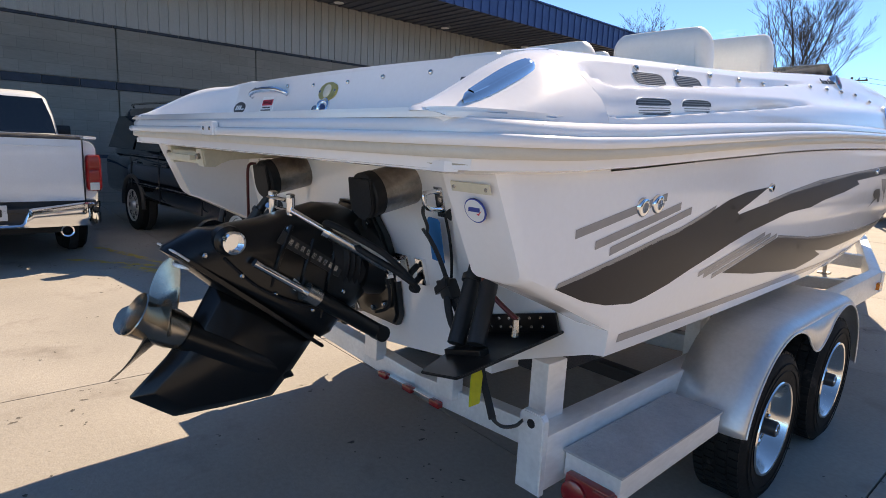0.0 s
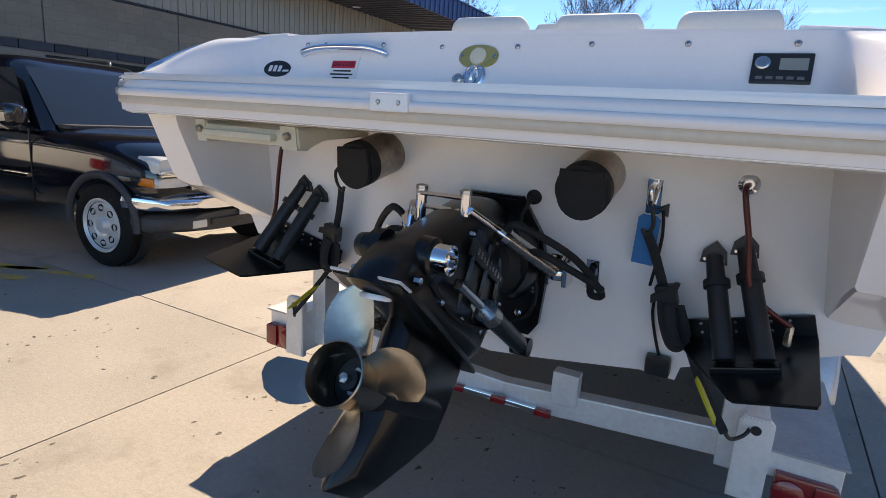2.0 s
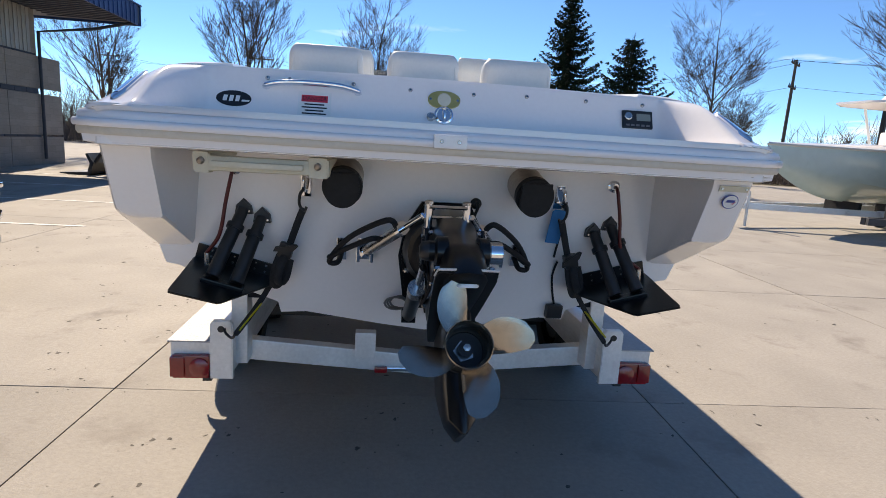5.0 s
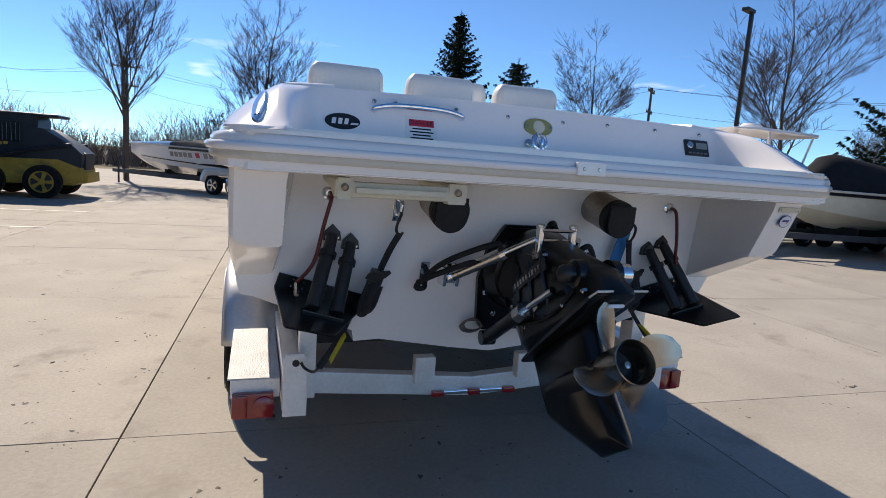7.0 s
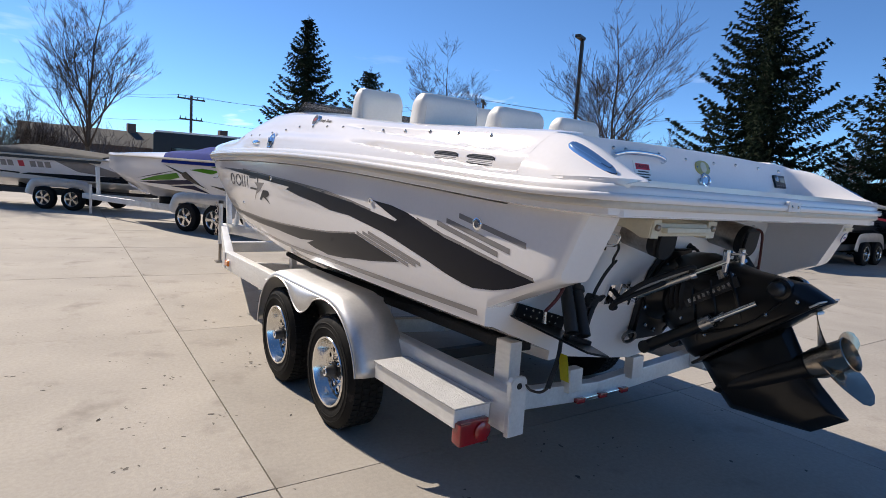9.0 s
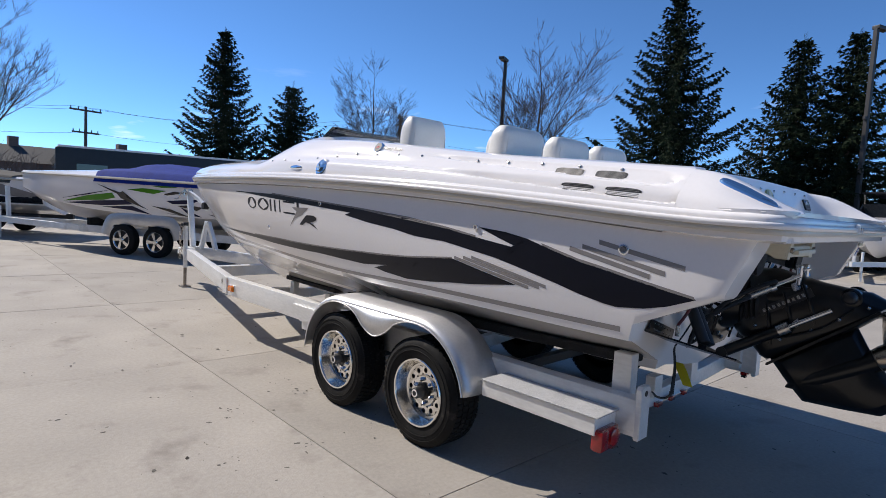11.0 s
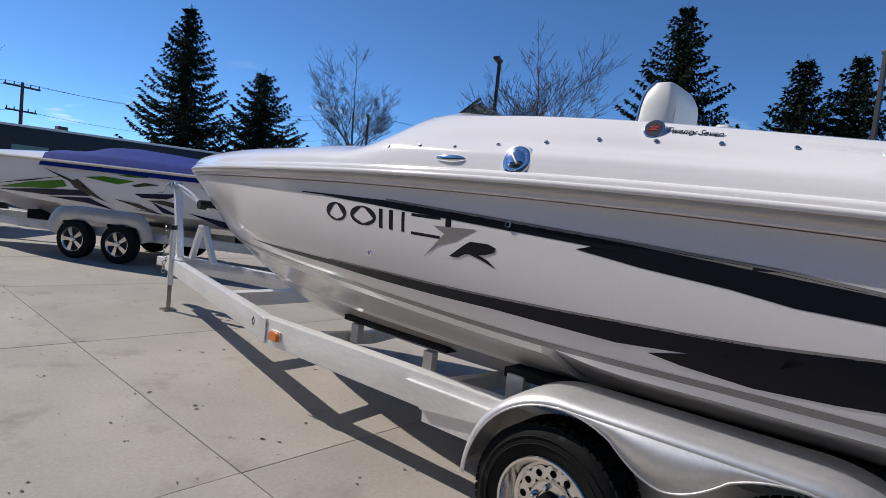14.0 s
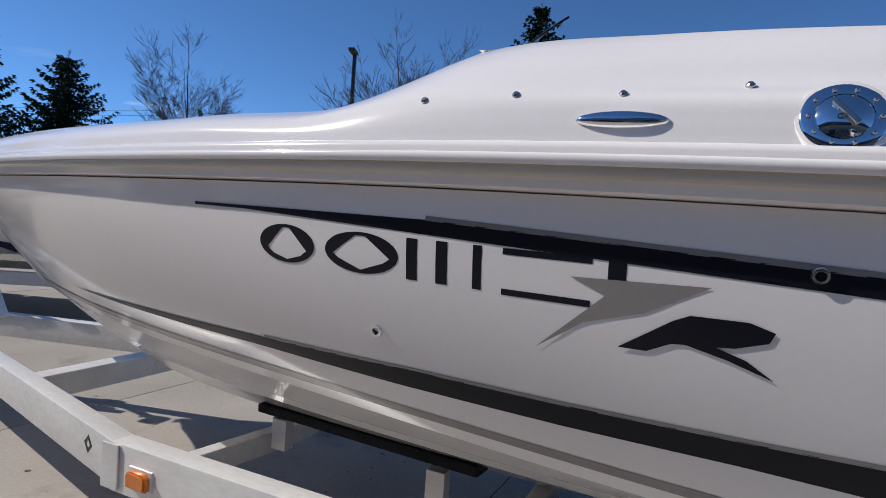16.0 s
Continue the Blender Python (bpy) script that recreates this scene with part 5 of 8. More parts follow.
# tie-down straps: webbing from the transom eye to the trailer, bundled at the ratchet
def strap(s):
    x = CX + s * 0.527
    st = empty("tie_down_strap", (x, 0.0, 0.7), 0, "black ratchet strap hooked to the transom eye" + (" with a blue tag" if s > 0 else ""), "strap", "tie-down straps")
    T = at(-x, 0, -0.7)

    def put(name, bm, mat, label="", smooth=0.0):
        for v in bm.verts:                                   # follow the raked transom, but for the end hooked to the trailer
            v.co.y += (SHEAR[1][3] - RAKE * v.co.z) * min(max((v.co.z - 0.64) / 0.2, 0.0), 1.0)
        bm.transform(T)
        return part(name, bm, mat, st, label, smooth)
    put("hook", sweep(bmesh.new(), [(x, -0.02, 1.275), (x + s * 0.012, -0.035, 1.255), (x + s * 0.016, -0.03, 1.215), (x, -0.028, 1.19), (x - s * 0.012, -0.028, 1.205)], 0.006, seg=8), PLASTIC, "black coated hook", 60)
    put("webbing", sweep(bmesh.new(), [(x, -0.03, 1.20), (x + s * 0.025, -0.02, 1.14), (x + s * 0.05, -0.02, 1.07), (x + s * 0.075, -0.03, 1.0)], 0.014, 0.004, 8, up=(0, 1, 0.2)), WEB, "black webbing", 50)
    lay = at(x + s * 0.075, -0.03, 1.015) @ pose(0, 0, 0, 0, -s * 16, 0)
    rat = put("ratchet", box(bmesh.new(), -0.028, 0.028, -0.026, 0.022, -0.03, 0.035, 0.007, lay), PLASTIC, "black ratchet buckle", 40)
    put("ratchet_handle", prism(bmesh.new(), [(-0.045, -0.012), (0.03, 0.012), (0.045, 0.04), (0.035, 0.046), (-0.04, 0.012)], lay @ at(0, -0.035, 0.0) @ BACK, 0.02, 0.004), PLASTIC, "", 40)
    for q, wide in ((0.0, 0.019), (0.016, 0.016)):
        put("webbing_tail", sweep(bmesh.new(), [lay @ Vector(p) for p in ((-0.012 + q, -0.01 - q, -0.02), (-0.016 + q, -0.024 - q, -0.08), (-0.010 + q, -0.028 - q, -0.145 + q), (0.004 + q, -0.020, -0.155 + q), (0.014 + q, -0.010, -0.11), (0.010 + q, -0.008, -0.03))], wide, 0.007, 8, up=(0, 1, 0.1)), WEB, "bundled webbing tail", 50)
    put("webbing", sweep(bmesh.new(), [(x + s * 0.085, -0.02, 1.0), (x + s * 0.13, -0.01, 0.89), (x + s * 0.20, 0.02, 0.76), (x + s * 0.28, 0.10, 0.645)], 0.012, 0.003, 8, up=(0, 1, 0.2)), WEB, "", 50)
    put("label_tag", prism(bmesh.new(), [(-0.022, -0.055), (0.022, -0.055), (0.026, 0.02), (0.018, 0.055), (-0.018, 0.055), (-0.026, 0.02)], at(x + s * 0.215, -0.005, 0.735) @ pose(0, 0, 0, 0, -s * 38, 0) @ SIDE, 0.006, 0.002), YELLOW, "yellow strap tag", 40)
    put("lower_hook", sweep(bmesh.new(), [(x + s * 0.28, 0.10, 0.65), (x + s * 0.30, 0.13, 0.62), (x + s * 0.33, 0.16, 0.625), (x + s * 0.345, 0.17, 0.645)], 0.006, seg=7), PLASTIC, "", 60)
    if s > 0:
        put("blue_tag", prism(bmesh.new(), [(-0.03, -0.075), (0.03, -0.075), (0.03, 0.065), (0.02, 0.075), (-0.02, 0.075), (-0.03, 0.065)], at(x - 0.005, 0.012, 1.165) @ pose(0, 0, 0, 0, 4, 0) @ BACK, 0.003), BLUE_TAG, "bright blue card tag")
    return st


strap(-1), strap(1)

# ---- the trailer ----
trailer = empty("boat_trailer", (CX, 0, 0), 0, "tandem-axle aluminium boat trailer under the speedboat", "trailer")


def tp(name, bm, mat, parent=None, label="", smooth=0.0):
    return part(name, bm, mat, parent or trailer, label, smooth)


def beam(a, b, w, h, bevel=0.006):
    """A box beam between two points of its middle line, upright."""
    a, b = Vector(a), Vector(b)
    d = (b - a)
    yaw, pitch = math.atan2(-d.x, d.y), math.atan2(d.z, math.hypot(d.x, d.y))
    m = Matrix.Translation((a + b) / 2) @ Euler((pitch, 0, yaw)).to_matrix().to_4x4()
    return box(bmesh.new(), -w / 2, w / 2, -d.length / 2, d.length / 2, -h / 2, h / 2, bevel, m)


RAIL_Z = 0.512
for s in (-1, 1):
    rail = tp("main_rail", beam((s * 0.895, 0.22, RAIL_Z), (s * 0.895, 4.83, RAIL_Z), 0.09, 0.185), ALU, None, "scuffed aluminium box rail", 30)
    tongue = tp("tongue_rail", beam((s * 0.892, 4.80, RAIL_Z), (s * 0.05, 8.35, RAIL_Z), 0.088, 0.17), ALU, None, "aluminium tongue rail", 30)
    tp("splice_plate", B(s * 0.945 - 0.004, s * 0.945 + 0.004, 4.78, 4.87, 0.43, 0.60, 0.002), ALU, rail)
    # end plate with a tie-down hole
    end = prism(bmesh.new(), [(-0.048, 0.405), (0.048, 0.405), (0.048, 0.655), (0.034, 0.672), (-0.034, 0.672), (-0.048, 0.655)], at(s * 0.89, 0.195, 0) @ BACK, 0.03, 0.004)
    ep = tp("end_plate", end, ALU, rail, "aluminium rail end plate", 30)
    tp("tie_hole", lathe(bmesh.new(), (s * 0.89, 0.1935, 0.635), (0, 1, 0), [(0, 0.015), (0.004, 0.015)], 14), INK, ep)
    # marker lamps, maker's sticker
    lamp = tp("marker_lamp", prism(bmesh.new(), [(-0.05, -0.028), (0.05, -0.028), (0.05, 0.02), (0.035, 0.032), (-0.035, 0.032), (-0.05, 0.02)], at(s * 0.94, 4.66, 0.50) @ SIDE @ Matrix.Diagonal((1, 1, s, 1)), 0.03, 0.006), AMBER, None, "amber side marker lamp", 40)
    tp("lamp_base", B(s * 0.936, s * 0.946, 4.60, 4.72, 0.465, 0.54, 0.003), ALU, lamp)
    st = tp("sticker_mark", lathe(bmesh.new(), (s * 0.87, 5.05, 0.525), (s, 0.24, 0), [(0, 0.036), (0.010, 0.036), (0.0105, 0.022)], 4, close=False), INK, tongue, "small dark diamond sticker")
    for k in range(3):
        tp("sticker_line", beam((s * 0.866, 5.0 - 0.0, 0.54 - 0.02 * k), (s * 0.8935, 4.88, 0.54 - 0.02 * k), 0.008, 0.006, 0), MESH, tongue)
    # bunk posts and bunks
    for y in (0.34, 1.62, 2.84):
        tp("bunk_post", B(s * (0.835 - 0.05 * (y - 0.34)) - 0.035, s * (0.835 - 0.05 * (y - 0.34)) + 0.035, y - 0.05, y + 0.05, 0.44, 0.80 - 0.045 * (y - 0.34), 0.004), ALU, None, "square aluminium bunk post")
    tp("outer_bunk", beam((s * 0.80, 0.30, 0.775), (s * 0.66, 2.92, 0.685), 0.13, 0.05, 0.008), CARPET, None, "carpeted black bunk board")
    tp("inner_bunk", beam((s * 0.365, 3.56, 0.600), (s * 0.235, 4.72, 0.578), 0.10, 0.042, 0.008), CARPET, None, "carpeted black keel bunk")
    for y in (3.75, 4.60):
        tp("keel_post", B(s * (0.345 - 0.115 * (y - 3.75)) - 0.03, s * (0.345 - 0.115 * (y - 3.75)) + 0.03, y - 0.04, y + 0.04, 0.40, 0.545, 0.003), ALU, None, "short aluminium keel post")
    # step behind the wheels with the tail lamp under its end
    tp("step_tread", B(s * 0.945, s * 1.155, 0.30, 1.02, 0.532, 0.540, 0.002), TREAD, None, "grip-coated aluminium step")
    step = tp("step_box", B(s * 0.945, s * 1.145, 0.315, 1.02, 0.445, 0.530, 0.004), ALU, None, "aluminium step box")
    lamp = tp("tail_lamp", box(bmesh.new(), s * 0.97, s * 1.13, 0.285, 0.33, 0.365, 0.475, 0.008), RED_LENS, None, "ribbed red tail lamp", 40)
    tp("lens_ring", lathe(bmesh.new(), (s * 1.01, 0.287, 0.42), (0, -1, 0), [(0, 0.045), (0.012, 0.044), (0.018, 0.03), (0.02, 0.004)], 20), RED_LENS, lamp, "round brake lens", 40)
    tp("side_lens", B(s * 1.075, s * 1.138, 0.275, 0.335, 0.375, 0.47, 0.006), RED_LENS, lamp, "", 40)
    tp("plate_lamp", B(s * 0.98 - 0.02, s * 0.98 + 0.02, 0.29, 0.32, 0.352, 0.366, 0.002), PLASTIC, lamp)
    # folded plate on the rail ahead of the fender
    lay = SIDE @ Matrix.Diagonal((1, 1, s, 1))
    fs = tp("front_step", prism(bmesh.new(), [(2.80, 0.478), (3.262, 0.424), (3.35, 0.512), (3.385, 0.556), (2.80, 0.556)], at(s * 0.938, 0, 0) @ lay, 0.034, 0.003), ALU, None, "folded aluminium plate ahead of the fender")
    tp("step_fold", prism(bmesh.new(), [(2.80, 0.357), (3.256, 0.357), (3.262, 0.424), (2.80, 0.478)], at(s * 0.938, 0, 0) @ lay, 0.014, 0.002), ALU, fs)
# shallow V cross-members: the rear one carries three small red lamps
for s in (-1, 1):
    tp("rear_crossmember", beam((s * 0.86, 0.42, 0.475), (0.0, 0.50, 0.375), 0.07, 0.10), ALU, None, "aluminium V-shaped rear cross-member")
    for y in (2.0, 3.4, 4.7):
        tp("crossmember", beam((s * 0.86, y, 0.46), (0.0, y, 0.39), 0.07, 0.10), ALU, None, "aluminium cross-member")
tp("tongue_crossmember", beam((-0.6, 6.0, 0.50), (0.6, 6.0, 0.50), 0.12, 0.13), ALU, None, "tongue cross-member")
bar3 = tp("lamp_bar", B(-0.21, 0.21, 0.405, 0.43, 0.355, 0.372, 0.003, at(0, 0.02, 0)), CHROME, None, "bright bar with three red clearance lamps")
for x in (-0.19, 0.0, 0.19):
    tp("clearance_lamp", B(x - 0.032, x + 0.032, 0.398, 0.428, 0.350, 0.378, 0.006, at(0, 0.015, 0)), RED_LENS, bar3, "small red clearance lamp", 40)
for x in (-0.27, 0.27):
    tp("keel_bracket", B(x - 0.05, x + 0.05, 0.40, 0.46, 0.43, 0.56, 0.004), ALU, None, "small aluminium bracket")


# wheels
def tyre_mesh():
    prof = [(-0.10, 0.205), (-0.108, 0.235), (-0.112, 0.275), (-0.104, 0.312), (-0.085, 0.332), (0.085, 0.332), (0.104, 0.312), (0.112, 0.275), (0.108, 0.235), (0.10, 0.205)]
    bm = lathe(bmesh.new(), (0, 0, 0), (1, 0, 0), prof, 56, close=False)
    return bm


def wheel(x, y, s):
    w = empty("wheel", (x, y, 0.335), 0)
    w.parent = trailer
    ty = part("tyre", tyre_mesh(), TYRE, w, "black trailer tyre", 40)
    bm = bmesh.new()
    for k in range(56):                                      # tread blocks round the crown
        for xx, off in ((-0.07, 0), (-0.024, 0.5), (0.024, 0), (0.07, 0.5)):
            a = 2 * math.pi * (k + off) / 56
            m = Euler((a, 0, 0)).to_matrix().to_4x4()
            box(bm, xx - 0.019, xx + 0.019, -0.014, 0.014, 0.329, 0.3385, 0, m)
    part("tread", bm, TYRE, ty)
    for r in (0.262, 0.292):
        part("sidewall_ridge", sweep(bmesh.new(), [(s * 0.1125, r * math.cos(a), r * math.sin(a)) for a in np.linspace(0, 2 * math.pi, 41)], 0.0025, seg=5, soft=False), TYRE, ty)
    rim = part("rim", lathe(bmesh.new(), (0, 0, 0), (s, 0, 0), [(0.106, 0.212), (0.112, 0.208), (0.11, 0.198), (0.095, 0.192), (0.06, 0.184), (0.035, 0.172), (0.03, 0.155)], 48, close=False), WHEEL, w, "polished alloy rim", 35)
    # face disc with twelve round holes: rings of faces left open
    bm = bmesh.new()
    n, seg = 12, 12
    holes = []
    for k in range(n):
        a0 = 2 * math.pi * k / n
        c = Vector((0, 0.128 * math.cos(a0), 0.128 * math.sin(a0)))
        u, v = Vector((0, math.cos(a0), math.sin(a0))), Vector((0, -math.sin(a0), math.cos(a0)))
        hole, cell, back = [], [], []
        half = math.pi / n
        for j in range(seg):
            t = 2 * math.pi * j / seg
            hole.append(bm.verts.new(c + (u * math.cos(t) + v * math.sin(t)) * 0.0155 + Vector((s * 0.036, 0, 0))))
            back.append(bm.verts.new(c + (u * math.cos(t) + v * math.sin(t)) * 0.0145 + Vector((s * 0.020, 0, 0))))
            cu, cv = math.cos(t), math.sin(t)
            e = max(abs(cu), abs(cv))
            cu, cv = cu / e, cv / e
            r = 0.128 + 0.029 * cu
            an = a0 + half * cv
            cell.append(bm.verts.new(Vector((s * 0.033, r * math.cos(an), r * math.sin(an)))))
        bridge(bm, cell, hole), bridge(bm, hole, back)
    bmesh.ops.remove_doubles(bm, verts=bm.verts, dist=0.0004)
    part("wheel_face", bm, WHEEL, rim, "alloy face with twelve round holes", 30)
    part("wheel_centre", lathe(bmesh.new(), (0, 0, 0), (s, 0, 0), [(0.033, 0.100), (0.042, 0.092), (0.044, 0.062), (0.03, 0.058)], 36), WHEEL, rim, "", 35)
    part("brake_drum", lathe(bmesh.new(), (0, 0, 0), (s, 0, 0), [(-0.08, 0.15), (0.008, 0.15), (0.01, 0.06)], 30), INK, rim, "dark brake drum", 40)
    hub = part("hub", lathe(bmesh.new(), (0, 0, 0), (s, 0, 0), [(0.03, 0.052), (0.06, 0.050), (0.062, 0.036), (0.115, 0.034), (0.12, 0.030), (0.122, 0.018)], 24), PLASTIC, w, "black hub with a bearing cap", 40)
    part("cap_ring", lathe(bmesh.new(), (0, 0, 0), (s, 0, 0), [(0.118, 0.026), (0.124, 0.024), (0.124, 0.016), (0.118, 0.015)], 20), CHROME, hub, "bright cap ring", 40)
    for k in range(6):
        a = 2 * math.pi * (k + 0.3) / 6
        p = Vector((s * 0.04, 0.074 * math.cos(a), 0.074 * math.sin(a)))
        part("lug_nut", lathe(bmesh.new(), p, (s, 0, 0), [(0, 0.013), (0.022, 0.012), (0.028, 0.006)], 6), CHROME, hub)
    return w


for s in (-1, 1):
    for y in (1.495, 2.375):
        wheel(s * 1.095, y, s)
for y in (1.495, 2.375):
    tp("axle", beam((-0.95, y, 0.335), (0.95, y, 0.335), 0.07, 0.07), PLASTIC, None, "dark square axle")

# tandem fenders: a rounded sheet over both wheels with a rolled edge and a lobed skirt between them
FA, FB, FR, FZ = 1.525, 2.335, 0.475, 0.335
run = [(FA - FR * math.cos(a), FZ + FR * math.sin(a), -math.cos(a), math.sin(a)) for a in np.linspace(0.20, math.pi / 2, 19)]
run += [(y, FZ + FR, 0.0, 1.0) for y in np.linspace(FA, FB, 31)[1:-1]]
run += [(FB + FR * math.sin(a), FZ + FR * math.cos(a), math.sin(a), math.cos(a)) for a in np.linspace(0, math.pi / 2 - 0.03, 21)]
for s in (-1, 1):
    bm = bmesh.new()
    grid_mesh(bm, [[(s * x, y - u * q, z - v * q) for x, q in ((0.925, 0.0), (1.06, 0.0), (1.15, 0.003), (1.185, 0.010), (1.206, 0.022), (1.215, 0.034), (1.217, 0.047))] for y, z, u, v in run])
    fend = tp("fender", bm, ALU_BRIGHT, None, "bright aluminium tandem fender", 50)
    md = fend.modifiers.new("thickness", "SOLIDIFY")
    md.thickness = 0.004
    rows = []
    for y in np.linspace(FA - 0.02, FB + 0.02, 61):
        d = abs(y - (FA + FB) / 2)
        arc = max(FZ + math.sqrt(max(0.0, 0.428 ** 2 - (y - c) ** 2)) for c in (FA, FB))
        lobe = 0.603 + 0.113 * (d / 0.205) ** 1.75
        zb = lobe if d < 0.205 else arc
        rows.append([(s * 1.217, y, FZ + FR - 0.042), (s * 1.219, y, (FZ + FR - 0.042 + zb) / 2), (s * 1.2185, y, min(zb, FZ + FR - 0.046))])
    bm = bmesh.new()
    grid_mesh(bm, rows)
    sk = tp("skirt", bm, ALU_BRIGHT, fend, "", 50)
    md = sk.modifiers.new("thickness", "SOLIDIFY")
    md.thickness = 0.004
    edge = [(s * 1.218, y - u * 0.048, z - v * 0.048) for y, z, u, v in run[:18]] + [r[-1] for r in rows[2:-2]] + [(s * 1.218, y - u * 0.048, z - v * 0.048) for y, z, u, v in run[-20:]]
    tp("skirt_bead", sweep(bmesh.new(), [Vector(p) for p in edge], 0.0045, seg=6, soft=False), ALU_BRIGHT, fend, "", 50)

# tongue end: winch post, strap, jack, coupler
posts = tp("winch_post", beam((0.0, 8.18, 0.60), (0.02, 8.42, 1.50), 0.08, 0.07), ALU, None, "leaning aluminium winch post", 30)
tp("post_brace", beam((0.09, 7.52, 0.60), (0.05, 7.72, 1.02), 0.06, 0.06), ALU, posts, "short aluminium brace")
tp("post_brace", beam((0.05, 7.98, 0.60), (0.06, 7.80, 1.02), 0.06, 0.06), ALU, posts)
tp("bow_arm", beam((0.02, 8.38, 1.46), (0.03, 7.62, 1.22), 0.05, 0.04), ALU, posts, "aluminium bow stop arm")
tp("bow_stop", lathe(bmesh.new(), (-0.07, 7.66, 1.27), (1, 0, 0), [(0, 0.05), (0.03, 0.055), (0.11, 0.055), (0.14, 0.05)], 18), RUBBER, posts, "black rubber bow stop", 40)
winch = tp("winch", lathe(bmesh.new(), (-0.06, 8.42, 1.45), (1, 0, 0), [(0, 0.06), (0.01, 0.06), (0.012, 0.03), (0.10, 0.03), (0.102, 0.06), (0.112, 0.06)], 18), STEEL, posts, "hand winch", 40)
tp("winch_handle", sweep(bmesh.new(), [(-0.07, 8.42, 1.45), (-0.11, 8.42, 1.45), (-0.13, 8.47, 1.36), (-0.16, 8.47, 1.35), (-0.20, 8.47, 1.35)], 0.009, seg=8), STEEL, winch, "winch crank", 60)
tp("winch_strap", sweep(bmesh.new(), [(0.0, 8.36, 1.48), (0.01, 8.0, 1.38), (0.01, 7.70, 1.20)], 0.022, 0.003, 6, up=(0, 0, 1)), LABEL_WHITE, winch, "white winch strap", 50)
jack = tp("tongue_jack", C((-0.20, 7.95, 0.30), (-0.20, 7.95, 0.95), 0.032, None, 16), ALU, None, "upright tongue jack", 40)
tp("jack_leg", C((-0.20, 7.95, 0.02), (-0.20, 7.95, 0.32), 0.024, None, 14), PIPE, jack, "rusty jack leg", 40)
tp("jack_foot", B(-0.27, -0.13, 7.88, 8.02, 0.0, 0.02, 0.004), PIPE, jack, "steel jack foot")
tp("jack_head", C((-0.20, 7.95, 0.95), (-0.20, 7.95, 1.0), 0.04, 0.036, 16), PLASTIC, jack, "", 40)
tp("jack_bracket", B(-0.20, -0.08, 7.91, 7.99, 0.44, 0.60, 0.004), ALU, jack)
coup = tp("coupler", B(-0.06, 0.06, 8.25, 8.68, 0.44, 0.55, 0.02), ALU, None, "trailer coupler", 40)
tp("coupler_ball_cup", lathe(bmesh.new(), (0, 8.68, 0.43), (0, 0, 1), [(0, 0.055), (0.07, 0.055), (0.10, 0.03)], 18), STEEL, coup, "", 40)
ch = bmesh.new()
for k in range(12):
    c = Vector((-0.24 + 0.012 * math.sin(k), 8.05 + 0.02 * math.cos(k * 2), 0.95 - 0.045 * k))
    t = [c + (Vector((0.018 * math.cos(a), 0.003 * (k % 2), 0.026 * math.sin(a))) if k % 2 else Vector((0.003, 0.018 * math.cos(a), 0.026 * math.sin(a)))) for a in np.linspace(0, 2 * math.pi, 9)]
    sweep(ch, t, 0.005, seg=5, soft=False)
tp("safety_chain", ch, PIPE, None, "dangling steel safety chain", 60)

# ---- the workshop behind the parked cars ----
BLOCK = material("painted_grey_block", (0.28, 0.255, 0.225), 0.85, vary=0.12, scale=0.9, fine=18, bump=0.35, bump_scale=60, stretch=(1, 0.4, 2.2))
# faint courses of the painted blocks: two rows a panel, staggered
bn, bl = BLOCK.node_tree.nodes, BLOCK.node_tree.links
bco, bsep, bcom, brick = bn.new("ShaderNodeTexCoord"), bn.new("ShaderNodeSeparateXYZ"), bn.new("ShaderNodeCombineXYZ"), bn.new("ShaderNodeTexBrick")
brick.inputs["Scale"].default_value, brick.inputs["Brick Width"].default_value, brick.inputs["Row Height"].default_value = 1.0, 0.41, 0.205
brick.inputs["Mortar Size"].default_value, brick.inputs["Mortar Smooth"].default_value = 0.006, 0.4
brick.inputs["Color1"].default_value, brick.inputs["Color2"].default_value, brick.inputs["Mortar"].default_value = (1.06, 1.05, 1.04, 1), (0.92, 0.93, 0.93, 1), (0.80, 0.80, 0.80, 1)
bmul = bn.new("ShaderNodeMixRGB")
bmul.blend_type = "MULTIPLY"
bmul.inputs["Fac"].default_value = 1.0
bl.new(bco.outputs["Object"], bsep.inputs["Vector"])
bl.new(bsep.outputs["Y"], bcom.inputs["X"]), bl.new(bsep.outputs["Z"], bcom.inputs["Y"])
bl.new(bcom.outputs["Vector"], brick.inputs["Vector"])
bsdf = bn["Principled BSDF"]
old = bsdf.inputs["Base Color"].links[0].from_socket
bl.new(old, bmul.inputs["Color1"]), bl.new(brick.outputs["Color"], bmul.inputs["Color2"])
bl.new(bmul.outputs["Color"], bsdf.inputs["Base Color"])
BLOCK_DARK = material("dark_blue_band_block", (0.035, 0.045, 0.065), 0.6, vary=0.25, obj=0.25)
SIDING = material("grey_ribbed_siding", (0.40, 0.38, 0.35), 0.45, metal=0.3, vary=0.08, stretch=(1, 1, 0.2))
FASCIA = material("blue_metal_fascia", (0.035, 0.075, 0.20), 0.4, metal=0.2, vary=0.10)
SOFFIT = material("dark_soffit_panel", (0.09, 0.10, 0.13), 0.6, vary=0.12)
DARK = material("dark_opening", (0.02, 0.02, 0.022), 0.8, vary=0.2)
WX, W0, W1 = -11.3, -15.58, 18.0
shop = empty("workshop_building", (0, 0, 0), 0, "grey block workshop with ribbed siding and a blue canopy", "building")
core = bmesh.new()
box(core, WX - 9, WX - 0.06, W0, W1, -0.05, 5.6)
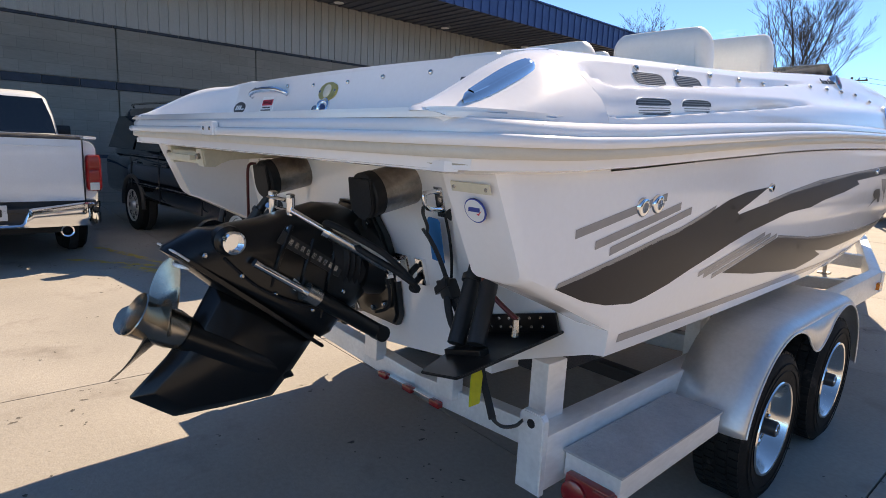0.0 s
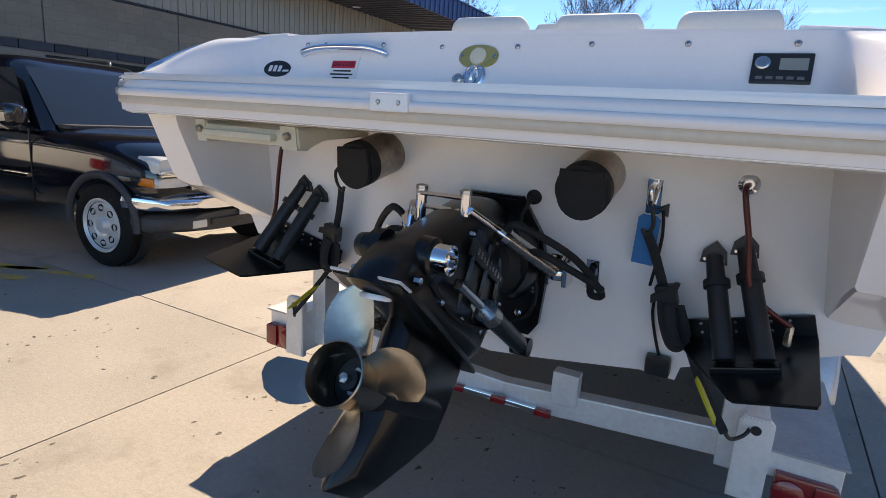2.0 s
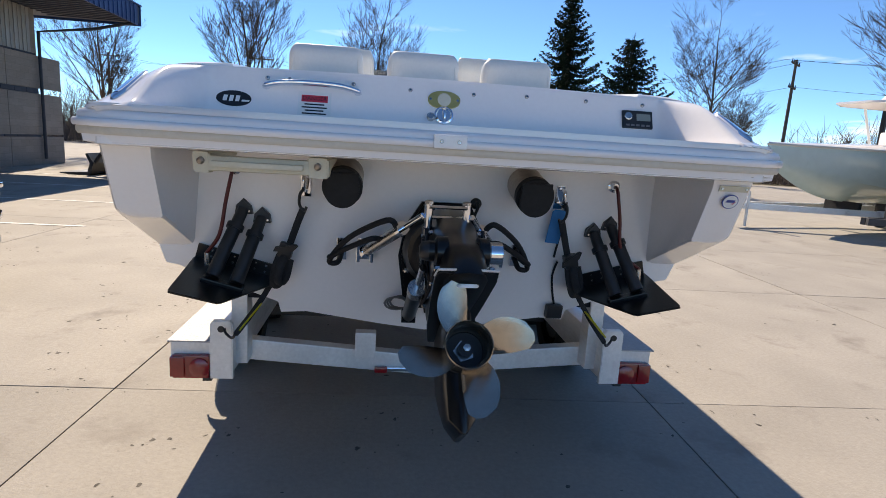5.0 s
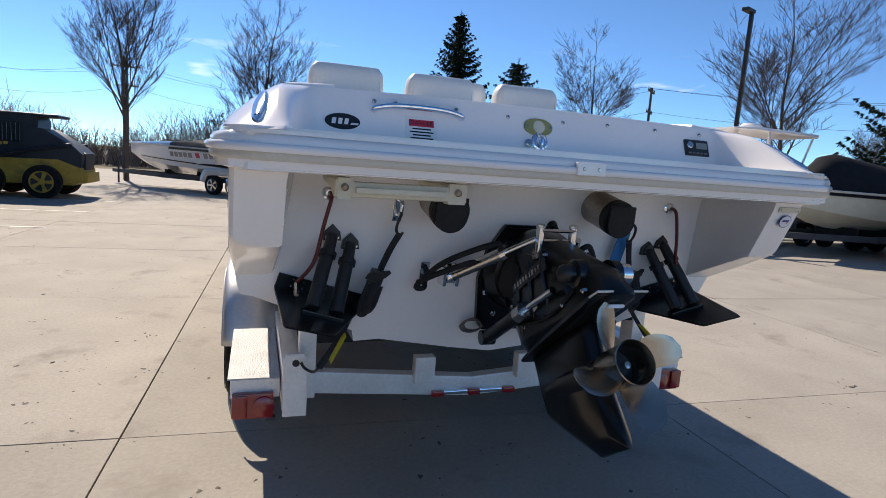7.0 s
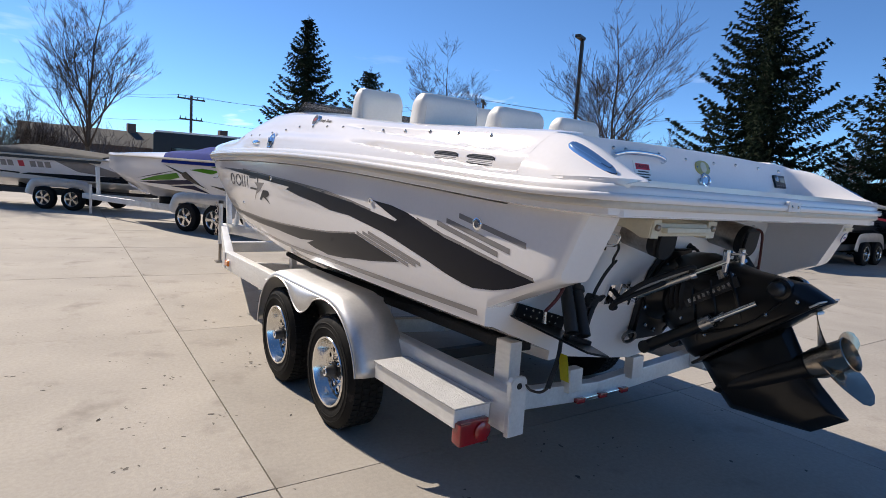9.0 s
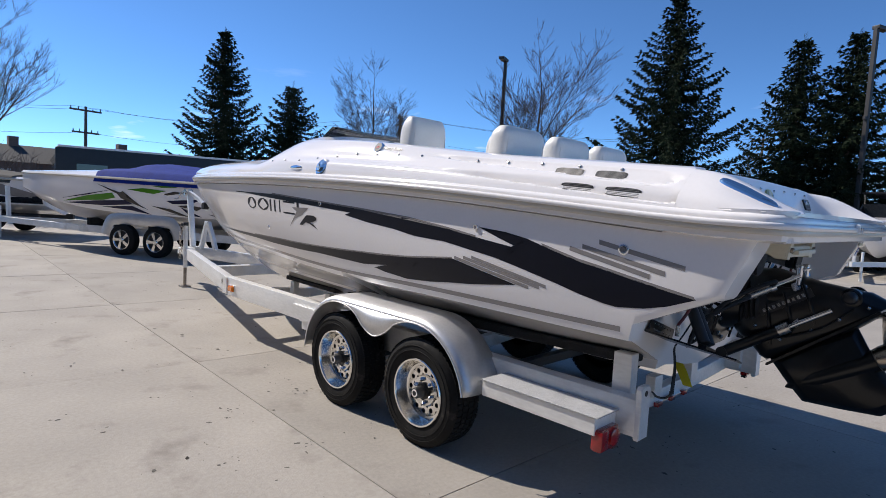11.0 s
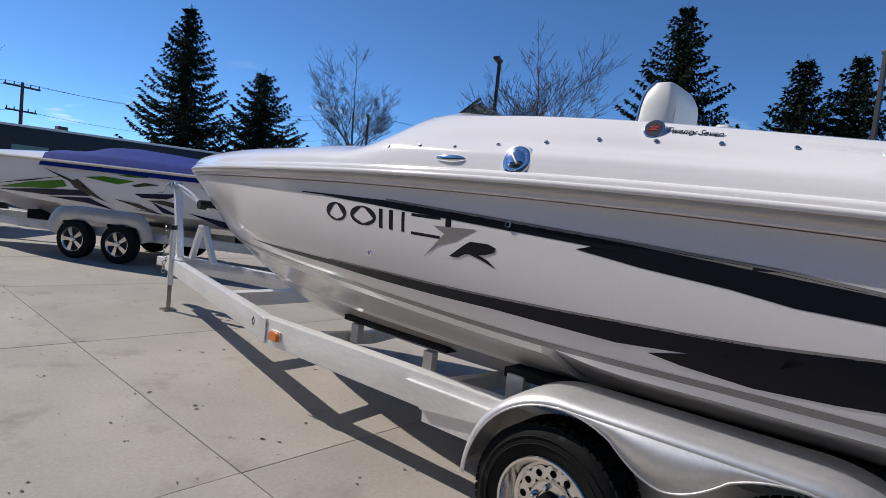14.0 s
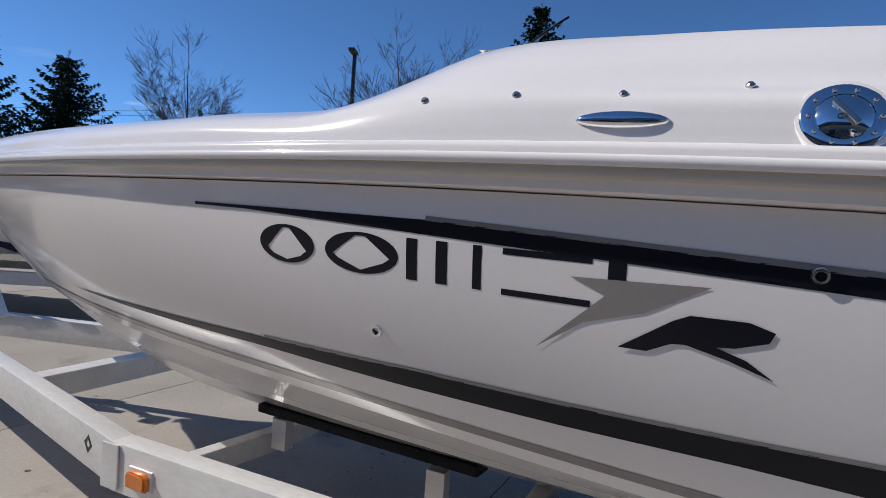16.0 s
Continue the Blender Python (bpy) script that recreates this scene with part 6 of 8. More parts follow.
part("wall_core", core, BLOCK, shop, "plain grey wall")
DOOR0, DOOR1 = 3.9, 7.3
pan = None
y = W0
while y < W1 - 0.1:
    for z0, z1 in ((0.0, 0.90), (0.98, 2.27), (2.44, 3.46)):
        if DOOR0 - 2.9 < y < DOOR1 - 1.4 and z0 < 2.3 and DOOR0 <= y + 1.45 <= DOOR1:
            continue
        part("wall_panel", B(WX - 0.06, WX, y + 0.012, y + 2.9 - 0.012, z0, z1, 0.008), BLOCK, shop)
    y += 2.9
blk = {}
for zc, h in ((0.94, 0.07), (2.355, 0.15), (3.495, 0.05)):
    for k in range(int((W1 - W0) / 0.62)):
        yb = W0 + 0.62 * (k + 0.5)
        if zc < 2 and DOOR0 < yb < DOOR1:
            continue
        if h not in blk:
            blk[h] = part("band_block", B(-0.05, -0.004, -0.30, 0.30, -h / 2, h / 2, 0.004), BLOCK_DARK, shop)
            ob = blk[h]
        else:
            ob = new("band_block", blk[h].data)
            ob.parent = shop
        ob.location = (WX, yb, zc)
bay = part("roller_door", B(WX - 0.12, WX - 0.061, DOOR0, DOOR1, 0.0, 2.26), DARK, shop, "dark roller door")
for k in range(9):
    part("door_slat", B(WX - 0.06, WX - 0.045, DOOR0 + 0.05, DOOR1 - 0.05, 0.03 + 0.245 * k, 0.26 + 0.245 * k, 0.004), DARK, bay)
rib = None
for k in range(int((W1 - W0) / 0.4)):
    if rib is None:
        bm = bmesh.new()
        box(bm, -0.02, 0.0, -0.2, 0.2, 3.525, 4.85)
        box(bm, -0.01, 0.03, -0.2, -0.14, 3.53, 4.85, 0.006)
        box(bm, -0.01, 0.018, 0.02, 0.05, 3.53, 4.85, 0.004)
        rib = part("siding_panel", bm, SIDING, shop, "ribbed metal siding panel")
        ob = rib
    else:
        ob = new("siding_panel", rib.data)
        ob.parent = shop
    ob.location = (WX, W0 + 0.4 * (k + 0.5), 0)
CXE, CY1 = -8.6, 19.1
bm = bmesh.new()
box(bm, WX - 9, CXE, W0, CY1, 4.88, 5.42, 0.01)
can = part("canopy", bm, SOFFIT, shop, "projecting canopy roof")
bm = bmesh.new()
for k in range(int((CY1 - W0) / 0.3)):
    box(bm, WX, CXE - 0.02, W0 + 0.3 * k, W0 + 0.3 * k + 0.07, 4.845, 4.882)
part("soffit_ribs", bm, SOFFIT, can, "corrugated soffit")
fas = None
for k in range(int((CY1 - W0) / 0.3)):
    if fas is None:
        bm = bmesh.new()
        box(bm, 0.0, 0.02, -0.15, 0.15, 4.80, 5.44)
        box(bm, 0.015, 0.05, -0.15, -0.09, 4.80, 5.44, 0.006)
        fas = part("fascia_panel", bm, FASCIA, shop, "blue ribbed fascia panel")
        ob = fas
    else:
        ob = new("fascia_panel", fas.data)
        ob.parent = shop
    ob.location = (CXE, W0 + 0.3 * (k + 0.5), 0)
bm = bmesh.new()
box(bm, WX - 9, CXE + 0.05, CY1, CY1 + 0.03, 4.80, 5.44)
part("end_fascia", bm, FASCIA, shop, "blue end fascia")
part("fascia_cap", B(CXE - 0.05, CXE + 0.08, W0, CY1 + 0.06, 5.44, 5.48, 0.006), FASCIA, shop)
part("downspout", sweep(bmesh.new(), [(CXE - 0.1, CY1 - 0.3, 4.85), (CXE - 1.2, CY1 - 0.6, 4.5), (WX + 0.1, W1 - 0.1, 4.2), (WX + 0.1, W1 - 0.1, 0.2)], 0.05, seg=8, soft=False), BLOCK_DARK, shop, "dark downspout")
part("parapet", B(WX - 9, WX - 1.5, 6, W1, 5.42, 6.9), SIDING, shop, "set-back upper wall")

SOFFIT_LAMP = material("white_lamp_lens", (0.85, 0.85, 0.82), 0.4, vary=0.02)
for y in (-0.4, 3.1, 6.6, 10.1, 13.6):
    lamp = part("soffit_lamp", lathe(bmesh.new(), (-10.75, y, 4.86), (0, 0, -1), [(0, 0.15), (0.05, 0.15), (0.06, 0.13)], 20), SOFFIT, can, "round soffit downlight", 40)
    part("lens", lathe(bmesh.new(), (-10.75, y, 4.80), (0, 0, -1), [(0, 0.125), (0.012, 0.12), (0.02, 0.06)], 20), SOFFIT_LAMP, lamp, "white lens", 40)

# ---- parked vehicles ----
BLACK_PAINT = material("black_car_paint", (0.008, 0.008, 0.011), 0.12, coat=1.0, vary=0.08, bump=0)
WHITE_PAINT = material("white_car_paint", (0.74, 0.74, 0.73), 0.18, coat=0.9, vary=0.03, bump=0)
CAR_GLASS = material("dark_car_glass", (0.012, 0.014, 0.016), 0.05, coat=0.5, vary=0.05, bump=0)
LAMP = material("clear_headlamp", (0.62, 0.62, 0.58), 0.1, coat=1.0, vary=0.08, bump=0.2, bump_scale=60)
GREY_TRIM = material("grey_bumper_trim", (0.045, 0.045, 0.048), 0.6, vary=0.15)
PLATE = material("worn_plate", (0.62, 0.62, 0.60), 0.4, vary=0.06)
BRONZE = material("bronze_ornament", (0.36, 0.14, 0.05), 0.35, metal=0.7, vary=0.2)


def loft(bm, sections, n=28, e=4.0):
    """Closed body through sections of (place along x, half width, bottom, top, roundness)."""
    rows = []
    for x, hw, z0, z1, ee in sections:
        rows.append([(x, px * hw * 2, (z0 + z1) / 2 + pz * (z1 - z0)) for px, pz in oval(1, 1, n, ee)])
    vs = grid_mesh(bm, rows, closed=True)
    bm.faces.new(vs[0]), bm.faces.new(vs[-1])
    return bm


ALLOY = material("bright_alloy", (0.78, 0.77, 0.75), 0.32, metal=0.45, vary=0.06)


def road_wheel(parent, x, y, r, w, s, spokes, rim_mat, tyre_mat=TYRE, holes=False):
    wh = part("wheel", lathe(bmesh.new(), (x, y, r), (0, s, 0), [(-w, r * 0.62), (-w, r * 0.9), (-w * 0.8, r), (-w * 0.1, r), (0, r * 0.93), (0.004, r * 0.78), (0, r * 0.64)], 40, close=False), tyre_mat, parent, "black road tyre", 40)
    part("rim", lathe(bmesh.new(), (x, y, r), (0, s, 0), [(-0.005, r * 0.65), (0.0, r * 0.62), (-0.01, r * 0.58), (-0.05, r * 0.55), (-0.05, r * 0.02)], 36, close=False), GREY_TRIM, wh, "wheel well", 40)
    if holes:
        part("rim_face", lathe(bmesh.new(), (x, y, r), (0, s, 0), [(-0.03, r * 0.58), (-0.012, r * 0.54), (-0.004, r * 0.42), (-0.015, r * 0.27), (-0.03, r * 0.2)], 36, close=False), rim_mat, wh, "bright alloy rim face", 40)
    for k in range(spokes):
        a = 2 * math.pi * k / spokes
        if holes:
            part("rim_hole", lathe(bmesh.new(), (x + r * 0.425 * math.cos(a), y, r + r * 0.425 * math.sin(a)), (0, s, 0), [(-0.02, r * 0.085), (0.0, r * 0.085), (-0.006, r * 0.07), (-0.008, 0.002)], 14), INK, wh)
            continue
        a = 2 * math.pi * k / spokes
        d = Vector((math.cos(a), 0, math.sin(a)))
        t = Vector((-math.sin(a), 0, math.cos(a)))
        c = Vector((x, y, r))
        q = [c + d * (r * 0.16) + t * (r * 0.07), c + d * (r * 0.60) + t * (r * 0.12), c + d * (r * 0.60) - t * (r * 0.12), c + d * (r * 0.16) - t * (r * 0.07)]
        bm = bmesh.new()
        off = Vector((0, s * 0.012, 0))
        a1, b1 = [bm.verts.new(p - off * 3) for p in q], [bm.verts.new(p) for p in q]
        bm.faces.new(a1[::-1]), bm.faces.new(b1), bridge(bm, a1, b1)
        part("spoke", bm, rim_mat, wh)
    part("rim_lip", lathe(bmesh.new(), (x, y, r), (0, s, 0), [(-0.02, r * 0.66), (0.006, r * 0.65), (0.008, r * 0.62), (-0.012, r * 0.57)], 36, close=False), rim_mat, wh, "bright rim lip", 40)
    part("hub_cap", lathe(bmesh.new(), (x, y, r), (0, s, 0), [(-0.03, r * 0.20), (0.0, r * 0.19), (0.02, r * 0.14), (0.022, 0.004)], 20), rim_mat, wh, "", 40)
    return wh


def suv():
    car = empty("black_suv", (-4.378, 2.291, 0), 4, "large black sport utility vehicle with chrome bumper and alloy wheels", "car")
    body = part("body", loft(bmesh.new(), [(-4.62, 0.86, 0.55, 1.14, 5), (-4.5, 0.95, 0.42, 1.18, 5), (-3.3, 0.985, 0.40, 1.20, 5), (-0.9, 0.985, 0.40, 1.19, 5), (-0.55, 0.985, 0.42, 1.195, 5), (0.3, 0.97, 0.46, 1.17, 4.5), (0.70, 0.95, 0.50, 1.12, 4), (0.80, 0.92, 0.55, 1.06, 4)]), BLACK_PAINT, car, "glossy black body", 40)
    rows = []
    for z, hw, xa, xb in ((1.12, 0.935, -4.58, -0.44), (1.18, 0.93, -4.56, -0.57), (1.5, 0.84, -4.48, -0.94), (1.74, 0.77, -4.40, -1.24), (1.82, 0.72, -4.30, -1.38), (1.85, 0.60, -4.1, -1.57)):
        rows.append([((xa + xb) / 2 + px * (xb - xa), py * hw * 2, z) for px, py in oval(1, 1, 40, 7)])
    bm = bmesh.new()
    vs = grid_mesh(bm, rows, closed=True)
    bm.faces.new(vs[0]), bm.faces.new(vs[-1])
    part("cabin", bm, BLACK_PAINT, car, "black cabin and roof", 40)
    ws = bmesh.new()
    grid_mesh(ws, [[(x + 0.012, y * k, z) for y in np.linspace(-0.80, 0.80, 7)] for x, z, k in ((-0.58, 1.20, 1.06), (-0.94, 1.50, 0.95), (-1.22, 1.72, 0.87))])
    part("windscreen", ws, CAR_GLASS, car, "dark windscreen", 40)
    for s in (-1, 1):
        for xa, xb, xt0, xt1 in ((-2.05, -0.80, -2.05, -1.24), (-3.15, -2.15, -3.12, -2.15), (-4.40, -3.25, -4.30, -3.22)):
            bm = bmesh.new()
            q = [(xa, s * 0.938, 1.205), (xb, s * 0.938, 1.205), (xt1, s * 0.785, 1.70), (xt0, s * 0.785, 1.70)]
            bm.faces.new([bm.verts.new(p) for p in q])
            part("side_window", bm, CAR_GLASS, car, "dark side window")
        for x in (-0.75, -2.10, -3.20):
            part("door_seam", B(x - 0.005, x + 0.005, s * 0.975, s * 0.989, 0.5, 1.15), INK, body)
        for x in (-1.85, -2.95):
            part("door_handle", B(x - 0.09, x + 0.09, s * 0.98, s * 1.01, 1.02, 1.05, 0.006), BLACK_PAINT, car)
        for xa, xb in ((-2.05, -0.80), (-3.1, -2.15)):
            part("side_moulding", B(xa, xb, s * 0.983, s * 1.0, 0.70, 0.735, 0.004), CHROME, car, "chrome side moulding")
        mir = part("door_mirror", loft(bmesh.new(), [(-1.02, 0.04, 1.18, 1.36, 4), (-0.98, 0.10, 1.16, 1.38, 4), (-0.90, 0.10, 1.17, 1.37, 3), (-0.86, 0.05, 1.20, 1.34, 3)]), BLACK_PAINT, car, "black door mirror", 40)
        mir.location = (0.18, s * 1.09, 0)
        part("roof_rail", sweep(bmesh.new(), [(-4.1, s * 0.62, 1.85), (-4.0, s * 0.62, 1.90), (-2.0, s * 0.62, 1.90), (-1.85, s * 0.62, 1.86)], 0.016, seg=8), STEEL, car, "roof rail", 50)
        for x in (0.17, -3.2):
            road_wheel(car, x, s * 0.985, 0.372, 0.24, s, 8, ALLOY, holes=True)
            part("wheel_arch", sweep(bmesh.new(), [(x + 0.44 * math.cos(a), s * 0.975, 0.40 + 0.42 * math.sin(a)) for a in np.linspace(-0.1, math.pi + 0.1, 15)], 0.03, 0.035, 8, False), GREY_TRIM, body, "grey arch lip", 50)
            part("arch_shadow", lathe(bmesh.new(), (x, s * 0.80, 0.40), (0, s, 0), [(0, 0.42), (0.08, 0.42)], 28), DARK, body)
        lamp = part("headlamp", loft(bmesh.new(), [(0.60, 0.17, 0.86, 1.03, 5), (0.78, 0.17, 0.86, 1.02, 5), (0.825, 0.15, 0.87, 1.0, 4)]), LAMP, car, "clear headlamp", 40)
        lamp.location = (0, s * 0.76, 0)
        ind = part("indicator", loft(bmesh.new(), [(0.60, 0.18, 0.75, 0.85, 5), (0.79, 0.18, 0.75, 0.85, 5), (0.83, 0.16, 0.76, 0.84, 4)]), LAMP, car, "clear parking lamp under the headlamp", 40)
        ind.location = (0, s * 0.76, 0)
        part("indicator", B(0.60, 0.795, s * 0.135, s * 0.192, 0.765, 0.838, 0.012), AMBER, ind, "amber end of the parking lamp", 40)
        part("fog_lamp", B(0.90, 0.935, s * 0.60 - 0.08, s * 0.60 + 0.08, 0.40, 0.47, 0.01), LAMP, car)
    gr = part("grille", B(0.78, 0.83, -0.57, 0.57, 0.74, 1.03, 0.02), INK, car, "black grille with chrome surround")
    for z in (0.745, 1.02):
        part("grille_frame", B(0.815, 0.845, -0.60, 0.60, z - 0.015, z + 0.015, 0.006), CHROME, gr)
    part("grille_bar", B(0.82, 0.862, -0.92, 0.92, 0.855, 0.905, 0.012), CHROME, gr, "chrome grille bar", 40)
    part("grille_mark", prism(bmesh.new(), [(-0.09, -0.012), (-0.04, -0.03), (0.09, -0.012), (0.09, 0.012), (0.04, 0.03), (-0.09, 0.012)], Matrix(((0, 0, 1, 0.862), (1, 0, 0, 0), (0, 1, 0, 0.88), (0, 0, 0, 1))), 0.014), STEEL, gr)
    for k in range(6):
        part("grille_slat", B(0.80, 0.838, -0.56, 0.56, 0.765 + 0.042 * k, 0.772 + 0.042 * k), GREY_TRIM, gr)
    bum = part("front_bumper", loft(bmesh.new(), [(0.45, 1.0, 0.53, 0.70, 5), (0.72, 0.97, 0.53, 0.70, 5), (0.86, 0.88, 0.54, 0.69, 4), (0.955, 0.66, 0.56, 0.67, 3)]), CHROME, car, "wide chrome bumper", 40)
    part("bumper_valance", loft(bmesh.new(), [(0.40, 0.99, 0.34, 0.53, 5), (0.70, 0.95, 0.34, 0.53, 5), (0.84, 0.84, 0.35, 0.53, 4), (0.93, 0.68, 0.36, 0.53, 4)]), GREY_TRIM, bum, "grey plastic valance", 40)
    for yv in (-0.28, 0.28):
        part("valance_slot", B(0.90, 0.945, yv - 0.2, yv + 0.2, 0.41, 0.47, 0.01), INK, bum)
    pl = part("number_plate", B(0.955, 0.968, -0.155, 0.155, 0.47, 0.625, 0.004), PLATE, car, "white plate with plain dark bars")
    for k in range(5):
        part("plate_bar", B(0.968, 0.971, -0.11 + 0.048 * k, -0.08 + 0.048 * k, 0.51, 0.585), INK, pl)
    part("hood_ornament", sweep(bmesh.new(), [(0.40, -0.02, 1.17), (0.36, 0.0, 1.195), (0.30, 0.02, 1.19), (0.20, 0.01, 1.205), (0.12, 0.0, 1.185)], 0.018, 0.012, 8), BRONZE, car, "bronze hood ornament", 60)
    part("cowl", B(-0.62, -0.44, -0.80, 0.80, 1.165, 1.205, 0.01), GREY_TRIM, car)


def pickup():
    car = empty("white_pickup", (-5.25, -0.76, 0), 180, "white pickup truck with chrome rear bumper, parked nose to the wall", "truck")
    # local x runs forward, away from the boat; the tailgate is at x = 0
    body = part("body", loft(bmesh.new(), [(0.02, 0.98, 0.70, 1.36, 9), (0.10, 1.0, 0.60, 1.37, 9), (2.0, 1.0, 0.50, 1.37, 8), (3.9, 1.0, 0.50, 1.30, 7), (5.0, 0.98, 0.52, 1.26, 6), (5.5, 0.90, 0.60, 1.15, 5)]), WHITE_PAINT, car, "white body and bed", 35)
    part("bed_floor", B(0.10, 1.75, -0.86, 0.86, 1.374, 1.379), DARK, body)
    for s in (-1, 1):
        part("bed_rail", B(0.06, 1.95, s * 0.88, s * 1.0, 1.36, 1.39, 0.01), WHITE_PAINT, body)
    rows = []
    for z, hw, xa, xb in ((1.28, 0.97, 1.78, 4.3), (1.36, 0.97, 1.80, 4.2), (1.60, 0.93, 1.86, 3.9), (1.84, 0.86, 1.94, 3.6), (1.92, 0.78, 2.06, 3.4)):
        rows.append([((xa + xb) / 2 + px * (xb - xa), py * hw * 2, z) for px, py in oval(1, 1, 36, 7)])
    bm = bmesh.new()
    vs = grid_mesh(bm, rows, closed=True)
    bm.faces.new(vs[0]), bm.faces.new(vs[-1])
    part("cab", bm, WHITE_PAINT, car, "white cab", 40)
    rw = bmesh.new()
    grid_mesh(rw, [[(x - 0.012, y * k, z) for y in np.linspace(-0.72, 0.72, 5)] for x, z, k in ((1.808, 1.39, 1.22), (1.862, 1.60, 1.17), (1.938, 1.835, 1.07))])
    part("rear_window", rw, CAR_GLASS, car, "dark rear window", 40)
    for s in (-1, 1):
        lamp = part("tail_lamp", loft(bmesh.new(), [(-0.035, 0.060, 0.81, 1.19, 6), (0.0, 0.076, 0.80, 1.20, 6), (0.20, 0.080, 0.82, 1.19, 6)]), RED_LENS, car, "tall red tail lamp", 40)
        lamp.location = (0, s * 0.945, 0)
        for z0, z1, mat, name in ((0.815, 0.90, LAMP, "reverse_lens"), (0.93, 1.03, RED_LENS, "brake_lens"), (1.06, 1.17, RED_LENS, "brake_lens")):
            part(name, box(bmesh.new(), -0.046, -0.02, -0.045, 0.045, z0, z1, 0.008), mat, lamp, "", 40)
        mir = part("door_mirror", B(3.30, 3.42, s * 1.0, s * 1.28, 1.33, 1.51, 0.03), PLASTIC, car, "black door mirror", 40)
        part("mirror_arm", B(3.36, 3.42, s * 0.93, s * 1.02, 1.36, 1.42, 0.01), PLASTIC, mir)
        for x in (1.1, 4.75):
            road_wheel(car, x, s * 0.985, 0.39, 0.26, s, 6, STEEL)
            part("arch_shadow", lathe(bmesh.new(), (x, s * 0.80, 0.42), (0, s, 0), [(0, 0.45), (0.08, 0.45)], 28), DARK, body)
    gate = part("tailgate", B(-0.014, 0.03, -0.845, 0.845, 0.70, 1.362, 0.014), WHITE_PAINT, car, "white tailgate", 40)
    part("gate_cap", B(-0.02, 0.05, -0.845, 0.845, 1.352, 1.374, 0.008), GREY_TRIM, gate, "grey top moulding")
    for s in (-1, 1):
        part("gate_seam", B(-0.0145, -0.004, s * 0.853 - 0.006, s * 0.853 + 0.006, 0.70, 1.36), INK, gate)
    part("gate_crease", B(-0.019, -0.010, -0.80, 0.80, 1.275, 1.285, 0.003), WHITE_PAINT, gate)
    part("tailgate_handle", B(-0.03, 0.0, -0.12, 0.12, 1.17, 1.25, 0.01), GREY_TRIM, gate)
    # chrome bumper with a dropped middle step: one bright face, lower in the middle
    low, high = [], []
    for y in np.linspace(-0.99, 0.99, 67):
        a = abs(y)
        f = min(max((a - 0.255) / 0.085, 0.0), 1.0)
        f = f * f * (3 - 2 * f)
        x = -0.19 + 0.17 * max(0.0, (a - 0.80) / 0.19) ** 2.2
        low.append((x, y, 0.445))
        high.append((x, y, 0.497 + (0.150 + 0.05 * min(max((a - 0.34) / 0.45, 0.0), 1.0)) * f))
    rows = []
    for (x, y, z0), (_, _, z1) in zip(low, high):
        rows.append([(x + 0.15, y, z1 - 0.004), (x + 0.02, y, z1), (x + 0.002, y, z1 - 0.012), (x - 0.012, y, (z0 + z1) / 2), (x + 0.006, y, z0 + 0.01), (x + 0.05, y, z0)])
    bm = bmesh.new()
    grid_mesh(bm, rows)
    bum = part("rear_bumper", bm, CHROME, car, "chrome rear bumper with a dropped step", 40)
    md = bum.modifiers.new("thickness", "SOLIDIFY")
    md.thickness = 0.004
    part("bumper_pad", B(-0.15, 0.06, -0.95, 0.95, 0.60, 0.645, 0.006), PLASTIC, bum)
    part("bumper_core", B(-0.13, 0.10, -0.93, 0.93, 0.46, 0.60, 0.006), PLASTIC, bum, "black bumper backing")
    part("sill_gap", B(0.0, 0.08, -0.95, 0.95, 0.62, 0.70, 0.004), PLASTIC, car, "dark gap under the tailgate")
    plate = part("number_plate", B(-0.15, -0.138, -0.155, 0.155, 0.53, 0.685, 0.004), PLATE, bum, "white plate with plain dark bars")
    for k in range(5):
        part("plate_bar", B(-0.153, -0.149, -0.11 + 0.048 * k, -0.08 + 0.048 * k, 0.57, 0.645), INK, plate)
    part("exhaust_tip", lathe(bmesh.new(), (0.35, -0.645, 0.405), (-1, 0, 0), [(0, 0.055), (0.53, 0.058), (0.535, 0.062), (0.53, 0.048), (0.2, 0.048)], 22, close=False), CHROME, car, "chrome exhaust tip", 40)
    part("exhaust_bore", lathe(bmesh.new(), (0.0, -0.645, 0.405), (-1, 0, 0), [(0, 0.05), (0.02, 0.05)], 18), DARK, car)
    part("axle_tube", C((1.1, -0.8, 0.39), (1.1, 0.8, 0.39), 0.06), DARK, car)
    part("underbody", B(0.3, 5.2, -0.8, 0.8, 0.32, 0.55), DARK, car)


suv()
pickup()


